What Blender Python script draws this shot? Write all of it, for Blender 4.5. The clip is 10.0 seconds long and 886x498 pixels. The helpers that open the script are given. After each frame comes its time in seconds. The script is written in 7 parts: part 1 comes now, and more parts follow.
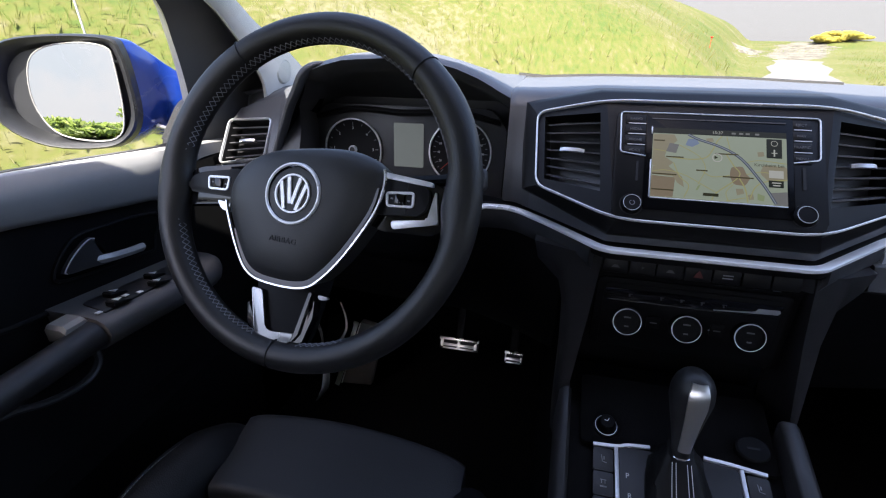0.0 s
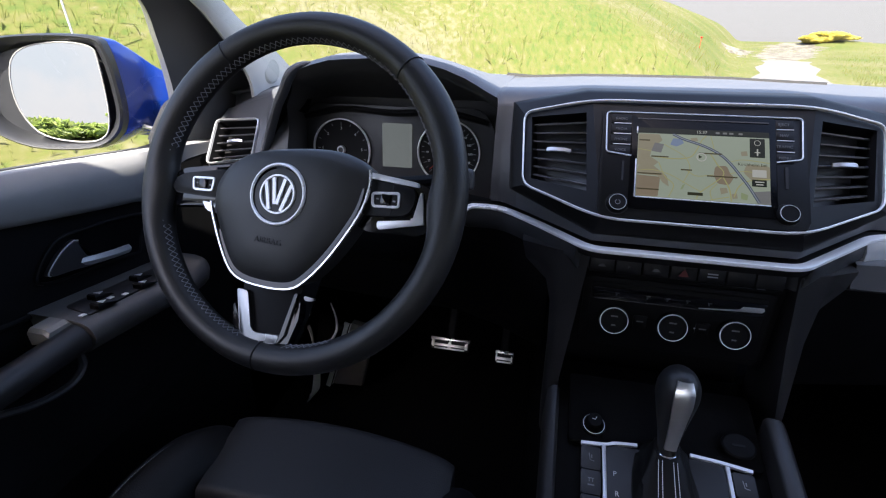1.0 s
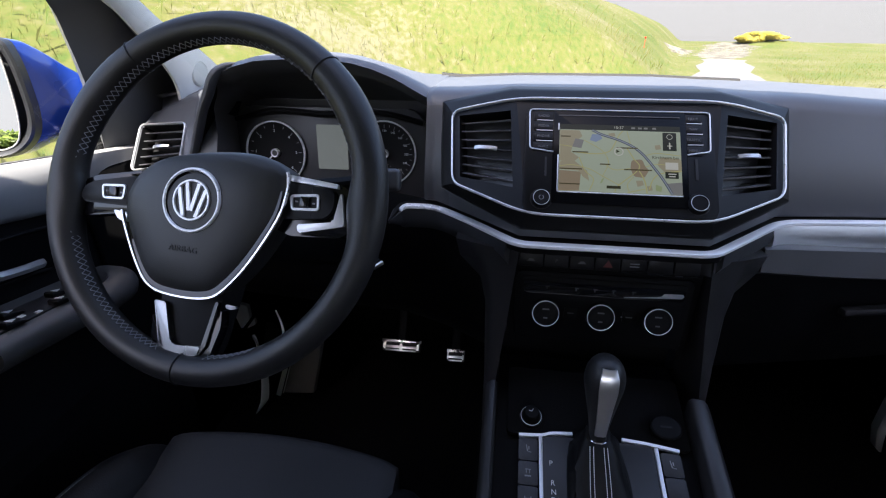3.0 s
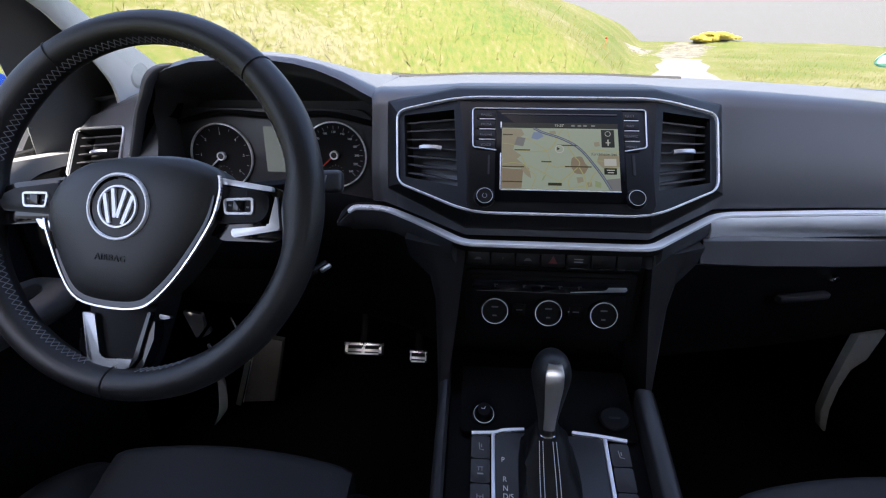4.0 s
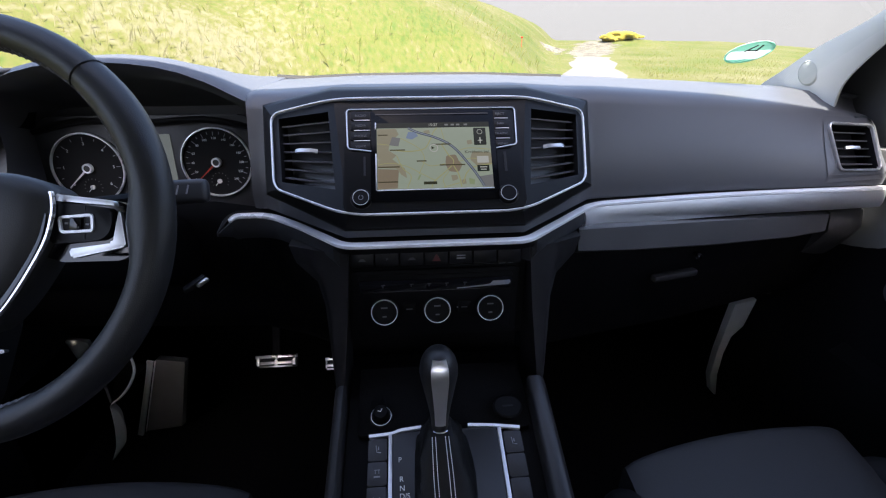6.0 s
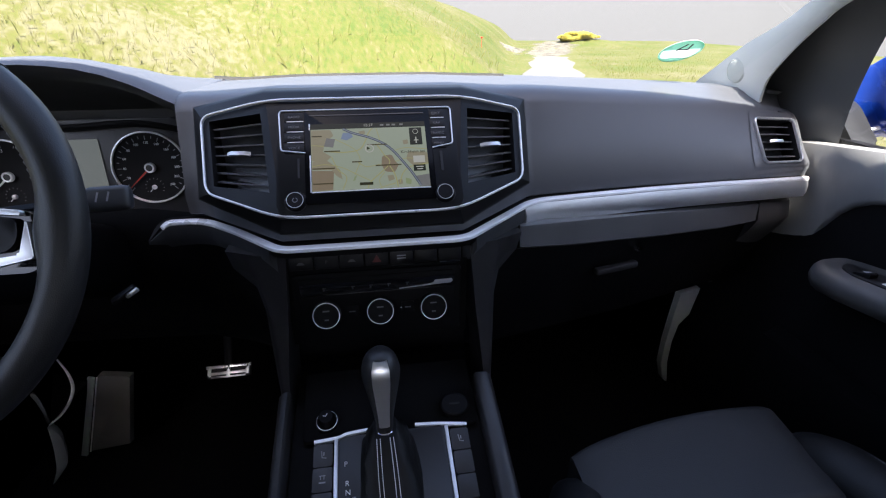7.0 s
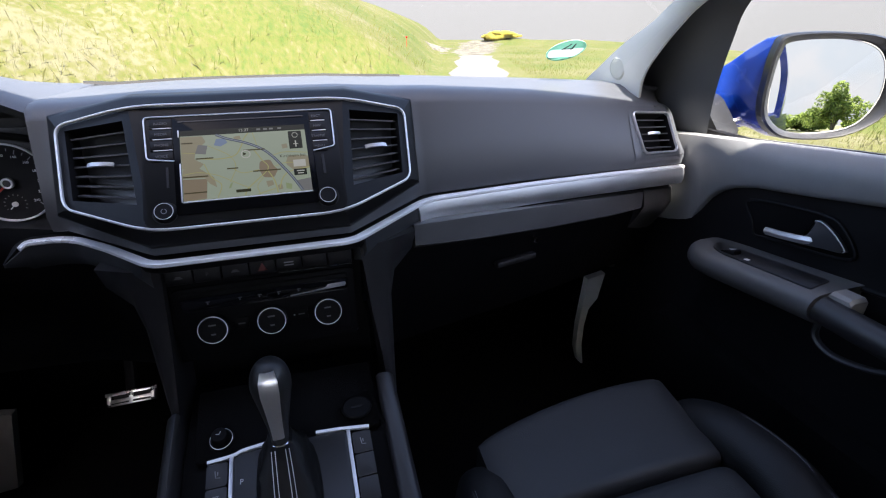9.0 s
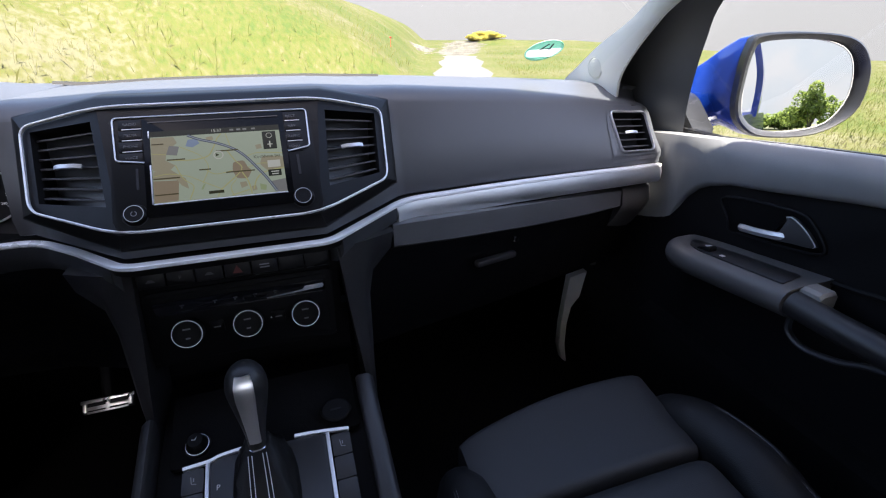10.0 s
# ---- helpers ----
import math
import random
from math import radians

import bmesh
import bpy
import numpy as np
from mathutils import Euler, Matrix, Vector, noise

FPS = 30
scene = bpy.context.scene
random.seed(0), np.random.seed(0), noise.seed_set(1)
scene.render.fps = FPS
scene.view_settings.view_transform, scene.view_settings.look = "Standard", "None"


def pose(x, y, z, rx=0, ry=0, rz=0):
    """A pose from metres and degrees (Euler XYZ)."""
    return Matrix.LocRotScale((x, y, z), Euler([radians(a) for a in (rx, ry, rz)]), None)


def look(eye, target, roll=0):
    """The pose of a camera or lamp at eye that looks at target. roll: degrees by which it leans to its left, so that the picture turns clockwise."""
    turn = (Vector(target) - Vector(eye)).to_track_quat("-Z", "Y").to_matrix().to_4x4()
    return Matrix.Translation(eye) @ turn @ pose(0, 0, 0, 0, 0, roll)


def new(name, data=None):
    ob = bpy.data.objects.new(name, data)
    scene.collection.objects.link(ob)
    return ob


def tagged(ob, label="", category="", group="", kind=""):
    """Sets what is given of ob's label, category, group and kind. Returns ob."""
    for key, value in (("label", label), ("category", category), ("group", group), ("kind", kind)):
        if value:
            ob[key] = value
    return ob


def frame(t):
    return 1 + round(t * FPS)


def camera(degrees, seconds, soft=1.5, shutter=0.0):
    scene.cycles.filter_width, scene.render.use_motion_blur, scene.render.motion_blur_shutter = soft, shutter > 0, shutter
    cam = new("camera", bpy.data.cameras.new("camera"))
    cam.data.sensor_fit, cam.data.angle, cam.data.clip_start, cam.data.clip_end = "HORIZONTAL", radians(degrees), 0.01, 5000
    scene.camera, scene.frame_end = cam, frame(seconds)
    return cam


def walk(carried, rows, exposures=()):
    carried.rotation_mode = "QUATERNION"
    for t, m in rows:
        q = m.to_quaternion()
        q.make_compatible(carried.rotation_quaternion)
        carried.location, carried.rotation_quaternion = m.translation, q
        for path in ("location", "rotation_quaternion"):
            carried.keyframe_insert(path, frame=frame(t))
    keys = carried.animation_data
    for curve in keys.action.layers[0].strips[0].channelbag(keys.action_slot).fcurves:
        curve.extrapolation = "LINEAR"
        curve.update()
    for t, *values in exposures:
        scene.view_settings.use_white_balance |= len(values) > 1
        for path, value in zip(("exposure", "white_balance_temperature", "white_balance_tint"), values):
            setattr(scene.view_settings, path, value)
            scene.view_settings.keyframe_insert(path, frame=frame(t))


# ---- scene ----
cam = camera(87.3, 10.0, 1.15)
PATH = [
    (0, (-0.171, -0.031, 1.485), (-0.615, 1.716, 0.618), -0.1),
    (0.5, (-0.168, -0.03, 1.485), (-0.6, 1.72, 0.618), -0.1),
    (1, (-0.164, -0.029, 1.485), (-0.58, 1.725, 0.618), -0.0),
    (1.5, (-0.157, -0.028, 1.484), (-0.542, 1.734, 0.62), -0.0),
    (2, (-0.148, -0.026, 1.484), (-0.501, 1.742, 0.619), -0.1),
    (2.5, (-0.138, -0.024, 1.484), (-0.446, 1.753, 0.619), -0.1),
    (4, (-0.095, -0.016, 1.482), (-0.235, 1.783, 0.62), -0.1),
    (4.5, (-0.078, -0.014, 1.482), (-0.142, 1.79, 0.62), -0.1),
    (5, (-0.063, -0.012, 1.483), (-0.059, 1.791, 0.618), -0.1),
    (5.5, (-0.047, -0.013, 1.483), (0.023, 1.789, 0.619), -0.1),
    (7, (0.004, -0.019, 1.482), (0.275, 1.765, 0.62), -0.2),
    (7.5, (0.022, -0.023, 1.483), (0.365, 1.748, 0.62), -0.1),
    (8, (0.038, -0.028, 1.484), (0.444, 1.73, 0.621), -0.2),
    (8.5, (0.053, -0.032, 1.484), (0.527, 1.708, 0.62), -0.2),
    (9, (0.064, -0.035, 1.484), (0.588, 1.691, 0.619), -0.2),
    (9.5, (0.071, -0.037, 1.484), (0.628, 1.679, 0.619), -0.1),
    (10, (0.075, -0.038, 1.483), (0.653, 1.671, 0.619), -0.1),
]
walk(cam, [(t, look(eye, target, roll)) for t, eye, target, roll in PATH])
# ---------------------------------------------------------------- world and light
EXPOSURE = 2.6
scene.view_settings.exposure = EXPOSURE
world = bpy.data.worlds.new("sky_world")
scene.world = world
world.use_nodes = True
wn, wl = world.node_tree.nodes, world.node_tree.links
sky = wn.new("ShaderNodeTexSky")
sky.sky_type = "NISHITA"
sky.sun_disc = False
SUN_EL, SUN_AZ = 50.5, 184.5      # degrees; azimuth clockwise from +y: the sun stands behind the car, a little to the driver's side
sky.sun_elevation, sky.sun_rotation = radians(SUN_EL), radians(SUN_AZ)
sky.air_density, sky.dust_density, sky.ozone_density = 1.0, 2.5, 1.0
balance = wn.new("ShaderNodeVectorMath")
balance.operation = "MULTIPLY"
balance.inputs[1].default_value = (1.07, 1.0, 1.03)      # hazy, slightly warm air
wl.new(sky.outputs[0], balance.inputs[0])
wl.new(balance.outputs[0], wn["Background"].inputs[0])
wn["Background"].inputs[1].default_value = 0.11
sun_data = bpy.data.lights.new("sun", "SUN")
sun_data.energy, sun_data.angle, sun_data.color = 4.0, radians(0.7), (1.0, 0.95, 0.86)
sun = new("sun", sun_data)
sd = Vector((math.sin(radians(SUN_AZ)) * math.cos(radians(SUN_EL)), math.cos(radians(SUN_AZ)) * math.cos(radians(SUN_EL)), math.sin(radians(SUN_EL))))
sun.matrix_world = look(sd * 60, (0, 0, 0))


# ---------------------------------------------------------------- materials
def material(name, colour, rough=0.5, metal=0.0, vary=0.25, scale=14.0, grain=0.0, grain_scale=900.0, coat=0.0, spec=0.5, rough_vary=0.08, cells=False):
    """A surface with slow stains, fine grain and uneven gloss, all at real size."""
    m = bpy.data.materials.new(name)
    m.use_nodes = True
    n, l = m.node_tree.nodes, m.node_tree.links
    b = n["Principled BSDF"]
    tc = n.new("ShaderNodeTexCoord")
    slow = n.new("ShaderNodeTexNoise")
    slow.inputs["Scale"].default_value, slow.inputs["Detail"].default_value = scale, 6.0
    l.new(tc.outputs["Object"], slow.inputs["Vector"])
    ramp = n.new("ShaderNodeMapRange")
    ramp.inputs["From Min"].default_value, ramp.inputs["From Max"].default_value = 0.3, 0.7
    ramp.inputs["To Min"].default_value, ramp.inputs["To Max"].default_value = 1.0 - vary, 1.0 + vary
    l.new(slow.outputs["Fac"], ramp.inputs["Value"])
    mul = n.new("ShaderNodeVectorMath")
    mul.operation = "SCALE"
    mul.inputs[0].default_value = colour
    l.new(ramp.outputs["Result"], mul.inputs["Scale"])
    l.new(mul.outputs["Vector"], b.inputs["Base Color"])
    rr = n.new("ShaderNodeMapRange")
    rr.inputs["From Min"].default_value, rr.inputs["From Max"].default_value = 0.3, 0.7
    rr.inputs["To Min"].default_value, rr.inputs["To Max"].default_value = max(0.0, rough - rough_vary), min(1.0, rough + rough_vary)
    l.new(slow.outputs["Fac"], rr.inputs["Value"])
    l.new(rr.outputs["Result"], b.inputs["Roughness"])
    b.inputs["Metallic"].default_value = metal
    b.inputs["Specular IOR Level"].default_value = spec
    b.inputs["Coat Weight"].default_value = coat
    b.inputs["Coat Roughness"].default_value = 0.04
    if grain:
        fine = n.new("ShaderNodeTexVoronoi" if cells else "ShaderNodeTexNoise")
        fine.inputs["Scale"].default_value = grain_scale
        l.new(tc.outputs["Object"], fine.inputs["Vector"])
        bump = n.new("ShaderNodeBump")
        bump.inputs["Strength"].default_value, bump.inputs["Distance"].default_value = grain, 0.0006
        l.new(fine.outputs["Distance" if cells else "Fac"], bump.inputs["Height"])
        l.new(bump.outputs["Normal"], b.inputs["Normal"])
    return m


def glow(name, colour, strength):
    m = bpy.data.materials.new(name)
    m.use_nodes = True
    n, l = m.node_tree.nodes, m.node_tree.links
    b = n["Principled BSDF"]
    b.inputs["Base Color"].default_value = (*[c * 0.3 for c in colour], 1)
    b.inputs["Roughness"].default_value = 0.25
    b.inputs["Emission Color"].default_value = (*colour, 1)
    b.inputs["Emission Strength"].default_value = strength
    return m


def glass(name, tint=(1, 1, 1), gloss_share=0.04):
    m = bpy.data.materials.new(name)
    m.use_nodes = True
    n, l = m.node_tree.nodes, m.node_tree.links
    n.remove(n["Principled BSDF"])
    clear, gloss, mix = n.new("ShaderNodeBsdfTransparent"), n.new("ShaderNodeBsdfGlossy"), n.new("ShaderNodeMixShader")
    clear.inputs[0].default_value = (*tint, 1)
    gloss.inputs["Roughness"].default_value = 0.01
    mix.inputs[0].default_value = gloss_share
    l.new(clear.outputs[0], mix.inputs[1])
    l.new(gloss.outputs[0], mix.inputs[2])
    l.new(mix.outputs[0], n["Material Output"].inputs[0])
    return m


M_PAD = material("dash_soft_plastic", (0.078, 0.081, 0.091), 0.42, grain=0.10, grain_scale=1400, vary=0.06, scale=5, rough_vary=0.03)
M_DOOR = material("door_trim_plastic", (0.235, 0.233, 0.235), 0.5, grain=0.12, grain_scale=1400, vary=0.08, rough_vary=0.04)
M_CAP = material("grey_cap_plastic", (0.22, 0.215, 0.208), 0.4, grain=0.1, vary=0.1)
M_ARM = material("armrest_plastic", (0.105, 0.100, 0.098), 0.45, grain=0.12, grain_scale=1400, vary=0.08)
M_GREY = material("grey_hard_plastic", (0.0205, 0.0195, 0.0208), 0.42, grain=0.1, grain_scale=1500, vary=0.1)
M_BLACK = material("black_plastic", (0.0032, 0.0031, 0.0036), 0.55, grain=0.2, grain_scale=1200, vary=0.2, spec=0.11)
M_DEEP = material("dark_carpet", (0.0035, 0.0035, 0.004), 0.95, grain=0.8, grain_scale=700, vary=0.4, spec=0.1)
M_GLOSS = material("piano_black", (0.006, 0.006, 0.008), 0.08, vary=0.1, rough_vary=0.02)
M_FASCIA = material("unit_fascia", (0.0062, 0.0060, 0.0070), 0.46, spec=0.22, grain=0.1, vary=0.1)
M_CHROME = material("chrome", (0.86, 0.86, 0.88), 0.14, metal=1.0, vary=0.03, rough_vary=0.03)
M_ALU = material("satin_aluminium", (0.62, 0.63, 0.66), 0.40, metal=0.55, vary=0.06, rough_vary=0.04, grain=0.05)
M_SATIN = material("bright_satin_silver", (0.80, 0.80, 0.82), 0.36, metal=0.45, vary=0.04, rough_vary=0.05)
M_STRIP = material("bright_trim_silver", (0.93, 0.93, 0.95), 0.30, metal=0.25, vary=0.03, rough_vary=0.04)
M_BAND = material("satin_band", (0.80, 0.81, 0.83), 0.40, metal=0.95, vary=0.05, rough_vary=0.03)
M_MID = material("fascia_plastic", (0.0074, 0.0071, 0.0077), 0.46, spec=0.22, grain=0.1, grain_scale=1500, vary=0.08, rough_vary=0.03)
M_HANDLE = material("handle_metal", (0.72, 0.72, 0.74), 0.34, metal=0.75, vary=0.05, rough_vary=0.05)
M_EDGE = material("hub_edge_metal", (0.80, 0.80, 0.82), 0.22, metal=0.8, vary=0.04, rough_vary=0.04)
M_FORK = material("dark_metal", (0.26, 0.27, 0.285), 0.26, metal=0.9, vary=0.05, rough_vary=0.05)
M_INSERT = material("polished_insert", (0.90, 0.90, 0.91), 0.36, metal=1.0, vary=0.03, rough_vary=0.02)
M_STEEL = material("brushed_steel", (0.7, 0.69, 0.66), 0.3, metal=1.0, vary=0.08)
M_LEATHER = material("rim_leather", (0.0180, 0.0172, 0.0175), 0.45, grain=0.16, grain_scale=900, cells=True, vary=0.15, rough_vary=0.05)
M_AIRBAG = material("airbag_plastic", (0.0270, 0.0270, 0.0272), 0.46, grain=0.12, grain_scale=900, cells=True, vary=0.12, rough_vary=0.05)
M_SEAT = material("seat_leather", (0.0235, 0.0240, 0.0262), 0.55, grain=0.25, grain_scale=650, cells=True, vary=0.18, scale=7)
M_BOLSTER = material("seat_leather_side", (0.0105, 0.0105, 0.0115), 0.5, spec=0.3, grain=0.3, grain_scale=650, cells=True, vary=0.18)
M_THREAD = material("grey_thread", (0.27, 0.27, 0.29), 0.8, vary=0.1)
M_PILLAR = material("pale_grey_trim", (0.60, 0.61, 0.585), 0.6, grain=0.1, vary=0.06, scale=6)
M_GRILLE = material("tweeter_cloth", (0.47, 0.49, 0.465), 0.8, grain=0.9, grain_scale=1600, vary=0.06)
M_RUBBER = material("black_rubber", (0.01, 0.01, 0.011), 0.6, vary=0.2)
M_KICK = material("pale_kick_trim", (0.88, 0.88, 0.86), 0.35, vary=0.05, grain=0.05)
M_BOOT = material("boot_leather", (0.0045, 0.0043, 0.0046), 0.5, spec=0.25, grain=0.3, grain_scale=700, cells=True, vary=0.2)
M_LIP = material("lip_plastic", (0.036, 0.037, 0.041), 0.42, grain=0.1, grain_scale=1500, vary=0.08)
M_SEAL = material("pillar_seal_rubber", (0.032, 0.034, 0.036), 0.6, vary=0.12)
M_FRAME = material("door_frame_trim", (0.085, 0.086, 0.088), 0.45, grain=0.1, vary=0.08)
M_PEDAL = material("pedal_steel", (0.94, 0.93, 0.90), 0.30, metal=1.0, vary=0.05, grain=0.05)
M_GBOX = material("glovebox_trim_plastic", (0.060, 0.060, 0.064), 0.42, grain=0.1, grain_scale=1500, vary=0.08)
M_BRACKET = material("handle_bracket_metal", (0.20, 0.20, 0.215), 0.30, metal=0.85, vary=0.06, rough_vary=0.05)
M_BLUE = material("blue_car_paint", (0.005, 0.036, 0.28), 0.24, metal=0.4, vary=0.06, coat=1.0, scale=5)
M_SHELL = material("mirror_shell_plastic", (0.016, 0.0165, 0.0185), 0.38, grain=0.2, vary=0.1)
M_MIRROR = material("mirror_silver", (0.93, 0.94, 0.95), 0.0, metal=1.0, vary=0.0, rough_vary=0.0)
M_GLASS = glass("window_glass", (0.97, 0.985, 0.975))
M_WHITE = material("white_print", (0.75, 0.75, 0.75), 0.6, vary=0.05)
M_KEYPRINT = material("key_print", (0.13, 0.13, 0.135), 0.6, vary=0.05)
M_FAINT = material("faint_print", (0.075, 0.075, 0.078), 0.6, vary=0.05)
M_DIM = material("grey_print", (0.26, 0.26, 0.27), 0.6, vary=0.05)
M_LCD = glow("lcd_pale", (0.62, 0.68, 0.68), 0.032)
M_LCD.node_tree.nodes["Principled BSDF"].inputs["Base Color"].default_value = (0.05, 0.054, 0.054, 1)
M_SCREEN = material("screen_glass", (0.004, 0.004, 0.005), 0.2, vary=0.05, spec=0.12, rough_vary=0.02)
M_LCD.node_tree.nodes["Principled BSDF"].inputs["Roughness"].default_value = 0.6
M_LCD.node_tree.nodes["Principled BSDF"].inputs["Specular IOR Level"].default_value = 0.1
M_DIALFACE = material("dial_face", (0.009, 0.009, 0.0100), 0.6, vary=0.1, spec=0.15)
M_SLAT = material("slat_plastic", (0.05, 0.049, 0.053), 0.34, vary=0.08, rough_vary=0.03)
M_NEEDLE_RED = material("red_needle", (0.6, 0.05, 0.03), 0.4)
M_HEAD = material("headliner_cloth", (0.52, 0.52, 0.505), 0.9, grain=0.6, grain_scale=600, vary=0.06)


# ---------------------------------------------------------------- mesh helpers
WORLD_OF = {}


def thing(name, at, label, category, group="", kind=""):
    e = new(name)
    e.empty_display_size = 0.05
    e.matrix_basis = Matrix.Translation(at)
    WORLD_OF[e] = Matrix.Translation(at)
    return tagged(e, label, category, group, kind)


def part(name, bm, mat, parent=None, label="", m=None, sharp=32.0):
    """Links a bmesh as one mesh object, under a thing or a part; m is its pose in the world."""
    bmesh.ops.recalc_face_normals(bm, faces=bm.faces)
    for f in bm.faces:
        f.smooth = True
    for e in bm.edges:
        if len(e.link_faces) == 2 and e.calc_face_angle(0.0) > radians(sharp):
            e.smooth = False
    me = bpy.data.meshes.new(name)
    bm.to_mesh(me)
    bm.free()
    me.materials.append(mat)
    ob = new(name, me)
    m = m or Matrix()
    if parent is not None:
        ob.parent = parent
        ob.matrix_parent_inverse = WORLD_OF[parent].inverted()
    ob.matrix_basis = m
    WORLD_OF[ob] = m.copy()
    if label:
        tagged(ob, label)
    return ob


def axes(o, x, y):
    """A frame at o with its x along x and its y near y."""
    x = Vector(x).normalized()
    z = x.cross(Vector(y)).normalized()
    y = z.cross(x)
    return Matrix(((x[0], y[0], z[0], o[0]), (x[1], y[1], z[1], o[1]), (x[2], y[2], z[2], o[2]), (0, 0, 0, 1)))


def box(sx, sy, sz, bevel=0.0, at=(0, 0, 0), seg=2):
    bm = bmesh.new()
    bmesh.ops.create_cube(bm, size=1.0)
    for v in bm.verts:
        v.co = Vector((v.co.x * sx + at[0], v.co.y * sy + at[1], v.co.z * sz + at[2]))
    if bevel:
        bmesh.ops.bevel(bm, geom=bm.edges[:], offset=bevel, segments=seg, profile=0.5, affect="EDGES")
    return bm


def rounded(points, r, n=5):
    """A closed outline with its corners rounded; r is one radius or one for each corner."""
    out, k = [], len(points)
    for i in range(k):
        p, a, b = Vector(points[i]), Vector(points[i - 1]), Vector(points[(i + 1) % k])
        rad = r[i] if isinstance(r, (list, tuple)) else r
        da, db = (a - p), (b - p)
        ra = min(rad, da.length * 0.48, db.length * 0.48)
        s, e = p + da.normalized() * ra, p + db.normalized() * ra
        for j in range(n + 1):
            t = j / n
            out.append(s * (1 - t) ** 2 + p * 2 * t * (1 - t) + e * t * t)
    return out


def prism(outline, z0, z1, bevel=0.0, seg=2):
    """A plate with a flat outline in xy, from z0 to z1, its upper rim rounded."""
    bm = bmesh.new()
    lo = [bm.verts.new((p[0], p[1], z0)) for p in outline]
    hi = [bm.verts.new((p[0], p[1], z1)) for p in outline]
    bm.faces.new(lo[::-1])
    top = bm.faces.new(hi)
    for i in range(len(lo)):
        j = (i + 1) % len(lo)
        bm.faces.new((lo[i], lo[j], hi[j], hi[i]))
    if bevel:
        bmesh.ops.bevel(bm, geom=list(top.edges), offset=bevel, segments=seg, profile=0.5, affect="EDGES")
    return bm


def loft(sections, closed=True, caps=True):
    """Skins sections of equal count."""
    bm = bmesh.new()
    rows = [[bm.verts.new(p) for p in s] for s in sections]
    n = len(rows[0])
    for a, b in zip(rows, rows[1:]):
        for i in range(n if closed else n - 1):
            j = (i + 1) % n
            bm.faces.new((a[i], a[j], b[j], b[i]))
    if caps and closed:
        bm.faces.new(rows[0][::-1])
        bm.faces.new(rows[-1])
    return bm


def smooth_line(points, n=6, closed=False):
    """Catmull-Rom through the points."""
    pts = [Vector(p) for p in points]
    out, k = [], len(pts)
    for i in range(k if closed else k - 1):
        p1, p2 = pts[i], pts[(i + 1) % k]
        p0 = pts[i - 1] if (closed or i > 0) else p1 * 2 - p2
        p3 = pts[(i + 2) % k] if (closed or i + 2 < k) else p2 * 2 - p1
        for j in range(n):
            t = j / n
            out.append(0.5 * ((2 * p1) + (p2 - p0) * t + (2 * p0 - 5 * p1 + 4 * p2 - p3) * t * t + (3 * p1 - p0 - 3 * p2 + p3) * t ** 3))
    if not closed:
        out.append(pts[-1])
    return out


def sweep(path, profile, closed=False, up=(0, 0, 1), caps=True, scale=None):
    """Carries a closed profile (a, b) along a path; a is across, b along the side that faces up."""
    pts = [Vector(p) for p in path]
    k, secs = len(pts), []
    for i, p in enumerate(pts):
        a = pts[i - 1] if (closed or i > 0) else p
        b = pts[(i + 1) % k] if (closed or i + 1 < k) else p
        t = (b - a).normalized()
        s = t.cross(Vector(up))
        s = s.normalized() if s.length > 1e-6 else Vector((1, 0, 0))
        u = s.cross(t)
        f = scale(i / max(1, k - 1)) if scale else 1.0
        secs.append([p + s * q[0] * f + u * q[1] * f for q in profile])
    if closed:
        bm = bmesh.new()
        rows = [[bm.verts.new(p) for p in s] for s in secs]
        n = len(profile)
        for a, b in zip(rows, rows[1:] + rows[:1]):
            for i in range(n):
                bm.faces.new((a[i], a[(i + 1) % n], b[(i + 1) % n], b[i]))
        return bm
    return loft(secs, True, caps)


def ring(rx, ry=None, n=10):
    ry = ry or rx
    return [(rx * math.cos(2 * math.pi * i / n), ry * math.sin(2 * math.pi * i / n)) for i in range(n)]


def lathe(profile, n=32, cap=True):
    """Turns (radius, z) about the z axis."""
    secs = [[(r * math.cos(2 * math.pi * i / n), r * math.sin(2 * math.pi * i / n), z) for i in range(n)] for r, z in profile]
    return loft(secs, True, cap)


def merge(*bms):
    """Joins bmeshes into the first."""
    out = bms[0]
    for b in bms[1:]:
        me = bpy.data.meshes.new("join")
        b.to_mesh(me)
        b.free()
        out.from_mesh(me)
        bpy.data.meshes.remove(me)
    return out


def moved(bm, m):
    bm.transform(m)
    return bm


def letters(name, body, size, m, mat, parent, depth=0.0004, align="CENTER", gap=1.0):
    """Raised letters in the built-in font, in the xy plane of m."""
    cu = bpy.data.curves.new("text", "FONT")
    cu.body, cu.size, cu.align_x, cu.align_y, cu.extrude, cu.space_character = body, size, align, "CENTER", depth, gap
    tmp = new("text", cu)
    me = bpy.data.meshes.new_from_object(tmp.evaluated_get(bpy.context.evaluated_depsgraph_get()))
    bpy.data.objects.remove(tmp)
    bpy.data.curves.remove(cu)
    me.materials.clear()
    me.materials.append(mat)
    ob = new(name, me)
    ob.parent = parent
    ob.matrix_parent_inverse = WORLD_OF[parent].inverted()
    ob.matrix_basis = m
    WORLD_OF[ob] = m.copy()
    return ob


def T(x=0, y=0, z=0):
    return Matrix.Translation((x, y, z))


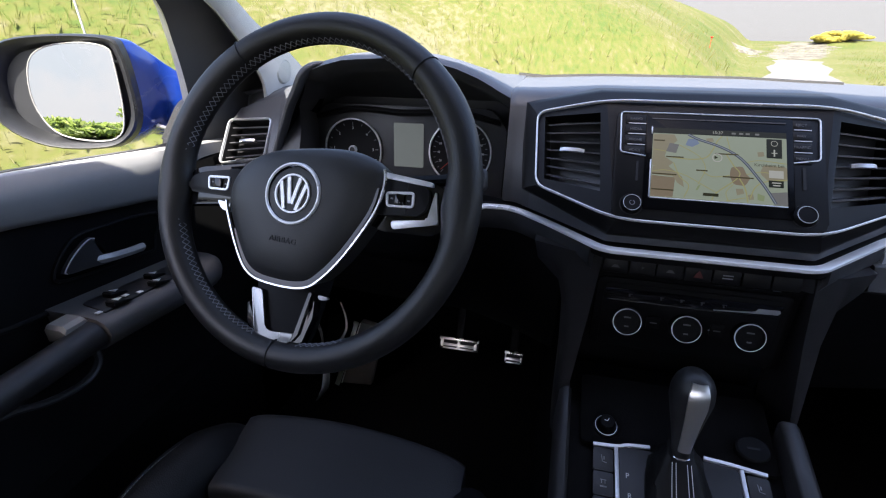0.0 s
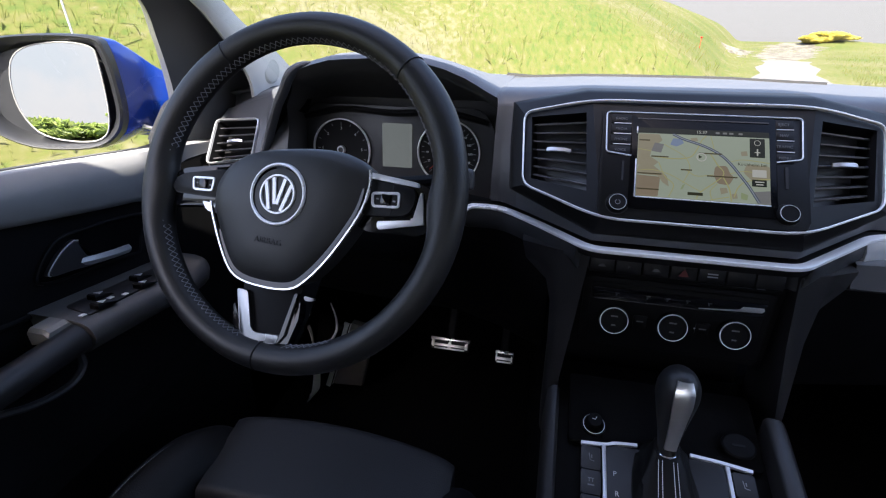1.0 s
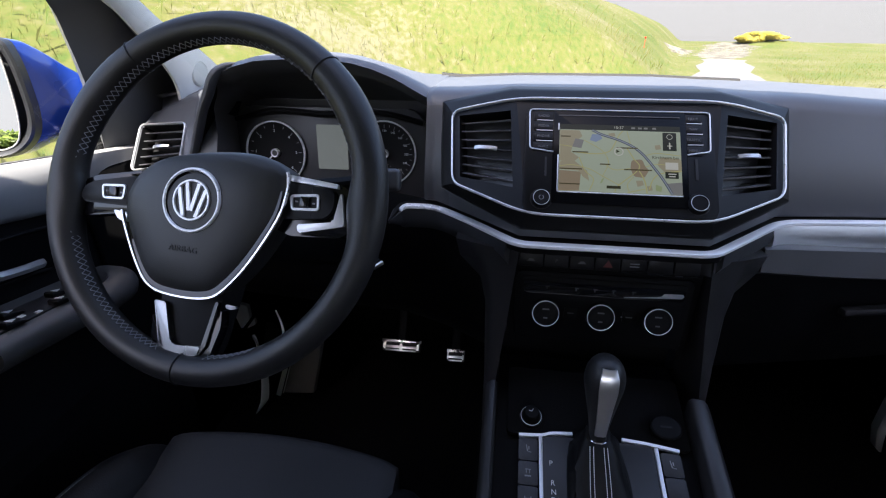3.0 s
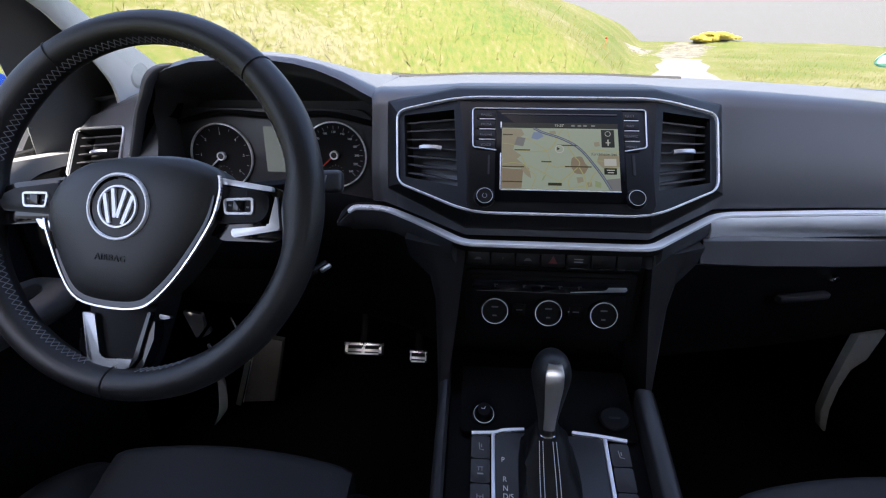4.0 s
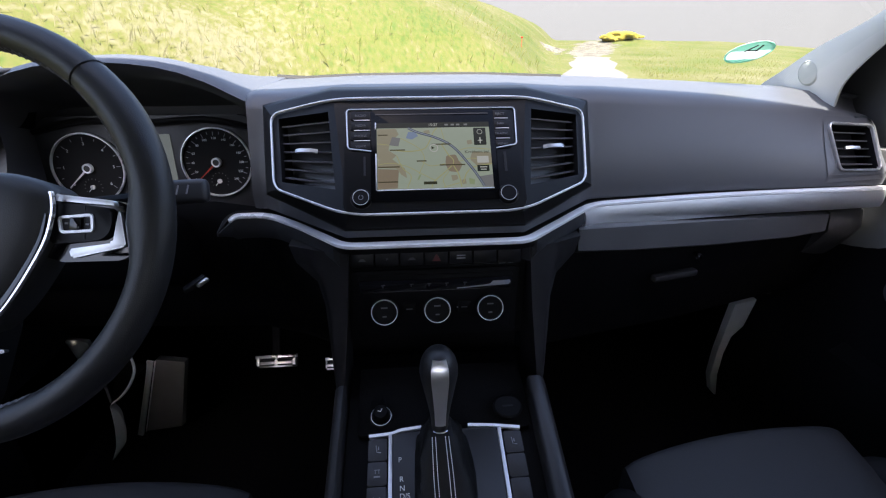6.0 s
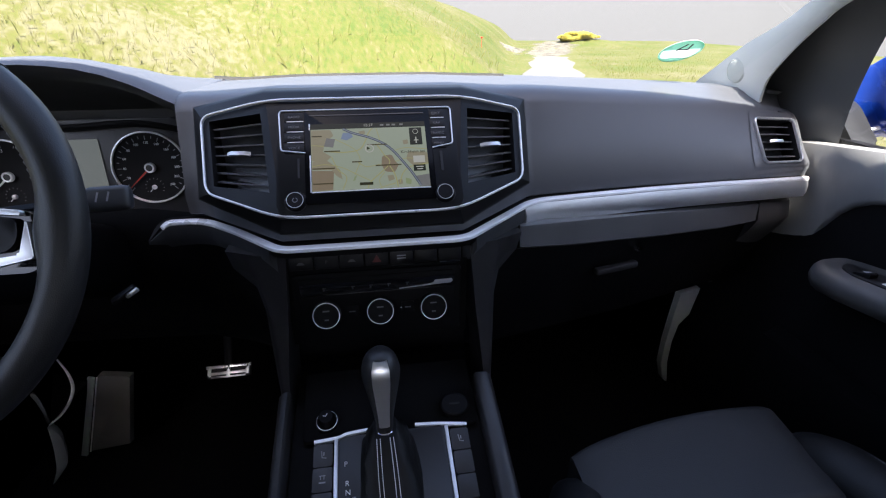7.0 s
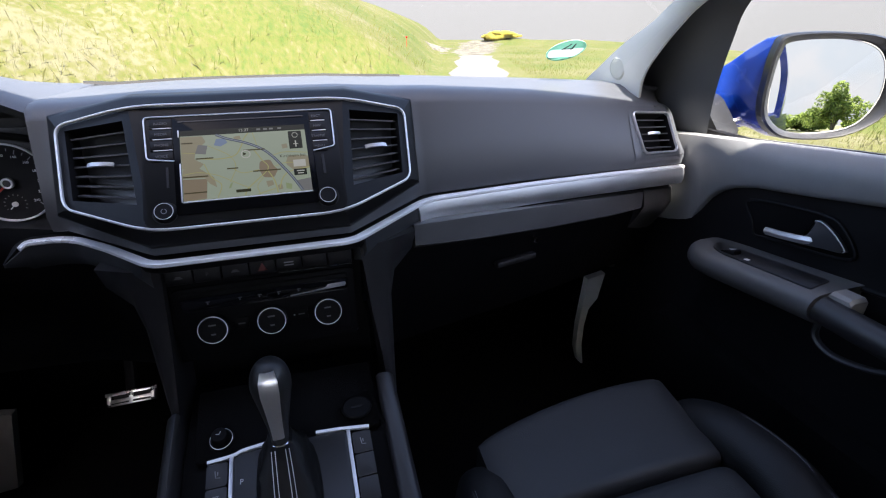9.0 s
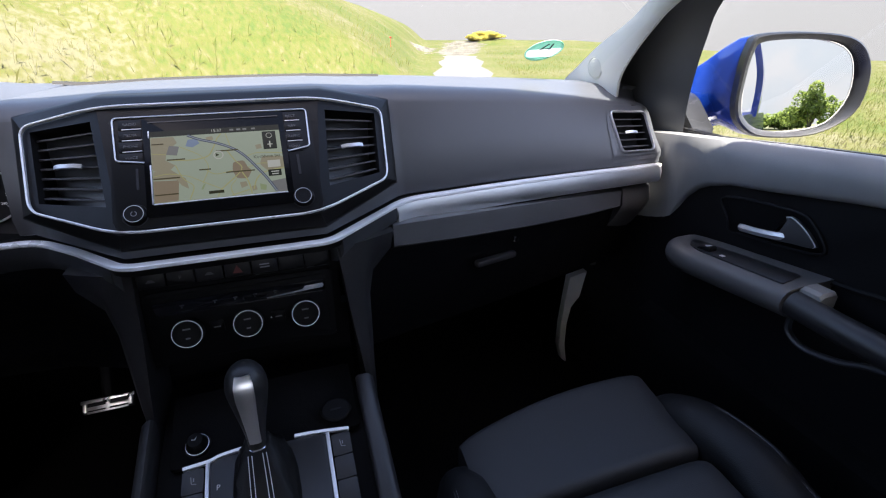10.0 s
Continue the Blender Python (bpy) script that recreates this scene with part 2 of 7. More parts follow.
def flip(bm, side):
    """The right-hand side as built, or its mirror image on the left."""
    if side < 0:
        bm.transform(Matrix.Diagonal((-1, 1, 1, 1)))
    return bm


def translucent(name, colour):
    """Thin print that daylight shines through."""
    m = bpy.data.materials.new(name)
    m.use_nodes = True
    n, l = m.node_tree.nodes, m.node_tree.links
    n.remove(n["Principled BSDF"])
    a, b, mix = n.new("ShaderNodeBsdfDiffuse"), n.new("ShaderNodeBsdfTranslucent"), n.new("ShaderNodeMixShader")
    noise_ = n.new("ShaderNodeTexNoise")
    noise_.inputs["Scale"].default_value = 60
    tone = n.new("ShaderNodeMapRange")
    tone.inputs["To Min"].default_value, tone.inputs["To Max"].default_value = 0.85, 1.1
    mul = n.new("ShaderNodeVectorMath")
    mul.operation = "SCALE"
    mul.inputs[0].default_value = colour
    l.new(noise_.outputs["Fac"], tone.inputs["Value"])
    l.new(tone.outputs["Result"], mul.inputs["Scale"])
    l.new(mul.outputs["Vector"], a.inputs[0])
    l.new(mul.outputs["Vector"], b.inputs[0])
    mix.inputs[0].default_value = 0.75
    l.new(a.outputs[0], mix.inputs[1])
    l.new(b.outputs[0], mix.inputs[2])
    l.new(mix.outputs[0], n["Material Output"].inputs[0])
    return m


# ---------------------------------------------------------------- outdoors
BANK = [(-60.0, -90.0), (-16.0, -12.0), (-5.4, -1.0), (-4.4, 3.0), (-1.5, 9.0), (3.6, 13.0), (25.0, 84.0), (60.0, 210.0)]


def bank_depth(x, y):
    """Metres to the left of the foot of the bank."""
    best = np.full(np.shape(x), 1e9)
    sign = np.ones(np.shape(x))
    for (ax, ay), (bx, by) in zip(BANK, BANK[1:]):
        dx, dy = bx - ax, by - ay
        t = np.clip(((x - ax) * dx + (y - ay) * dy) / (dx * dx + dy * dy), 0, 1)
        px, py = x - (ax + t * dx), y - (ay + t * dy)
        d = np.hypot(px, py)
        near = d < best
        best = np.where(near, d, best)
        sign = np.where(near, np.where(dx * py - dy * px > 0, 1.0, -1.0), sign)
    return best * sign


def ground_height(x, y):
    s = np.maximum(bank_depth(x, y), 0)
    r = np.hypot(x, y)
    bank = 3.6 * (1 - np.exp(-s / 3.3)) * np.exp(-np.maximum(r - 90, 0) / 60)
    lumps = 0.10 * np.sin(0.9 * x + 0.4 * y) * np.cos(0.7 * y - 0.3 * x) * np.clip(s / 2, 0, 1) + 0.16 * np.sin(0.33 * x - 0.21 * y + 1.0) * np.clip(s / 3, 0, 1)
    az = np.degrees(np.arctan2(x, y))
    right = np.clip((az - 33) / 22, 0, 1) * np.clip((150 - az) / 25, 0, 1)
    knoll = 0.55 * np.exp(-((x - 18.6) ** 2 + (y - 41.5) ** 2) / 14.0)
    return bank + lumps + knoll - np.minimum(0.032 * np.maximum(r - 62, 0), 80.0) - right * np.minimum(0.03 * np.maximum(r - 14, 0), 80.0)


def spread(lo, hi, step, far):
    mid = np.arange(lo, hi + step / 2, step)
    grow = step * 1.28 ** np.arange(1, 26)
    out = np.cumsum(grow)
    out = out[out < far]
    return np.concatenate([lo - out[::-1], mid, hi + out])


gx, gy = spread(-34, 40, 0.7, 3200), spread(-42, 90, 0.8, 3200)
GX, GY = np.meshgrid(gx, gy, indexing="ij")
GZ = ground_height(GX, GY)
verts = np.stack([GX.ravel(), GY.ravel(), GZ.ravel()], 1)
ny = len(gy)
ii, jj = np.meshgrid(np.arange(len(gx) - 1), np.arange(ny - 1), indexing="ij")
base = (ii * ny + jj).ravel()
faces = np.stack([base, base + ny, base + ny + 1, base + 1], 1)


def outdoor_material(name, stops, scale, rough=0.9, island=False, big=0.3, soft=False):
    """Plant colours from noise at two sizes, or blade by blade."""
    m = bpy.data.materials.new(name)
    m.use_nodes = True
    n, l = m.node_tree.nodes, m.node_tree.links
    b = n["Principled BSDF"]
    b.inputs["Roughness"].default_value = rough
    b.inputs["Specular IOR Level"].default_value = 0.15
    ramp = n.new("ShaderNodeValToRGB")
    while len(ramp.color_ramp.elements) < len(stops):
        ramp.color_ramp.elements.new(0.5)
    for e, (p, c) in zip(ramp.color_ramp.elements, stops):
        e.position, e.color = p, (*c, 1)
    tc = n.new("ShaderNodeTexCoord")
    wide, fine, add = n.new("ShaderNodeTexNoise"), n.new("ShaderNodeTexNoise"), n.new("ShaderNodeMath")
    wide.inputs["Scale"].default_value, fine.inputs["Scale"].default_value = big, scale
    fine.inputs["Detail"].default_value, wide.inputs["Detail"].default_value = 8.0, 5.0
    l.new(tc.outputs["Object"], wide.inputs["Vector"])
    l.new(tc.outputs["Object"], fine.inputs["Vector"])
    add.operation = "MULTIPLY_ADD"
    add.inputs[1].default_value = 0.22 if soft else 0.5
    if island:
        geo = n.new("ShaderNodeNewGeometry")
        l.new(geo.outputs["Random Per Island"], add.inputs[0])
    else:
        l.new(fine.outputs["Fac"], add.inputs[0])
    half = n.new("ShaderNodeMath")
    half.operation = "MULTIPLY"
    half.inputs[1].default_value = 0.78 if soft else 0.5
    l.new(wide.outputs["Fac"], half.inputs[0])
    l.new(half.outputs[0], add.inputs[2])
    l.new(add.outputs[0], ramp.inputs["Fac"])
    l.new(ramp.outputs["Color"], b.inputs["Base Color"])
    if island:      # thin leaves let some light through
        tr, mix = n.new("ShaderNodeBsdfTranslucent"), n.new("ShaderNodeMixShader")
        l.new(ramp.outputs["Color"], tr.inputs[0])
        mix.inputs[0].default_value = 0.45 if soft else 0.5
        l.new(b.outputs[0], mix.inputs[1])
        l.new(tr.outputs[0], mix.inputs[2])
        l.new(mix.outputs[0], n["Material Output"].inputs[0])
    bump = n.new("ShaderNodeBump")
    bump.inputs["Strength"].default_value, bump.inputs["Distance"].default_value = 0.6, 0.05
    l.new(fine.outputs["Fac"], bump.inputs["Height"])
    l.new(bump.outputs["Normal"], b.inputs["Normal"])
    if soft:      # dense blades are shaded as one soft sward
        up_, blend_, unit_ = n.new("ShaderNodeCombineXYZ"), n.new("ShaderNodeVectorMath"), n.new("ShaderNodeVectorMath")
        up_.inputs[2].default_value = 5.0
        blend_.operation, unit_.operation = "ADD", "NORMALIZE"
        l.new(geo.outputs["Normal"], blend_.inputs[0])
        l.new(up_.outputs[0], blend_.inputs[1])
        l.new(blend_.outputs[0], unit_.inputs[0])
        l.new(unit_.outputs[0], b.inputs["Normal"])
        if island:
            l.new(unit_.outputs[0], tr.inputs["Normal"])
    return m


MEADOW = [(0.38, (0.0540, 0.0792, 0.0171)), (0.46, (0.0783, 0.0882, 0.0216)), (0.53, (0.0918, 0.0909, 0.0288)), (0.62, (0.1260, 0.1179, 0.0666))]
M_MEADOW = outdoor_material("meadow", MEADOW, 1.0)
mn, ml = M_MEADOW.node_tree.nodes, M_MEADOW.node_tree.links
m_fine = [q for q in mn if q.bl_idname == "ShaderNodeTexNoise"][1]
m_map, m_co = mn.new("ShaderNodeMapping"), mn.new("ShaderNodeTexCoord")
m_map.inputs["Scale"].default_value = (9.0, 5.0, 2.2)      # upright streaks of the sward on the bank
ml.new(m_co.outputs["Object"], m_map.inputs["Vector"])
ml.new(m_map.outputs["Vector"], m_fine.inputs["Vector"])
m_bump = [q for q in mn if q.bl_idname == "ShaderNodeBump"][0]
m_bump.inputs["Strength"].default_value = 0.15
M_BLADES = outdoor_material("grass_blades", [(0.36, (0.112, 0.155, 0.034)), (0.46, (0.152, 0.168, 0.043)), (0.55, (0.178, 0.175, 0.056)), (0.65, (0.225, 0.21, 0.118))], 2.0, 0.8, True, 0.32, True)
M_GRAVEL = outdoor_material("pale_gravel", [(0.3, (0.125, 0.118, 0.113)), (0.7, (0.160, 0.153, 0.147))], 9.0)
M_STUBBLE = outdoor_material("brown_stubble", [(0.40, (0.062, 0.055, 0.042)), (0.49, (0.118, 0.108, 0.084)), (0.58, (0.165, 0.150, 0.125))], 5.0, 0.9, False, 1.2)
M_YELLOW = outdoor_material("yellow_blossom", [(0.2, (0.60, 0.52, 0.11)), (0.5, (0.67, 0.58, 0.13)), (0.8, (0.72, 0.62, 0.17))], 3.0, 0.8, True, 0.3, True)
M_LEAVES = outdoor_material("tree_leaves", [(0.2, (0.13, 0.185, 0.040)), (0.6, (0.22, 0.275, 0.07)), (0.85, (0.31, 0.34, 0.12))], 2.0, 0.6, True)
M_BARK = material("bark", (0.10, 0.08, 0.06), 0.9, grain=0.8, grain_scale=40, vary=0.4, scale=3)
M_POST = material("white_post", (0.30, 0.30, 0.30), 0.6, vary=0.1)


def raw_mesh(name, v, f, mat, smooth=False):
    me = bpy.data.meshes.new(name)
    me.vertices.add(len(v))
    me.vertices.foreach_set("co", np.asarray(v, dtype=np.float32).ravel())
    k = f.shape[1]
    me.loops.add(f.size)
    me.loops.foreach_set("vertex_index", f.astype(np.int32).ravel())
    me.polygons.add(len(f))
    me.polygons.foreach_set("loop_start", np.arange(0, f.size, k, dtype=np.int32))
    me.polygons.foreach_set("use_smooth", np.full(len(f), smooth))
    me.update(calc_edges=True)
    me.validate()
    me.materials.append(mat)
    return new(name, me)


tagged(raw_mesh("ground", verts, faces, M_MEADOW, True), "sunlit yellow-green meadow with a grassy bank", "ground", kind="structure")

rng = np.random.default_rng(7)
TRACK_X, TRACK_Y = [-3.5, 1.6, 4.9, 9.9, 13.2], [-30.0, 0.0, 12.0, 26.0, 34.0]


def meadow_blades(count, az, near, far, tall, wide):
    """Leaning grass blades, thinner on the ground the further off they stand."""
    a = np.radians(rng.uniform(az[0], az[1], count))
    r = near * (far / near) ** rng.random(count)
    x, y = r * np.sin(a), r * np.cos(a)
    keep = ((np.abs(x) > 1.6) | (y > 4) | (y < -4)) & (np.abs(x - np.interp(y, TRACK_Y, TRACK_X)) > np.where(y < 34, 1.6, -1.0))
    x, y, r = x[keep], y[keep], r[keep]
    z = ground_height(x, y)
    n = len(x)
    clump = 0.5 + 0.5 * np.sin(1.3 * x + 0.7 * np.sin(0.9 * y)) * np.sin(1.1 * y + 0.8 * np.sin(0.6 * x + 1.0))
    tuft = np.sin(0.37 * x + 1.7 * np.sin(0.23 * y)) * np.sin(0.41 * y + 1.1 * np.sin(0.31 * x))
    h = 0.72 * tall * (0.30 + 0.30 * rng.random(n) ** 2 + 0.35 * clump + 0.35 * np.clip(tuft, 0, 1) + 0.7 * (rng.random(n) > 0.97)) * np.where(bank_depth(x, y) > 0, 1.0, 0.45)
    w = wide * (0.6 + 0.8 * rng.random(n)) * (r / near) ** 0.55
    t = rng.uniform(0, np.pi, n)
    lx, ly = rng.normal(0, 0.3, n) * h + 0.03 * h, rng.normal(0, 0.3, n) * h
    p = np.empty((n, 4, 3))
    p[:, 0] = np.stack([x - w * np.cos(t), y - w * np.sin(t), z - 0.04], 1)
    p[:, 1] = np.stack([x + w * np.cos(t), y + w * np.sin(t), z - 0.04], 1)
    p[:, 2] = np.stack([x + lx * 0.4 + 0.6 * w * np.cos(t), y + ly * 0.4 + 0.6 * w * np.sin(t), z + h * 0.6], 1)
    p[:, 3] = np.stack([x + lx, y + ly, z + h], 1)
    f0 = np.arange(n) * 4
    return p.reshape(-1, 3), np.concatenate([np.stack([f0, f0 + 1, f0 + 2], 1), np.stack([f0, f0 + 2, f0 + 3], 1)])


def stuff_from(name, sets, mat, label, category):
    off, vs, fs = 0, [], []
    for v, f in sets:
        vs.append(v)
        fs.append(f + off)
        off += len(v)
    return tagged(raw_mesh(name, np.concatenate(vs), np.concatenate(fs), mat), label, category, kind="stuff")


stuff_from("meadow_grass", [meadow_blades(15000, (-88, -40), 3.2, 30, 0.12, 0.0006), meadow_blades(1800, (-88, -40), 3.2, 30, 0.34, 0.0005),
                            meadow_blades(13000, (-40, 20), 8.0, 60, 0.13, 0.0009), meadow_blades(2200, (-40, 20), 8.0, 30, 0.36, 0.0007),
                            meadow_blades(2200, (-32, 22), 3.0, 9.5, 0.18, 0.0009), meadow_blades(100000, (17, 100), 3.0, 60, 0.28, 0.0026),
                            meadow_blades(100000, (98, 274), 3.0, 50, 0.28, 0.004)],
           M_BLADES, "tall yellow-green meadow grass in sunshine", "grass")

# the pale gravel track and the stubble beyond it
def ribbon(name, line, half, mat, label, category, lift, ends=1.0):
    pts = smooth_line([(x, y, 0) for x, y in line], 10)
    bm = bmesh.new()
    rows = []
    for i, p in enumerate(pts):
        a, b = pts[max(0, i - 1)], pts[min(len(pts) - 1, i + 1)]
        t = (b - a).normalized()
        s = Vector((t.y, -t.x, 0))
        row = []
        for k in range(7):
            e_ = ends + (1 - ends) * min(1.0, 4 * i / len(pts), 4 * (len(pts) - 1 - i) / len(pts))
            q = p + s * half * e_ * (k / 3 - 1) * (1 + 0.16 * math.sin(i * 1.7 + k))
            row.append(bm.verts.new((q.x, q.y, float(ground_height(np.array(q.x), np.array(q.y))) + lift - 0.03 * abs(k - 3) / 3)))
        rows.append(row)
    for a, b in zip(rows, rows[1:]):
        for k in range(6):
            bm.faces.new((a[k], a[k + 1], b[k + 1], b[k]))
    ob = part(name, bm, mat)
    return tagged(ob, label, category, kind="structure")


ribbon("track", list(zip(TRACK_X, TRACK_Y))[:4], 0.92, M_GRAVEL, "pale gravel farm track through the meadow", "track", 0.04)
ribbon("stubble_strip", [(9.7, 26.2), (11.6, 31), (14.6, 38), (21, 56)], 2.7, M_STUBBLE, "brown dry strip of ground beyond the track", "ground", 0.015, 0.3)


def leaf_cloud(centre, size, count, leaf, lobes, seed):
    """Many small leaves on the skin of several lobes, with gaps between them."""
    g = np.random.default_rng(seed)
    c = np.array(centre)
    lob = g.normal(0, 0.45, (lobes, 3)) * np.array(size)
    rad = g.uniform(0.3, 0.55, lobes)
    k = g.integers(0, lobes, count)
    d = g.normal(0, 1, (count, 3))
    d /= np.linalg.norm(d, axis=1)[:, None]
    p = c + lob[k] + d * (rad[k] * g.uniform(0.75, 1.1, count))[:, None] * np.array(size)
    u = g.normal(0, 1, (count, 3))
    u /= np.linalg.norm(u, axis=1)[:, None]
    w = np.cross(u, g.normal(0, 1, (count, 3)))
    w /= np.linalg.norm(w, axis=1)[:, None] + 1e-9
    s = leaf * g.uniform(0.6, 1.4, count)[:, None]
    v = np.stack([p - u * s, p + w * s * 0.5, p + u * s, p - w * s * 0.5], 1).reshape(-1, 3)
    f0 = np.arange(count) * 4
    return v, np.stack([f0, f0 + 1, f0 + 2, f0 + 3], 1)


def tree(name, x, y, height, width, leaf, count, seed, mat, label, trunk=True):
    z = float(ground_height(np.array(x), np.array(y)))
    t = thing(name, (x, y, z), label, "tree" if trunk else "shrub")
    g = random.Random(seed)
    limbs = []
    for i in range(7 if trunk else 5):
        a = g.uniform(0, 6.28)
        hgt = height * g.uniform(0.55, 0.85)
        b = (x + math.cos(a) * width * 0.3, y + math.sin(a) * width * 0.3, z + hgt)
        mid = (x + math.cos(a) * width * 0.06, y + math.sin(a) * width * 0.06, z + height * (0.28 if trunk else 0.1))
        limbs.append(sweep(smooth_line([(x, y, z - 0.1), mid, b], 4), ring(height * 0.022, n=6), up=(0.3, 0.9, 0.1), scale=lambda q: 1 - 0.8 * q))
    part("trunk", merge(*limbs), M_BARK, t)
    v, f = leaf_cloud((x, y, z + height * (0.6 if trunk else 0.5)), (width * 0.5, width * 0.5, height * (0.42 if trunk else 0.5)), count, leaf, 16, seed)
    if trunk:
        v[:, 2] = np.maximum(v[:, 2], z + 0.02)
    else:      # low bushes are leafy down to the ground
        v[:, 2] = z + np.abs(v[:, 2] - z) * 0.9
    crown = raw_mesh("crown", v, f, mat)
    crown.parent = t
    crown.matrix_parent_inverse = WORLD_OF[t].inverted()
    return t


tree("tree", 2.4, -29.5, 2.45, 1.5, 0.075, 5200, 3, M_LEAVES, "leafy green tree standing in the meadow behind the car")
for bx, by, bh, bw, sd_ in ((1.6, -40, 1.5, 3, 11), (6.0, -44, 1.7, 4, 12), (-9, -46, 1.9, 6, 13), (-15.0, -25.5, 1.0, 3.6, 14), (-12.0, -25, 1.25, 3.4, 15), (-9.4, -25.5, 0.95, 3.2, 16), (-7.0, -26, 0.7, 3.0, 17)):
    tree("bush", bx, by, bh, bw, 0.2, 2500, sd_, M_LEAVES, "low green bush in the meadow", False)
for bx, by, bh, bw, sd_ in ((16.6, 40.2, 0.50, 1.5, 21), (17.4, 40.5, 0.62, 1.9, 22), (18.5, 40.9, 0.46, 2.0, 23)):
    tree("flowering_bush", bx, by, bh, bw, 0.07, 9000, sd_, M_YELLOW, "low bush covered in yellow blossom", False)
post = part("marker_post", sweep([(-5.2, 4.35, 0.2), (-5.28, 4.35, 2.4)], ring(0.011, n=8), up=(0, 1, 0)), M_POST)
tagged(post, "thin white marker post standing in the grass", "post")
poppy = part("poppy", lathe([(0.006, -0.6), (0.007, 0.0), (0.028, 0.012), (0.046, 0.04), (0.034, 0.055), (0.006, 0.034)], 10), material("poppy_red", (0.6, 0.03, 0.01), 0.6))
poppy.matrix_basis = T(4.3, 18.5, float(ground_height(np.array(4.3), np.array(18.5))) + 0.30)
tagged(poppy, "single red poppy among the tall grass", "flower")

# hazy white distance and low sky closing the horizon
haze = []
for i in range(65):
    a = 2 * math.pi * i / 64
    haze.append([(2900 * math.sin(a), 2900 * math.cos(a), z) for z in (-260, 0, 120, 300, 620)])
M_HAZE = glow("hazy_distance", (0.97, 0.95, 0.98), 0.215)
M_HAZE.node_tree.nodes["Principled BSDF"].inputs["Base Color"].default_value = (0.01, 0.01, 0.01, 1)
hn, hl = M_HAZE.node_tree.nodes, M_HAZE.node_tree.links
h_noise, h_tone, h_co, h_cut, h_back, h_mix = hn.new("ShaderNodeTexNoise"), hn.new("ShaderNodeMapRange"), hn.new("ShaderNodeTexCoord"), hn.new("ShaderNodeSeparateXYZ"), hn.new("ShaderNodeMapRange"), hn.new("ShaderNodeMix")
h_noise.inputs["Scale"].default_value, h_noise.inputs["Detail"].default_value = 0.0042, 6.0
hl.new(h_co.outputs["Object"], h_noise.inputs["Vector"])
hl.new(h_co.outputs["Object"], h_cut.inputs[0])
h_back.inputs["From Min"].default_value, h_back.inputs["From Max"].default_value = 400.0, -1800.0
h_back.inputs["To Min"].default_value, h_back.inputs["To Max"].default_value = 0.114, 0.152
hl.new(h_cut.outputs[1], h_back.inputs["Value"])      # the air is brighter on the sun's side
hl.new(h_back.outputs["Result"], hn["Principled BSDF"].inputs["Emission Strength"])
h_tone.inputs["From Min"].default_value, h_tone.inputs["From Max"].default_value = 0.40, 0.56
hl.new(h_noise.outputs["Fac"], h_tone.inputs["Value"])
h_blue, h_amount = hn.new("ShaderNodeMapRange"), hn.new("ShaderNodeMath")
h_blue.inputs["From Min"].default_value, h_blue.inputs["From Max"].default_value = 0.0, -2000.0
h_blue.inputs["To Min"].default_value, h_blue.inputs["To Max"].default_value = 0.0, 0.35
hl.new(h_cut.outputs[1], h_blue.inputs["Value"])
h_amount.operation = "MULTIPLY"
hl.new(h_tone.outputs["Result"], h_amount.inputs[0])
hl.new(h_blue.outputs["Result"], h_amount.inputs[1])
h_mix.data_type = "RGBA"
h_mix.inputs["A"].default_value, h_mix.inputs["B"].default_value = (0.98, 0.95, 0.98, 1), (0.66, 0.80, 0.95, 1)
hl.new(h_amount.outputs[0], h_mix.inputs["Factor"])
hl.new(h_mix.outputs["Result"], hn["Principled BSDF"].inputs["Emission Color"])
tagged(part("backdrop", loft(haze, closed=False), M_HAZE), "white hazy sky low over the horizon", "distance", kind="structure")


# ---------------------------------------------------------------- the cab
def structure(ob, label, category):
    return tagged(ob, label, category, kind="structure")


structure(part("floor", box(1.62, 2.35, 0.03, at=(0, 0.02, 0.575)), M_DEEP), "black carpeted cab floor", "floor")
structure(part("wall_front", loft([[(-0.81, 1.19, 0.56), (-0.81, 1.16, 0.56), (-0.81, 1.0, 1.36), (-0.81, 1.03, 1.36)], [(0.81, 1.19, 0.56), (0.81, 1.16, 0.56), (0.81, 1.0, 1.36), (0.81, 1.03, 1.36)]]), M_DEEP), "dark bulkhead behind the dashboard", "wall")
structure(part("tunnel", loft([[(-0.16, y, 0.59), (-0.125, y, z), (0.125, y, z), (0.16, y, 0.59)] for y, z in ((1.1, 0.86), (0.5, 0.86), (-1.1, 0.80))]), M_DEEP), "black carpeted transmission tunnel", "floor")
roof_x = (-0.66, -0.4, 0.0, 0.4, 0.66)
structure(part("ceiling", loft([[(x, 0.30, 1.735 - 0.08 * x * x), (x, -1.15, 1.745 - 0.08 * x * x), (x, -1.15, 1.79 - 0.08 * x * x), (x, 0.30, 1.78 - 0.08 * x * x)] for x in roof_x]), M_HEAD), "pale cloth headliner under the roof", "ceiling")
rear = [box(1.62, 0.04, 0.78, at=(0, -1.17, 0.95)), box(0.2, 0.04, 0.42, at=(-0.7, -1.17, 1.55)), box(0.2, 0.04, 0.42, at=(0.7, -1.17, 1.55))]
structure(part("wall_rear", merge(*rear), M_DEEP), "dark rear wall of the cab", "wall")
structure(part("window_rear", box(1.2, 0.005, 0.42, at=(0, -1.17, 1.55)), M_GLASS), "clear rear cab window", "window").visible_shadow = False


def screen_y(x):
    return 0.985 - 0.085 * (x / 0.6) ** 2


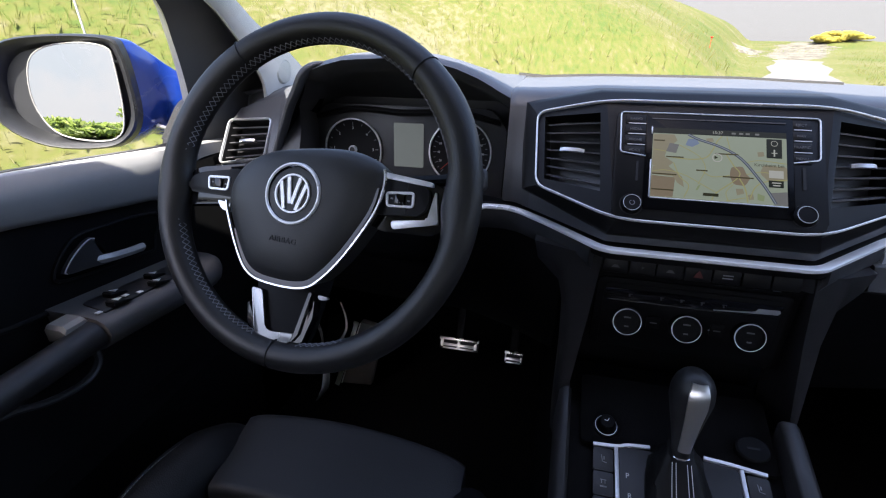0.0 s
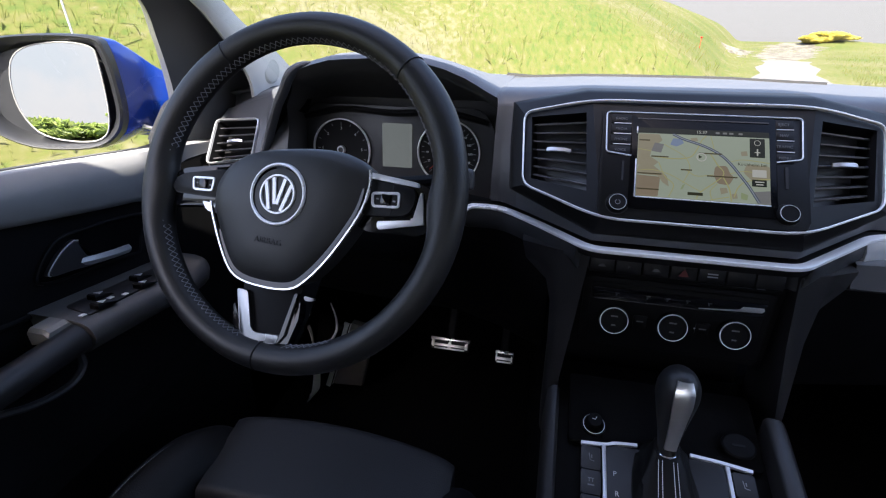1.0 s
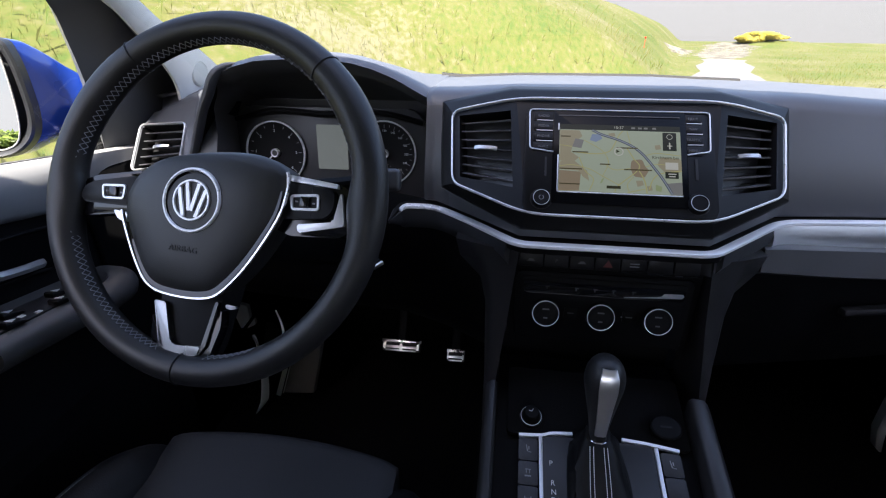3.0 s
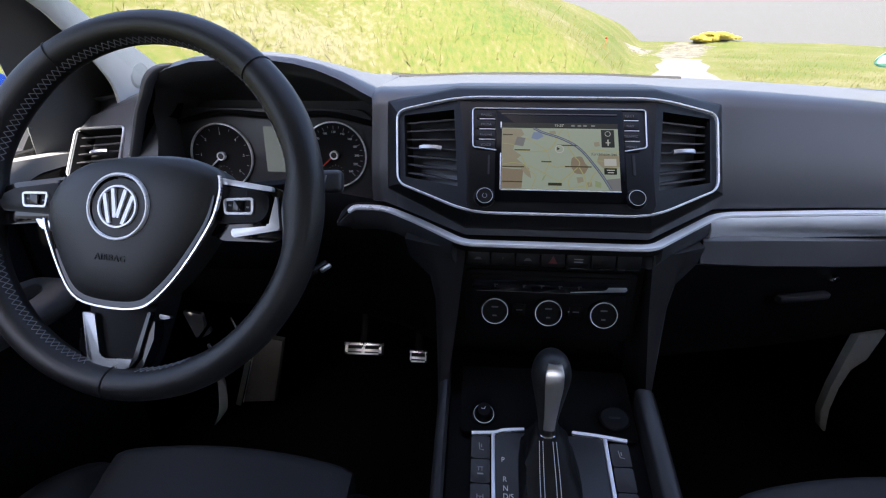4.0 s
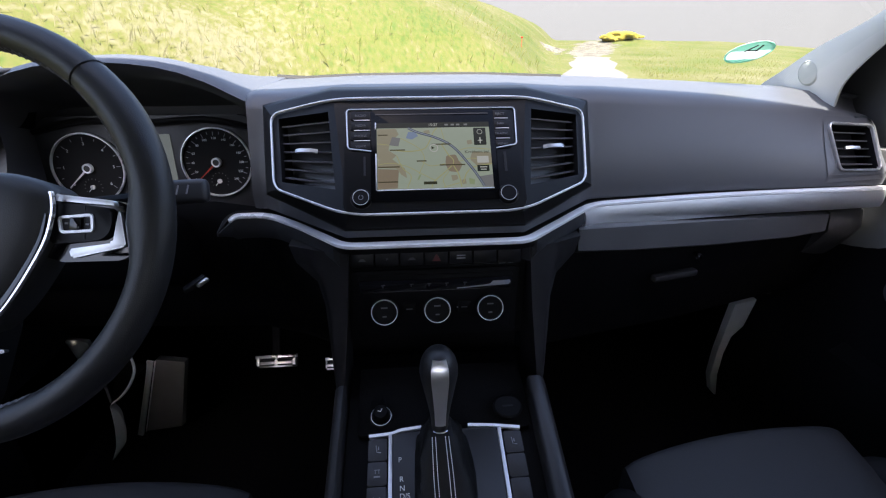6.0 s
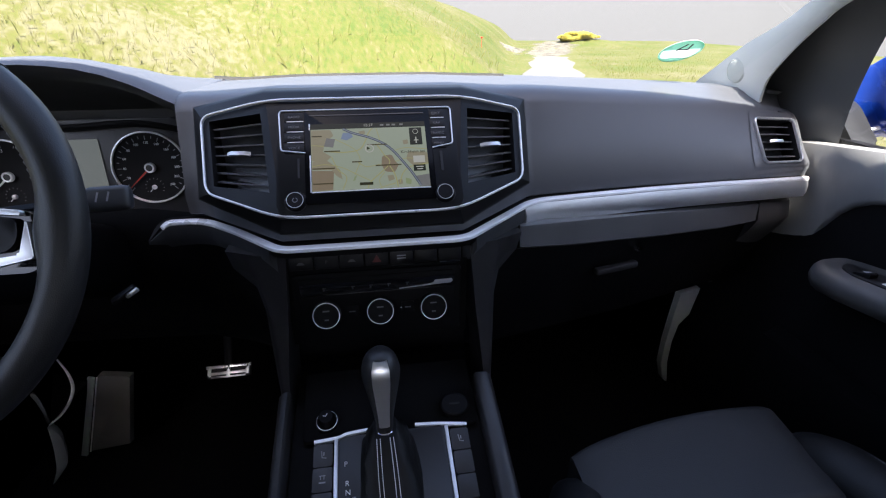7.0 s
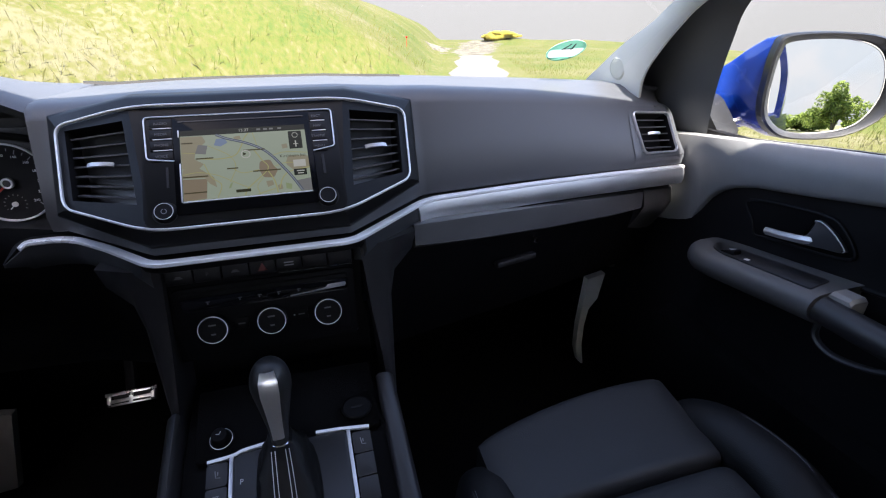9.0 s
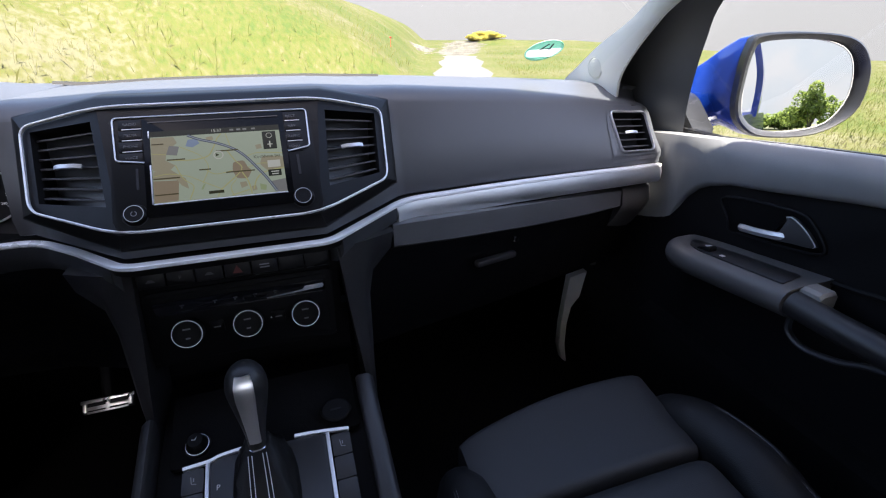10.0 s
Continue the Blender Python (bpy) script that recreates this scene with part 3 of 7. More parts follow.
wind = []
for x in np.linspace(-0.70, 0.70, 15):
    b, t = (float(screen_y(x)) - 0.005, 1.40 - 0.02 * (x / 0.6) ** 2), (0.33 - 0.05 * (x / 0.6) ** 2, 1.742 - 0.04 * (x / 0.6) ** 2)
    wind.append([(x * (1 - 0.07 * q), b[0] + (t[0] - b[0]) * q, b[1] + (t[1] - b[1]) * q + 0.03 * math.sin(math.pi * q)) for q in (0, 0.25, 0.5, 0.75, 1)])
bm = loft(wind, closed=False)
windscreen = structure(part("window_1", bm, M_GLASS), "clear curved windscreen", "window")
windscreen.visible_shadow = False

for side in (1, -1):
    # pale inner trim facing across the cab, its tweeter, and the black seal behind it
    line_in = smooth_line([(0.722, 1.000, 1.340), (0.716, 0.963, 1.372), (0.712, 0.916, 1.400), (0.704, 0.833, 1.449), (0.697, 0.748, 1.489), (0.690, 0.690, 1.523), (0.655, 0.500, 1.620), (0.600, 0.300, 1.720)], 5)
    line_out = smooth_line([(0.730, 0.787, 1.330), (0.723, 0.781, 1.370), (0.718, 0.768, 1.400), (0.711, 0.730, 1.442), (0.704, 0.682, 1.484), (0.698, 0.634, 1.517), (0.672, 0.450, 1.608), (0.622, 0.270, 1.700)], 5)
    line_seal = smooth_line([(0.826, 0.900, 1.250), (0.812, 0.880, 1.340), (0.806, 0.868, 1.365), (0.790, 0.808, 1.427), (0.773, 0.734, 1.480), (0.758, 0.672, 1.524), (0.706, 0.486, 1.625), (0.650, 0.280, 1.705)], 5)
    secs, seal = [], []
    for p, q, r_ in zip(line_in, line_out, line_seal):
        secs.append([p, p.lerp(q, 0.25) + Vector((-0.004, 0, 0)), p.lerp(q, 0.6) + Vector((-0.006, 0, 0)), p.lerp(q, 0.9) + Vector((-0.004, 0, 0)), q, q + Vector((0.010, 0.006, 0.002)), q + Vector((0.014, 0.03, 0.004)), p + Vector((0.03, 0.02, 0))])
        seal.append([q + Vector((0.006, 0.010, 0.002)), q.lerp(r_, 0.5) + Vector((0.0, 0.018, 0)), r_ + Vector((-0.012, 0.010, 0)), r_ + Vector((0.02, 0.05, 0)), p + Vector((0.07, 0.05, 0)), p + Vector((0.026, 0.022, 0))])
    structure(part("a_pillar_trim", flip(loft(secs), side), M_PILLAR), "pale grey moulded windscreen pillar trim", "pillar")
    structure(part("pillar_seal", flip(loft(seal), side), M_SEAL), "black rubber door seal beside the pillar trim", "seal")
    tn, tx = Vector((-0.985, -0.04, -0.16)).normalized(), Vector((0.0, -0.85, 0.53))
    tm = axes((0.7085, 0.842 if side > 0 else 0.830, 1.4045), tx, tn.cross(tx))
    tw = part("tweeter_grille", flip(moved(lathe([(0.0, 0.0022), (0.017, 0.0020), (0.0195, 0.0014), (0.0205, 0.000), (0.0215, 0.001), (0.023, -0.001), (0.023, -0.02)], 28), tm), side), M_GRILLE)
    tagged(tw, "round pale grey tweeter grille set in the pillar trim", "speaker")
    # dark door frame round the window, reaching back along the roof
    fr_a = smooth_line([(0.835, 0.93, 1.22), (0.806, 0.868, 1.365), (0.79, 0.808, 1.427), (0.773, 0.734, 1.48), (0.758, 0.672, 1.524), (0.706, 0.486, 1.625), (0.65, 0.28, 1.705), (0.64, -0.4, 1.725), (0.66, -1.15, 1.70)], 5)
    fr_b = smooth_line([(0.845, 0.70, 1.22), (0.823, 0.69, 1.297), (0.80, 0.67, 1.38), (0.783, 0.644, 1.46), (0.766, 0.61, 1.521), (0.735, 0.50, 1.60), (0.70, 0.30, 1.665), (0.69, -0.4, 1.685), (0.71, -1.15, 1.66)], 5)
    # left frame gets an unseen outward fin to keep sun off the vent
    secs = [[p + Vector((-0.02, 0.012, 0)), (p + q) / 2 + Vector((-0.008, 0, 0)), q, q + (Vector((0.035, 0.050, 0)) if side > 0 else Vector((0.085, 0.078, 0.017))), p + Vector((0.05, 0.03, 0.01))] for p, q in zip(fr_a, fr_b)]
    structure(part("window_frame", flip(loft(secs), side), M_FRAME), "dark grey door frame and window seal", "door frame")
    # blue outer skin of roof edge, sill and rear door
    skin = []
    for y, s in ((1.3, 0.0), (0.95, 0.0), (0.4, 0.0), (-0.3, 0.0), (-1.2, 0.0), (-3.0, 0.0)):
        zs = 1.285 + 0.06 * max(0.0, 0.7 - y)
        zs = min(zs, 1.345)
        skin.append([(0.853, y, zs - 0.006), (0.895, y, zs - 0.03), (0.93, y, 1.1), (0.935, y, 0.8), (0.90, y, 0.5), (0.87, y, 0.5), (0.87, y, 1.1)])
    structure(part("body_side", flip(loft(skin), side), M_BLUE), "blue painted outer body side", "car body")
    quarter = smooth_line([(0.80, -1.12, 1.715), (0.838, -1.17, 1.66), (0.866, -1.20, 1.59), (0.888, -1.22, 1.50), (0.895, -1.22, 1.40), (0.893, -1.22, 1.30)], 4)
    structure(part("rear_pillar", flip(sweep(quarter, [(-0.016, -0.07), (0.012, -0.07), (0.016, 0.0), (0.012, 0.07), (-0.016, 0.07)], up=(0, 1, 0)), side), M_BLUE), "blue painted rear pillar of the cab", "pillar")
    pane = loft([[(0.838, y, 1.25), (0.80 - 0.02 * (y < 0.5), y, 0.5 * zt + 0.66), (xt, y, zt)] for y, xt, zt in ((0.68, 0.80, 1.36), (0.62, 0.77, 1.50), (0.5, 0.745, 1.59), (0.3, 0.72, 1.655), (0.0, 0.705, 1.68), (-0.6, 0.705, 1.68), (-1.1, 0.72, 1.655))], closed=False)
    structure(part("side_window", flip(pane, side), M_GLASS), "clear side window", "window").visible_shadow = False
    structure(part("b_pillar", flip(box(0.07, 0.14, 0.5, 0.01, at=(0.77, -0.42, 1.48)), side), M_BLACK), "dark pillar between the doors", "pillar")
# Unseen roof: its widths and front curve are shaped to place the sun patches.
roof = []
for y, w in ((0.36, 0.735), (0.27, 0.744), (0.195, 0.765), (0.15, 0.806), (0.11, 0.832), (0.05, 0.842), (-0.3, 0.852), (-1.22, 0.852)):
    top_ = [(w * u, y + (0.05 * u * u if y > 0.3 else 0.0), (1.797 if y > 0 else 1.81) - 0.06 * u * u) for u in (-1, -0.75, -0.5, -0.25, 0, 0.25, 0.5, 0.75, 1)]
    roof.append(top_ + [(x, y_, z + 0.018) for x, y_, z in top_[::-1]])
structure(part("roof_skin", loft(roof), M_BLUE), "blue painted roof panel, its outline shaped to cast shade", "car body")
structure(part("load_bed", merge(box(1.80, 1.74, 0.05, 0.01, at=(0, -2.12, 1.18)), box(1.76, 0.06, 0.72, 0.01, at=(0, -3.0, 0.86))), M_BLUE), "blue load bed with its closed cover", "car body")
structure(part("bonnet", loft([[(x, 1.24, 1.17 - 0.1 * x * x), (x, 1.5, 1.19 - 0.1 * x * x), (x, 2.2, 1.08 - 0.12 * x * x), (x, 2.35, 0.9), (x, 2.35, 0.5), (x, 1.24, 0.5)] for x in (-0.93, -0.5, 0, 0.5, 0.93)]), M_BLUE), "blue painted bonnet and nose of the car", "car body")

# ---------------------------------------------------------------- dashboard
dashboard = thing("dashboard", (0, 0.62, 1.2), "dark grey moulded dashboard with chrome and satin metal trim", "dashboard")
HOOD_X = [-0.64, -0.612, -0.60, -0.566, -0.53, -0.50, -0.455, -0.41, -0.37, -0.336, -0.30, -0.28, -0.262, -0.248, -0.236, -0.222]
HOOD_Z = [1.362, 1.366, 1.390, 1.426, 1.438, 1.445, 1.448, 1.449, 1.446, 1.440, 1.427, 1.417, 1.407, 1.399, 1.399, 1.402]
CREST_X, CREST_Y, CREST_Z = [0, 0.12, 0.2, 0.25, 0.45, 0.66, 0.80, 0.84], [0.640, 0.640, 0.650, 0.655, 0.690, 0.735, 0.766, 0.775], [1.408, 1.408, 1.402, 1.401, 1.386, 1.361, 1.336, 1.325]
FOOT_X, FOOT_Y, FOOT_Z = [0, 0.108, 0.229, 0.42, 0.78, 0.84], [0.500, 0.500, 0.610, 0.640, 0.696, 0.70], [1.255, 1.255, 1.256, 1.252, 1.236, 1.232]


CHEEK_Z, CHEEK_X = [1.20, 1.25, 1.2771, 1.3092, 1.3403, 1.3698, 1.3932], [-0.685, -0.672, -0.662, -0.6443, -0.6254, -0.6058, -0.5862]


def lane(x, xs, ys):
    return float(np.interp(x, xs, ys))


def dash_profile(x):
    a = abs(x)
    turn = 0.012 * max(0.0, (a - 0.778) / 0.016) ** 2      # the ends round away towards the doors
    wy, wz = float(screen_y(x)) + 0.03, 1.392 - 0.012 * (x / 0.6) ** 2
    cy, cz = lane(a, CREST_X, CREST_Y) + turn, lane(a, CREST_X, CREST_Z) - 0.3 * turn
    fy, fz = lane(a, FOOT_X, FOOT_Y) + turn, lane(a, FOOT_X, FOOT_Z)
    if -0.606 < x < -0.246:      # under the instrument hood
        h = lane(x, HOOD_X, HOOD_Z)
        k = math.sin(math.pi * min(1.0, max(0.0, (x + 0.606) / 0.36)))
        e = lane(x, [-0.606, -0.585, -0.555], [0.034, 0.020, 0.0])      # drawn back behind the cheek
        return [(wy, wz), (0.90, 1.402 + 0.004 * k), (0.78, 1.404 + (h - 1.404) * 0.72), (0.70 + e, h + 0.0015), (0.664 + e, h), (0.652 + e, h - 0.006), (0.662 + e, h - 0.019), (0.70 + e, h - 0.03), (0.795, min(h - 0.04, 1.368)), (0.800, 1.20), (0.810, 1.18)]
    if x <= -0.606 or -0.246 <= x < -0.2:
        if x < -0.3:      # the pod of the side vent climbs towards the hood
            cz = lane(x, [-0.80, -0.785, -0.752, -0.717, -0.683, -0.65, -0.606], [1.331, 1.3366, 1.3521, 1.3645, 1.3767, 1.3878, 1.398]) - 0.3 * turn
            cy += 0.007
    mid = (wy * 0.5 + cy * 0.5, max(wz, cz) * 0.6 + min(wz, cz) * 0.4 + 0.004)
    up, dn = Vector((cy, cz)), Vector((fy, fz))
    d = (dn - up).normalized()
    return [(wy, wz), (wy - 0.06, wz + 0.002 + (mid[1] - wz) * 0.5), mid, (cy + 0.03, cz + 0.002), (cy + 0.010, cz), tuple(up + d * 0.006 + Vector((-0.001, 0))), tuple(up + d * 0.02 + Vector((-0.004, 0.002))), tuple(up * 0.5 + dn * 0.5 + Vector((-0.006, 0.001))), tuple(dn + Vector((-0.002, 0.02))), (fy, fz), (fy + 0.05, fz - 0.02)]


xs = sorted(set([round(v, 4) for v in np.linspace(-0.795, 0.795, 55)] + [-0.79, -0.785, -0.778, 0.79, 0.785, 0.778, -0.684, -0.676, -0.668, -0.66, -0.652, -0.644, -0.636, -0.628, -0.62, -0.613, -0.607, -0.6055, -0.2465, -0.245, -0.566, -0.53, -0.28, 0.66, 0.78, -0.66, -0.78, 0.108, -0.108, 0.229, -0.229, 0.2, 0.12]))
pad_bm = loft([[(x, y, z) for y, z in dash_profile(x)] for x in xs], closed=False)
holes = []
for f in pad_bm.faces:      # openings for the side vents
    c = f.calc_center_median()
    if 0.66 < abs(c.x) < (0.78 if c.x > 0 else 0.80) and 1.262 < c.z < 1.338 and c.y < 0.76:
        holes.append(f)
bmesh.ops.delete(pad_bm, geom=holes, context="FACES")
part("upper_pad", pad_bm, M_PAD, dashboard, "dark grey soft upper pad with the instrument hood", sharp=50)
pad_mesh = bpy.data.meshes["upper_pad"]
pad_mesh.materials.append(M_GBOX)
# Darker grey on these pad faces stands for shade inside and beside the hood.
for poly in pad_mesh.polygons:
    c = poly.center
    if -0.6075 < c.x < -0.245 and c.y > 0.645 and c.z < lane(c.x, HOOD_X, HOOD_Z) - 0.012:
        poly.material_index = 1      # inside of the instrument hood, shade put into the grey
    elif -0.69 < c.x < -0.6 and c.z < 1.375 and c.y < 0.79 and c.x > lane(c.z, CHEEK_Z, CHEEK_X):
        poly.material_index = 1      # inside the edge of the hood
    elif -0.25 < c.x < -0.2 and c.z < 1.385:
        # pad flank next to the centre housing, also darkened as shade
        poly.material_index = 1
cheek = smooth_line([(-0.535, 0.664, 1.4340), (-0.5480, 0.660, 1.4315), (-0.5607, 0.658, 1.4250), (-0.5732, 0.658, 1.4124), (-0.5862, 0.662, 1.3932), (-0.6058, 0.670, 1.3698), (-0.6254, 0.679, 1.3403), (-0.6443, 0.687, 1.3092), (-0.6619, 0.692, 1.2771), (-0.672, 0.694, 1.250)], 4)
part("hood_cheek", sweep(cheek, [(0.0075 * math.cos(2 * math.pi * k / 14), 0.010 * math.sin(2 * math.pi * k / 14)) for k in range(14)], up=(0, -1, 0), scale=lambda q: min(1.0, 0.35 + 2.5 * q)), M_PAD, dashboard, "dark grey rounded edge of the instrument hood")
# The black of this wall stands for the shade inside the hood.
part("hood_side", loft([[p + Vector((0.002, 0.002, 0)), p + Vector((0.008, 0.03, 0)), p + Vector((0.02, 0.08, 0)), p + Vector((0.014, 0.09, 0)), p + Vector((0.003, 0.03, 0))] for p in cheek]), M_BLACK, dashboard, "dark inner side of the instrument hood")
# raised plate and slit of the defroster along the glass
slit = [(x, float(screen_y(x)) - 0.075, 0) for x in np.linspace(-0.26, 0.26, 12)]
slit = [(x, y, np.interp(y, [d[0] for d in dash_profile(x)[:4]][::-1], [d[1] for d in dash_profile(x)[:4]][::-1]) + 0.002) for x, y, _ in slit]
part("defroster_slit", sweep(slit, [(-0.005, -0.003), (0.005, -0.003), (0.004, 0.0015), (-0.004, 0.0015)]), M_RUBBER, dashboard, "thin black defroster slit")

# centre housing with a six-sided chrome frame
FR = [(-0.121, 0.595, 1.400), (0.121, 0.595, 1.400), (0.205, 0.616, 1.379), (0.197, 0.551, 1.301), (0.103, 0.493, 1.285), (-0.103, 0.493, 1.285), (-0.197, 0.551, 1.301), (-0.205, 0.616, 1.379)]
SK = [(-0.127, 0.621, 1.4105), (0.127, 0.621, 1.4105), (0.222, 0.642, 1.390), (0.213, 0.563, 1.290), (0.109, 0.496, 1.264), (-0.109, 0.496, 1.264), (-0.213, 0.563, 1.290), (-0.222, 0.642, 1.390)]
BK = [(-0.13, 0.66, 1.409), (0.13, 0.66, 1.409), (0.232, 0.69, 1.386), (0.222, 0.63, 1.275), (0.112, 0.56, 1.252), (-0.112, 0.56, 1.252), (-0.222, 0.63, 1.275), (-0.232, 0.69, 1.386)]
VENT = {}
for side in (1, -1):
    tl, tr, br, bl = [Vector((side * x, y, z)) for x, y, z in ((0.1275, 0.5855, 1.3885), (0.1945, 0.607, 1.377), (0.187, 0.5515, 1.3105), (0.1195, 0.529, 1.3065))]
    VENT[side] = (tl, tr, br, bl)
bm = bmesh.new()
f = [bm.verts.new(p) for p in FR]
s = [bm.verts.new(p) for p in SK]
k = [bm.verts.new(p) for p in BK]
for i in range(8):
    j = (i + 1) % 8
    bm.faces.new((f[i], f[j], s[j], s[i]))
    bm.faces.new((s[i], s[j], k[j], k[i]))
bmesh.ops.bevel(bm, geom=[e for e in bm.edges if e.verts[0] in s and e.verts[1] in s], offset=0.006, segments=3, profile=0.5, affect="EDGES")
part("centre_housing", bm, M_MID, dashboard, "dark grey six-sided centre housing", sharp=25)
bm = bmesh.new()
f = [bm.verts.new(p) for p in FR]
bm.faces.new((f[0], f[1], f[4], f[5]))
for side, quad in ((1, (1, 2, 3, 4)), (-1, (0, 7, 6, 5))):
    o = [bm.verts.new(p) for p in VENT[side]]
    c = [f[q] for q in quad]
    for i in range(4):
        j = (i + 1) % 4
        bm.faces.new((c[i], c[j], o[j], o[i]))
part("centre_fascia", bm, M_FASCIA, dashboard, "dark grey centre fascia")
frame_line = rounded(FR, [0.03, 0.03, 0.014, 0.014, 0.03, 0.03, 0.014, 0.014], 5)
part("chrome_frame", sweep([p + Vector((0, -0.003, 0.003)) for p in frame_line], [(-0.0012, -0.0022), (0.0012, -0.0022), (0.0010, 0.0012), (0.0, 0.0018), (-0.0010, 0.0012)], closed=True, up=(0, -0.755, 0.656)), M_STRIP, dashboard, "thin chrome frame round the centre housing")


def air_vent(corners, slats, tab, depth=0.04, rim=None, rim_mat=None, label="", tab_w=0.4, tilt=0.43):
    """A vent in the opening tl, tr, br, bl: a black well, rows of slats, an upright web and a chrome thumb tab."""
    tl, tr, br, bl = [Vector(c) for c in corners]
    ex = ((tr - tl) + (br - bl)).normalized()
    ey = ((tl - bl) + (tr - br)).normalized()
    nz = ex.cross(ey).normalized()
    if nz.y > 0:
        nz = -nz
    well = bmesh.new()
    a = [well.verts.new(p) for p in (tl, tr, br, bl)]
    b = [well.verts.new(p - nz * depth) for p in (tl, tr, br, bl)]
    for i in range(4):
        j = (i + 1) % 4
        well.faces.new((a[i], a[j], b[j], b[i]))
    well.faces.new(b)
    vent = part("air_vent", well, M_DIALFACE, dashboard, label)

    def at(u, v, d=0.0):
        return tl * (1 - u) * (1 - v) + tr * u * (1 - v) + br * u * v + bl * (1 - u) * v - nz * d
    for i in range(slats):
        v = (i + 0.75) / (slats + 0.4)
        p, q = at(0.01, v, 0.007), at(0.99, v, 0.007)
        lean = (-nz + ey * tilt).normalized()
        part("slat", sweep([p, (p + q) / 2, q], [(-0.0012, 0.0008), (-0.0007, 0.0), (0.0007, 0.0), (0.0012, 0.0008), (0.0007, 0.016), (-0.0007, 0.016)], up=lean), M_SLAT, vent)
    v = (slats // 2 + 0.75) / (slats + 0.4)
    p, q = at(tab - tab_w / 2, v, 0.0045), at(tab + tab_w / 2, v, 0.0045)
    part("thumb_tab", sweep([p, p * 0.8 + q * 0.2 + nz * 0.003, q * 0.8 + p * 0.2 + nz * 0.003, q], [(-0.0022, -0.001), (0.0022, -0.001), (0.0022, 0.003), (-0.0022, 0.003)], up=nz), M_HANDLE, vent, "chrome thumb tab")
    if rim:
        line = rounded([at(-0.03, -0.035, -0.001), at(1.03, -0.035, -0.001), at(1.03, 1.035, -0.001), at(-0.03, 1.035, -0.001)], 0.011, 5)
        part("vent_rim", sweep(line, [(-rim, -0.003), (rim, -0.003), (rim, 0.002), (0, 0.0035), (-rim, 0.002)], closed=True, up=nz), rim_mat, vent, "chrome vent rim")
    return vent


for side in (1, -1):
    air_vent(VENT[side] if side > 0 else tuple(VENT[side][i] for i in (1, 0, 3, 2)), 7, 0.5, label="black air vent with fine slats")
    o = [Vector((side * x, y, z)) for x, y, z in ((0.665, 0.7165, 1.3355), (0.754, 0.7315, 1.3280), (0.760, 0.693, 1.2655), (0.678, 0.681, 1.270))]
    rim4 = [Vector((side * x, y, z)) for x, y, z in ((0.654, 0.720, 1.349), (0.787, 0.748, 1.336), (0.787, 0.688, 1.247), (0.654, 0.662, 1.249))]
    if side < 0:
        o = [Vector(p) for p in ((-0.680, 0.719, 1.333), (-0.776, 0.735, 1.324), (-0.779, 0.690, 1.258), (-0.683, 0.683, 1.274))]
        rim4 = [Vector(p) for p in ((-0.658, 0.720, 1.3740), (-0.800, 0.748, 1.336), (-0.800, 0.688, 1.242), (-0.660, 0.662, 1.249))]
    bm = bmesh.new()
    outer, inner_ = [], []
    for i in range(4):      # the bezel follows the swell of the pad
        for k in range(8):
            q = k / 8
            e_ = rim4[i].lerp(rim4[(i + 1) % 4], q)
            prof = dash_profile(e_.x)[4:10]
            y_ = float(np.interp(e_.z, [z for _, z in prof][::-1], [y for y, _ in prof][::-1]))
            outer.append(bm.verts.new((e_.x, y_ - 0.0015, e_.z)))
            inner_.append(bm.verts.new(o[i].lerp(o[(i + 1) % 4], q)))
    for i in range(32):
        j = (i + 1) % 32
        bm.faces.new((outer[i], outer[j], inner_[j], inner_[i]))
    part("vent_bezel", bm, M_PAD, dashboard, "dark grey bezel round the side vent")
    if side < 0:
        o = [o[1], o[0], o[3], o[2]]
    air_vent(o, 5, 0.5, 0.03, 0.0014, M_HANDLE, "square side vent in a chrome rim", 0.34, 0.37)

# satin strip with a bright upper edge, following the dash from wall to wall
strip = rounded([(-0.292, 0.585, 1.231), (-0.276, 0.606, 1.2495), (-0.238, 0.608, 1.2495), (-0.215, 0.604, 1.2470), (-0.172, 0.566, 1.2470), (-0.108, 0.492, 1.251), (0.108, 0.492, 1.251), (0.229, 0.603, 1.253), (0.42, 0.633, 1.250), (0.60, 0.661, 1.2435), (0.78, 0.6935, 1.2325)], [0.001, 0.010, 0.02, 0.02, 0.02, 0.014, 0.014, 0.03, 0.06, 0.06, 0.001], 5)[6:-6]
strip = [Vector((-0.292, 0.585, 1.231))] + strip + [Vector((0.786, 0.700, 1.2315))]


def strip_sections(x0, x1, prof):
    secs = []
    for i, p in enumerate(strip):
        if x0 <= p.x <= x1:
            a, b = strip[max(0, i - 1)], strip[min(len(strip) - 1, i + 1)]
            t = (b - a)
            t.z = 0
            t.normalize()
            n = Vector((t.y, -t.x, 0))
            f_ = min(1.0, 0.15 + max(0.0, (p.x + 0.292) / 0.02))
            secs.append([p + n * q[0] * f_ + Vector((0, 0, q[1] * f_)) for q in prof])
    return secs


part("bright_edge", loft(strip_sections(-0.291, 1, [(0.0075, 0.0018), (0.0095, 0.0004), (0.0100, -0.0025), (0.0090, -0.0040), (0.0, -0.0040), (0.0, 0.0014)])), M_STRIP, dashboard, "bright satin chrome edge strip", sharp=40)
part("strip_shelf", loft(strip_sections(-1, 1, [(0.0004, 0.0004), (0.0004, -0.0062), (-0.012, -0.0062), (-0.012, 0.0004)])), M_MID, dashboard, "dark ledge behind the bright strip")
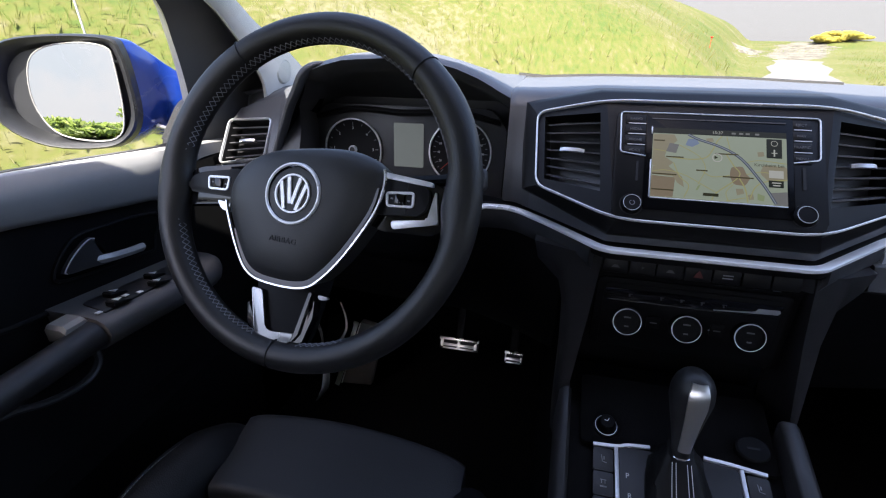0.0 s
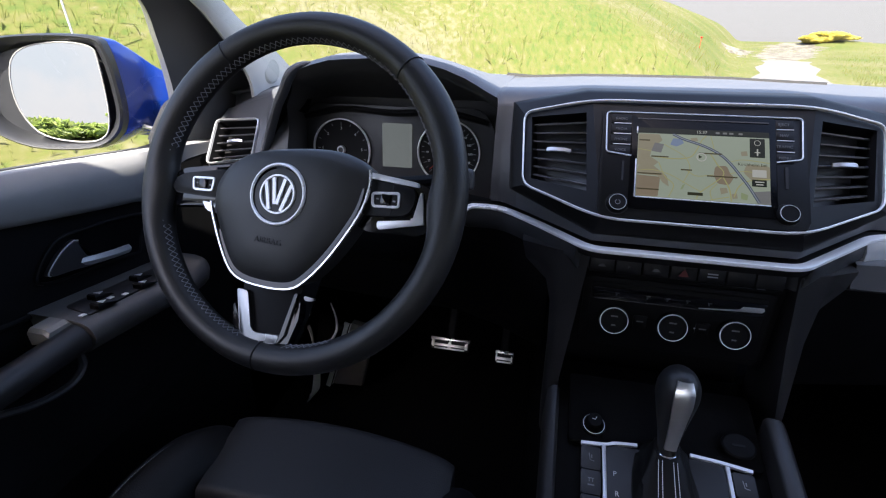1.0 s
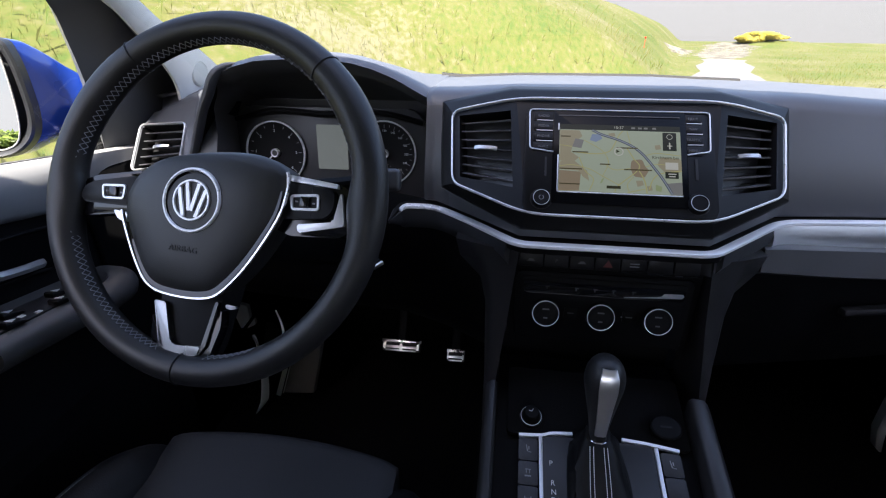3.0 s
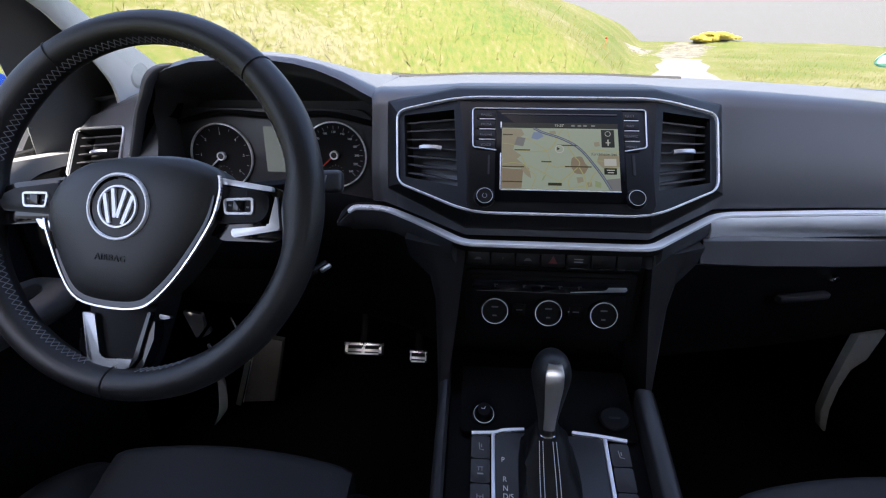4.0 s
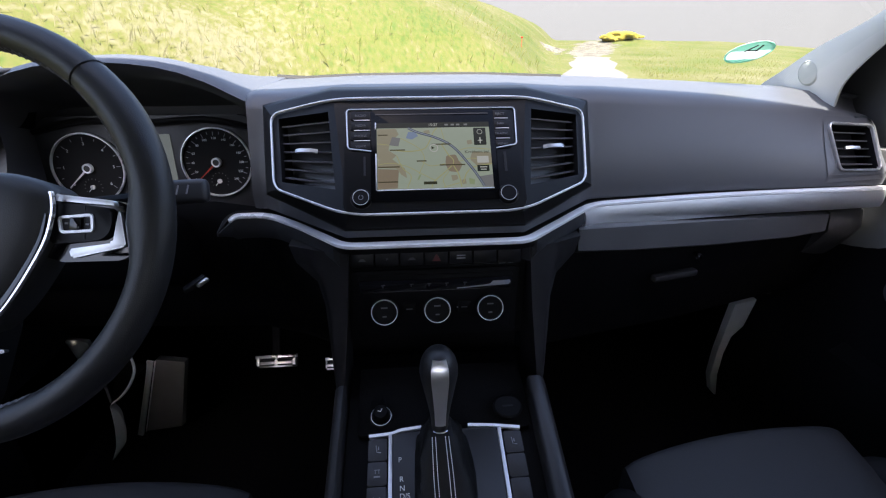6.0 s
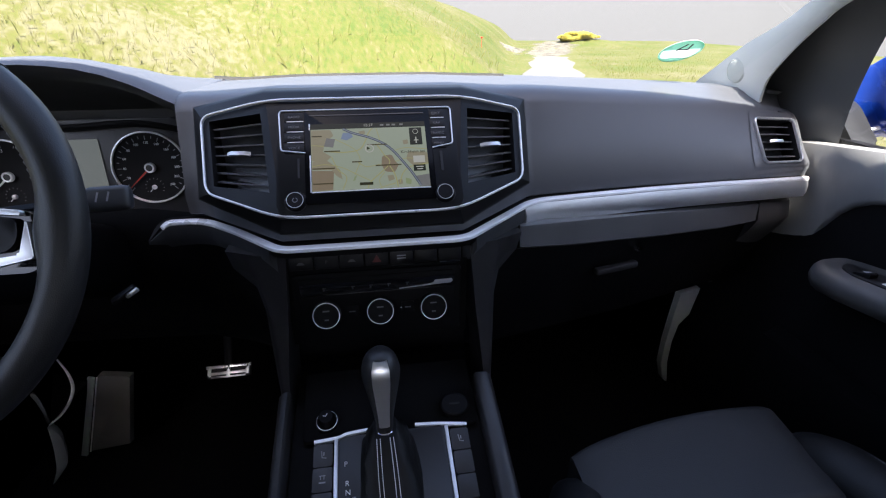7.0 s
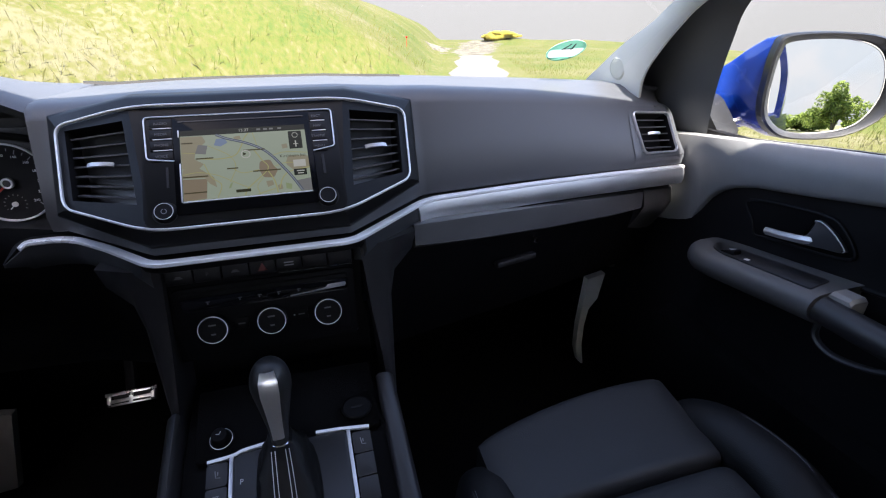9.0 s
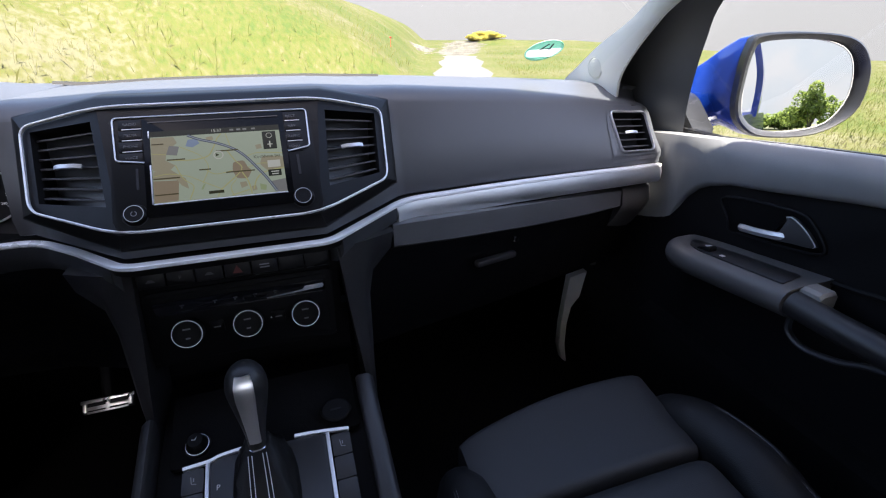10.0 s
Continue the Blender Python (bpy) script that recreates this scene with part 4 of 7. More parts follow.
part("metal_trim", loft(strip_sections(0.20, 1, [(0.0094, -0.0041), (0.0122, -0.014), (0.0125, -0.026), (0.0100, -0.0345), (-0.012, -0.0345), (-0.012, -0.0064), (-0.001, -0.0041)])), M_BAND, dashboard, "satin aluminium trim strip")
part("lower_lip", loft(strip_sections(-0.125, 0.125, [(0.009, -0.0042), (0.006, -0.012), (0.0, -0.015), (-0.02, -0.015), (-0.02, -0.0064), (0.0, -0.0064)])), M_MID, dashboard, "dark lip below the strip")
part("side_lip", loft(strip_sections(-1, -0.115, [(0.0092, -0.0042), (0.010, -0.020), (0.002, -0.036), (-0.02, -0.040), (-0.02, -0.0064), (0.0, -0.0064)])), M_LIP, dashboard, "dark grey lip below the strip")
part("side_lip", loft(strip_sections(0.115, 0.225, [(0.0092, -0.0042), (0.010, -0.020), (0.002, -0.036), (-0.02, -0.040), (-0.02, -0.0064), (0.0, -0.0064)])), M_LIP, dashboard, "dark grey lip below the strip")

# band above the glovebox and the black lower dash
band = [((0.203, 0.562, 1.228), (0.202, 0.556, 1.1985)), ((0.304, 0.587, 1.2205), (0.304, 0.581, 1.1855)), ((0.456, 0.622, 1.2095), (0.456, 0.614, 1.1735)), ((0.606, 0.658, 1.1975), (0.606, 0.651, 1.1635)), ((0.700, 0.690, 1.1865), (0.695, 0.682, 1.1575))]
part("glovebox_band", loft([[a, (b[0], b[1], b[2]), (b[0], b[1] + 0.012, b[2] - 0.008), (b[0], b[1] + 0.06, b[2] - 0.008), (a[0], a[1] + 0.06, a[2] - 0.004), (a[0], a[1] + 0.003, a[2] + 0.001)] for a, b in band]), M_GBOX, dashboard, "dark grey band above the glovebox")
part("dash_end_panel", loft([[(x, y, z), (x, y - 0.007, z - 0.030), (x, y + 0.006, z - 0.055), (x, y + 0.040, z - 0.105), (x, y + 0.10, z - 0.15), (x, y + 0.10, z), (x, y + 0.004, z + 0.002)] for x, y, z in ((0.704, 0.693, 1.1862), (0.745, 0.7015, 1.183), (0.778, 0.710, 1.1805), (0.792, 0.717, 1.1795), (0.799, 0.728, 1.179))]), M_GBOX, dashboard, "dark end panel beside the glovebox", sharp=60)
low = []
for x in np.linspace(0.15, 0.80, 9):
    y0 = lane(x, [0.15, 0.2, 0.45, 0.69, 0.80], [0.56, 0.575, 0.63, 0.70, 0.73])
    low.append([(x, y0, 1.215), (x, y0 + 0.004, 1.17), (x, y0 + 0.012, 1.12), (x, y0 + 0.05, 0.99), (x, y0 + 0.12, 0.95), (x, 1.05, 0.99), (x, 1.05, 1.3)])
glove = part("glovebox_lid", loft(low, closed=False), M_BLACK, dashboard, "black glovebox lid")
part("glovebox_latch", moved(box(0.085, 0.014, 0.012, 0.004), T(0.395, 0.620, 1.117) @ pose(0, 0, 0, 0, 0, 13)), M_GREY, glove, "dark latch pull")
part("latch_lock", moved(lathe([(0.0, 0.004), (0.004, 0.004), (0.006, 0.0), (0.006, -0.01)], 14), axes((0.431, 0.621, 1.149), (1, 0.2, 0), (0, 0.1, 1))), M_CHROME, glove, "small steel lock")
low = []
for x in np.linspace(-0.82, -0.15, 9):
    y0 = lane(-x, [0.15, 0.22, 0.30, 0.60, 0.82], [0.575, 0.62, 0.66, 0.68, 0.70])
    low.append([(x, y0, 1.25), (x, y0 - 0.01, 1.20), (x, y0 + 0.02, 1.05), (x, y0 + 0.10, 0.96), (x, 1.05, 0.99), (x, 1.05, 1.3)])
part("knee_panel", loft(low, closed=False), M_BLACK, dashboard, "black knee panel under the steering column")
for side in (1, -1):
    leg = [[(0.112, 0.497, 1.235), (0.150, 0.515, 1.232), (0.196, 0.55, 1.225), (0.196, 0.60, 1.225), (0.112, 0.60, 1.235)],
           [(0.114, 0.497, 1.215), (0.150, 0.512, 1.21), (0.190, 0.55, 1.200), (0.190, 0.60, 1.20), (0.114, 0.60, 1.215)],
           [(0.116, 0.496, 1.195), (0.145, 0.505, 1.19), (0.160, 0.53, 1.18), (0.160, 0.60, 1.18), (0.116, 0.60, 1.195)],
           [(0.120, 0.492, 1.15), (0.140, 0.498, 1.15), (0.152, 0.52, 1.15), (0.152, 0.60, 1.15), (0.120, 0.60, 1.15)],
           [(0.131, 0.480, 1.05), (0.140, 0.481, 1.05), (0.148, 0.50, 1.05), (0.148, 0.58, 1.05), (0.131, 0.58, 1.05)],
           [(0.133, 0.475, 0.95), (0.141, 0.476, 0.95), (0.148, 0.50, 0.95), (0.148, 0.56, 0.95), (0.133, 0.56, 0.95)]]
    part("stack_leg", moved(flip(loft(leg), side), T(0.005, 0, 0)), M_GREY, dashboard, "dark grey leg of the centre stack", sharp=55)

# ---------------------------------------------------------------- infotainment unit
CM = axes((0, 0.493, 1.285), (1, 0, 0), (0, 0.656, 0.755))
unit = thing("infotainment_unit", (0, 0.52, 1.30), "black navigation radio with a lit map screen", "car radio")


def uv(x, y):
    """Places on the radio's face."""
    return ((x - 518) * 0.0002366, 0.1165 - (y - 200) * (0.0002520 if y > 200 else 0.0002427))


def plate(name, x0, y0, x1, y1, z0, z1, mat, parent, r=0.002, bevel=0.0006, label=""):
    (a, b), (c, d) = uv(x0, y1), uv(x1, y0)
    return part(name, prism(rounded([(a, b, 0), (c, b, 0), (c, d, 0), (a, d, 0)], r, 4), z0, z1, bevel), mat, parent, label, CM)


plate("fascia", 62, 105, 974, 648, 0.0006, 0.0045, M_FASCIA, unit, 0.010, 0.0015, "black radio fascia")
bezel = plate("screen_bezel", 200, 126, 842, 604, 0.0046, 0.0060, M_SCREEN, unit, 0.003, 0.0006, "gloss black screen glass")
plate("disc_slot", 226, 148, 812, 154, 0.0061, 0.0066, M_GREY, bezel, 0.0005, 0.0)
line = rounded([Vector((*uv(x, y), 0.0055)) for x, y in ((204, 346), (86, 330), (78, 118), (957, 118), (950, 322), (842, 341))], [0.0005, 0.004, 0.005, 0.005, 0.004, 0.0005], 5)[6:-6]
line = [Vector((*uv(204, 346), 0.0055))] + line + [Vector((*uv(842, 341), 0.0055))]
part("chrome_line", moved(sweep(line, ring(0.0009, n=8), up=(0, 0, 1)), CM), M_SATIN, unit, "thin chrome line round the key blocks")
for x0, x1, words, dx in ((116, 198, ("RADIO", "MEDIA", "PHONE", "VOICE"), 0), (846, 918, ("EJECT", "NAV", "TRAFFIC", "MENU"), 0)):
    for i, w in enumerate(words):
        y0 = 130 + i * 55
        key = plate("key", x0 - 14, y0 + 2, x1, y0 + 47, 0.0046, 0.0058, M_FASCIA, unit, 0.0012, 0.0005)
        letters("print", w, 0.0044, CM @ T(*uv((x0 + x1) / 2 - 6, y0 + 25), 0.0060), M_KEYPRINT, key, 0.0001)
        if i < 3:
            plate("key_edge", x0, y0 + 48, x1, y0 + 51, 0.0046, 0.0061, M_ALU, unit, 0.0003, 0.0)
# Bright bars stand for reflections along the bevel round the screen.
plate("screen_gleam", 224, 196, 230, 232, 0.0061, 0.0070, M_ALU, bezel, 0.0006, 0.0003, "bright bar for the reflection on the screen's bevel")
plate("screen_gleam", 224, 362, 230, 548, 0.0061, 0.0070, M_ALU, bezel, 0.0006, 0.0003, "bright bar for the reflection on the screen's bevel")
plate("screen_gleam", 230, 546, 814, 551, 0.0061, 0.0067, M_ALU, bezel, 0.0004, 0.0002, "bright bar for the reflection on the screen's bevel")
plate("card_slot", 877, 360, 890, 462, 0.0046, 0.0052, M_RUBBER, unit, 0.0005, 0.0)
plate("card_slot", 164, 372, 174, 470, 0.0046, 0.0052, M_RUBBER, unit, 0.0005, 0.0)
for kx, ky, lab in ((152, 586, "volume knob"), (881, 581, "tuning knob")):
    km = CM @ T(*uv(kx, ky), 0.0046) @ Matrix.Diagonal((1, 1, 0.4, 1))
    knob = part("knob", lathe([(0.0115, 0.0), (0.0112, 0.004), (0.0102, 0.013), (0.0095, 0.0148), (0.0086, 0.0152), (0.0084, 0.0138), (0.0, 0.0138)], 30), M_FASCIA, unit, "round black " + lab + " with a bright ring", km)
    part("knob_ring", lathe([(0.0096, 0.0146), (0.0094, 0.0156), (0.0089, 0.0156), (0.0087, 0.0145)], 30, False), M_SATIN, knob, "bright ring", km)
    part("knob_foot", lathe([(0.0128, 0.0), (0.0126, 0.0012), (0.0120, 0.0012), (0.0118, 0.0)], 30, False), M_GREY, knob, "thin dark foot ring", km)
    if kx < 500:
        part("power_mark", moved(sweep([(0.0026 * math.cos(a_), 0.0026 * math.sin(a_), 0.0142) for a_ in np.linspace(0.6 * math.pi, 2.4 * math.pi, 15)], ring(0.0004, n=5), up=(0, 0, 1)), Matrix()), M_DIM, knob, "", km)

# the lit map
def lit(name, colour, s):
    m = glow(name, colour, s)
    b = m.node_tree.nodes["Principled BSDF"]
    b.inputs["Specular IOR Level"].default_value = 0.1
    b.inputs["Base Color"].default_value = (*[c * 0.12 for c in colour], 1)
    return m


G = 0.082
L_LAND, L_BAR = lit("map_land", (0.42, 0.475, 0.375), G), lit("map_bar", (0.03, 0.035, 0.03), G)
L_TOWN, L_TOWN2 = lit("map_town", (0.31, 0.25, 0.175), G), lit("map_town_pale", (0.37, 0.335, 0.235), G)
L_GREY, L_WATER, L_WOOD = lit("map_grey", (0.24, 0.24, 0.24), G), lit("map_water", (0.25, 0.32, 0.46), G), lit("map_wood", (0.34, 0.40, 0.22), G)
L_ROAD, L_ROAD2, L_LINE, L_INK, L_PALE = lit("map_motorway", (0.10, 0.12, 0.18), G), lit("map_motorway_core", (0.34, 0.38, 0.42), G), lit("map_lane", (0.47, 0.45, 0.20), G), lit("map_ink", (0.05, 0.05, 0.03), G), lit("map_pale", (0.60, 0.60, 0.55), G)
L_NAME = lit("map_name", (0.10, 0.085, 0.05), G)
screen = plate("map_screen", 232, 228, 812, 545, 0.0061, 0.0064, L_LAND, unit, 0.0006, 0.0, "lit map in pale green and brown")
plate("status_bar", 232, 200, 812, 228, 0.0061, 0.0064, L_BAR, screen, 0.0004, 0.0)


def blob(name, pts, mat, z, r=0.0012):
    p = [Vector((*uv(x, y), 0)) for x, y in pts]
    return part(name, prism(rounded(p, r, 3), 0.0064 + z, 0.0065 + z), mat, screen, "", CM)


def road(name, pts, w, mat, z):
    p = smooth_line([Vector((*uv(x, y), 0.0065 + z)) for x, y in pts], 6)
    return part(name, moved(sweep(p, [(-w / 2, 0), (w / 2, 0), (w / 2, 0.00008), (-w / 2, 0.00008)], up=(0, 0, 1)), CM), mat, screen)


blob("town", [(234, 232), (330, 232), (345, 262), (300, 300), (290, 345), (330, 372), (300, 400), (234, 390)], L_TOWN2, 0.0000)
blob("town", [(234, 440), (340, 445), (332, 540), (234, 543)], L_TOWN, 0.0000)
blob("town", [(238, 395), (300, 385), (370, 440), (380, 490), (350, 470), (330, 440), (234, 435)], L_TOWN2, 0.00005)
blob("town", [(580, 378), (630, 372), (645, 410), (662, 425), (640, 465), (590, 460), (574, 420)], L_TOWN, 0.00005, 0.003)
blob("town", [(715, 360), (812, 365), (812, 430), (740, 440), (700, 400)], L_TOWN2, 0.00005, 0.003)
blob("estate", [(310, 275), (352, 282), (340, 325), (295, 318)], L_GREY, 0.0001, 0.0004)
blob("lake", [(392, 250), (430, 250), (442, 272), (410, 290), (380, 282)], L_WATER, 0.0001, 0.0008)
blob("wood", [(440, 478), (452, 470), (440, 498), (430, 500)], L_WOOD, 0.0001, 0.0004)
blob("wood", [(690, 495), (720, 505), (715, 530), (690, 525)], L_WOOD, 0.0001, 0.001)
blob("town", [(735, 490), (812, 480), (812, 543), (760, 543)], L_GREY, 0.0001, 0.001)
for pts, w in (([(300, 345), (400, 352), (470, 340), (500, 300), (520, 255), (540, 230)], 0.0011), ([(560, 320), (590, 370), (615, 420), (520, 505), (500, 540)], 0.0011), ([(615, 430), (640, 480), (650, 540)], 0.0013), ([(660, 520), (680, 470), (720, 440), (812, 425)], 0.0011), ([(380, 540), (400, 480), (360, 440), (330, 372)], 0.0009), ([(640, 520), (560, 540)], 0.0009)):
    road("lane", pts, w, L_LINE, 0.00012)
motorway = [(392, 229), (440, 252), (520, 278), (590, 312), (640, 355), (690, 420), (725, 470), (765, 540)]
road("motorway", motorway, 0.0031, L_ROAD, 0.00018)
road("motorway_core", motorway, 0.0010, L_ROAD2, 0.0003)
for pts in ([(234, 420), (300, 412), (380, 430), (455, 470), (520, 505)], [(352, 282), (420, 320), (455, 350), (470, 400), (440, 470)], [(560, 230), (575, 300), (560, 320)], [(640, 355), (700, 340), (812, 350)], [(645, 410), (700, 395), (760, 400)], [(574, 420), (500, 430), (455, 404)], [(234, 310), (295, 318)], [(590, 460), (560, 500), (570, 543)]):
    road("lane", pts, 0.0007, L_LINE, 0.0001)
for pts in ([(238, 330), (270, 320), (285, 345), (250, 362)], [(600, 480), (630, 478), (636, 500), (606, 510)], [(690, 300), (716, 296), (720, 318), (694, 322)], [(470, 245), (500, 240), (505, 258), (476, 262)], [(650, 505), (672, 500), (676, 524), (655, 528)]):
    blob("estate", pts, L_TOWN2, 0.00005, 0.0006)
for x, y, w in ((335, 345, 78), (560, 318, 100), (455, 404, 50), (610, 427, 130), (290, 432, 110), (285, 508, 100), (262, 265, 50)):
    blob("name_bar", [(x - w / 2, y - 3), (x + w / 2, y - 3), (x + w / 2, y + 3), (x - w / 2, y + 3)], L_NAME, 0.0004, 0.0003)
blob("name_bar", [(462, 510), (528, 510), (528, 524), (462, 524)], L_INK, 0.0004, 0.0003)
letters("print", "Kirchheim bei", 0.0052, CM @ T(*uv(738, 362), 0.0070), L_INK, screen, 0.0)
letters("print", "15:37", 0.0052, CM @ T(*uv(520, 214), 0.0068), L_PALE, screen, 0.0)
for x in (590, 622, 650, 690):
    blob("status_mark", [(x - 9, 209), (x + 9, 209), (x + 9, 218), (x - 9, 218)], L_GREY, 0.0001, 0.0003)
blob("compass_key", [(728, 234), (792, 234), (792, 326), (728, 326)], L_BAR, 0.0004, 0.0008)
part("compass", moved(sweep([Vector((*uv(760, 256), 0.0072)) + Vector((0.0031 * math.cos(a), 0.0031 * math.sin(a), 0)) for a in np.linspace(0, 2 * math.pi, 19)[:-1]], [(-0.0003, 0), (0.0003, 0), (0.0003, 0.0001), (-0.0003, 0.0001)], closed=True, up=(0, 0, 1)), CM), L_PALE, screen)
blob("zoom_mark", [(757, 285), (763, 285), (763, 318), (757, 318)], L_PALE, 0.0007, 0.0002)
blob("zoom_mark", [(748, 300), (772, 300), (772, 304), (748, 304)], L_PALE, 0.0007, 0.0002)
blob("mini_map", [(737, 385), (796, 385), (796, 420), (737, 420)], L_PALE, 0.0006, 0.0004)
blob("mini_key", [(735, 432), (796, 432), (796, 464), (735, 464)], L_BAR, 0.0006, 0.0006)
blob("key_mark", [(748, 440), (786, 440), (786, 445), (748, 445)], L_PALE, 0.0008, 0.0002)
blob("key_mark", [(752, 452), (782, 452), (782, 457), (752, 457)], L_PALE, 0.0008, 0.0002)
part("cursor_ring", moved(sweep([Vector((*uv(520, 338), 0.0070)) + Vector((0.0048 * math.cos(a), 0.0048 * math.sin(a), 0)) for a in np.linspace(0, 2 * math.pi, 25)[:-1]], [(-0.0005, 0), (0.0005, 0), (0.0005, 0.0001), (-0.0005, 0.0001)], closed=True, up=(0, 0, 1)), CM), L_PALE, screen)
blob("cursor_arrow", [(508, 328), (524, 337), (508, 345)], L_INK, 0.0006, 0.0002)

# ---------------------------------------------------------------- instrument cluster
cluster = thing("instrument_cluster", (-0.434, 0.74, 1.2), "black instrument cluster with two chrome-ringed dials", "instruments")
QM = axes((-0.4377, 0.7480, 1.2824), (1, 0.0, 0), (0, 0.12, 1)) @ Matrix.Scale(1.0131, 4)
part("cluster_panel", prism(rounded([(-0.172, -0.085, 0), (0.172, -0.085, 0), (0.176, 0.045, 0), (0.15, 0.077, 0), (-0.15, 0.077, 0), (-0.176, 0.045, 0)], 0.012), -0.012, -0.001, 0.002), M_LIP, cluster, "black cluster panel", QM)
part("cluster_brow", moved(sweep(smooth_line([(-0.165, 0.055, 0.0), (-0.09, 0.07, 0.004), (0.0, 0.066, 0.004), (0.09, 0.07, 0.004), (0.165, 0.055, 0.0)], 5), ring(0.005, 0.006, 8), up=(0, 0, 1)), QM), M_FASCIA, cluster, "dark rib over the dials")
part("cluster_sill", moved(box(0.30, 0.012, 0.05, 0.004, at=(0.0, -0.078, 0.02)), QM), M_GREY, cluster, "grey sill below the dials")


def dial(x, z, r, marks, first, last, needle_at, red, numbers_scale):
    m = QM @ T(x + 0.434, z - 1.285, 0)
    d = part("dial", lathe([(r, -0.004), (r, 0.001), (r - 0.004, 0.0), (0.0, 0.0)], 48), M_DIALFACE, cluster, "round black dial face", m)
    part("dial_ring", lathe([(r + 0.0012, 0.0), (r + 0.001, 0.0045), (r - 0.0008, 0.005), (r - 0.0015, 0.001)], 56, False), M_STRIP, d, "thin chrome dial ring", m)
    bms = []
    n = (len(marks) - 1) * 2
    for i in range(n + 1):
        a = radians(first + (last - first) * i / n)
        ln = 0.006 if i % 2 == 0 else 0.0035
        bms.append(moved(box(ln, 0.0009, 0.0004), Matrix.Rotation(a, 4, "Z") @ T(r - 0.006 - ln / 2, 0, 0.0006)))
    part("scale_marks", merge(*bms), M_DIM, d, "", m)
    for i, w in enumerate(marks):
        a = radians(first + (last - first) * i / (len(marks) - 1))
        if w:
            letters("print", w, numbers_scale, m @ T((r - 0.016) * math.cos(a), (r - 0.016) * math.sin(a), 0.0005), M_WHITE, d, 0.0001)
    a = radians(needle_at)
    part("needle", loft([[(0.004, -0.0013, 0.004), (0.004, 0.0013, 0.004), (0.004, 0.0013, 0.0052), (0.004, -0.0013, 0.0052)], [(r - 0.010, -0.0005, 0.004), (r - 0.010, 0.0005, 0.004), (r - 0.010, 0.0005, 0.0048), (r - 0.010, -0.0005, 0.0048)]]), M_NEEDLE_RED if red else M_WHITE, d, "thin pointer", m @ Matrix.Rotation(a, 4, "Z"))
    part("needle_hub", lathe([(0.0075, 0.001), (0.0075, 0.006), (0.0066, 0.007), (0.0048, 0.0066)], 24, False), M_STRIP, d, "bright needle hub ring", m)
    part("hub_cap", lathe([(0.0050, 0.002), (0.0048, 0.0062), (0.0, 0.0064)], 20), M_GREY, d, "", m)
    sm = m @ T(0.0, -0.030, 0)
    bms = [moved(box(0.002, 0.0006, 0.0004), Matrix.Rotation(radians(t), 4, "Z") @ T(0.013, 0, 0.0006)) for t in range(-30, 211, 24)]
    part("small_scale", merge(*bms), M_CAP, d, "", sm)
    part("small_needle", merge(lathe([(0.0035, 0.001), (0.0035, 0.004), (0.002, 0.005), (0.0, 0.005)], 16), moved(box(0.009, 0.001, 0.0006), Matrix.Rotation(radians(225), 4, "Z") @ T(0.005, 0, 0.003))), M_WHITE, d, "", sm)


dial(-0.532, 1.284, 0.0535, ("0", "1", "2", "3", "4", "5", "6"), 222, -42, 222, False, 0.0066)
dial(-0.336, 1.289, 0.0535, ("", "20", "40", "60", "80", "100", "120", "140", "160", "180", "200", "220", "240"), 226, -46, 222, True, 0.0050)
part("trip_display", prism(rounded([(-0.027, -0.037, 0), (0.027, -0.037, 0), (0.027, 0.038, 0), (-0.027, 0.038, 0)], 0.002), 0.0, 0.0012, 0.0004), M_LCD, cluster, "pale grey trip display", QM @ T(0.006, 0.011, 0))

# ---------------------------------------------------------------- steering wheel
WHEEL_N = Vector((-0.064, -0.888, 0.455)).normalized()      # the wheel's face looks back and up
WHEEL_X = Vector((0.9974, -0.072, 0.0))
WM = axes((-0.430, 0.393, 1.325), WHEEL_X, WHEEL_N.cross(WHEEL_X)) @ Matrix.Rotation(radians(-3.0), 4, "Z")
wheel = thing("steering_wheel", (-0.427, 0.40, 1.30), "black leather steering wheel with chrome-edged hub", "steering wheel")
RW = 0.177
secs = []
for i in range(96):
    a = 2 * math.pi * i / 96
    grip = 1 + 0.10 * sum(math.exp(-((math.degrees(a) - g + 180) % 360 - 180) ** 2 / 260) for g in (35, 145))
    swell = 1 + 0.55 * sum(math.exp(-((math.degrees(a) - g + 180) % 360 - 180) ** 2 / 90) for g in (4, 186))
    prof = [(0.0158 * grip * math.cos(t) * (swell if math.cos(t) < 0 else 1.0), 0.0172 * math.sin(t)) for t in [2 * math.pi * k / 16 for k in range(16)]]
    secs.append([((RW + p) * math.cos(a), (RW + p) * math.sin(a), q) for p, q in prof])
bm = bmesh.new()
rows = [[bm.verts.new(p) for p in s_] for s_ in secs]
for a, b in zip(rows, rows[1:] + rows[:1]):
    for i in range(16):
        bm.faces.new((a[i], a[(i + 1) % 16], b[(i + 1) % 16], b[i]))
rim = part("rim", bm, M_LEATHER, wheel, "thick black leather rim", WM)
for ang in (52, 128, 270):
    a = radians(ang)
    part("rim_seam", sweep([Vector(((RW + 0.0164 * math.cos(t)) * math.cos(a), (RW + 0.0164 * math.cos(t)) * math.sin(a), 0.0175 * math.sin(t))) for t in np.linspace(0, 2 * math.pi, 25)[:-1]], ring(0.0008, n=6), closed=True, up=(-math.sin(a), math.cos(a), 0)), M_RUBBER, rim, "", WM)
bms = []
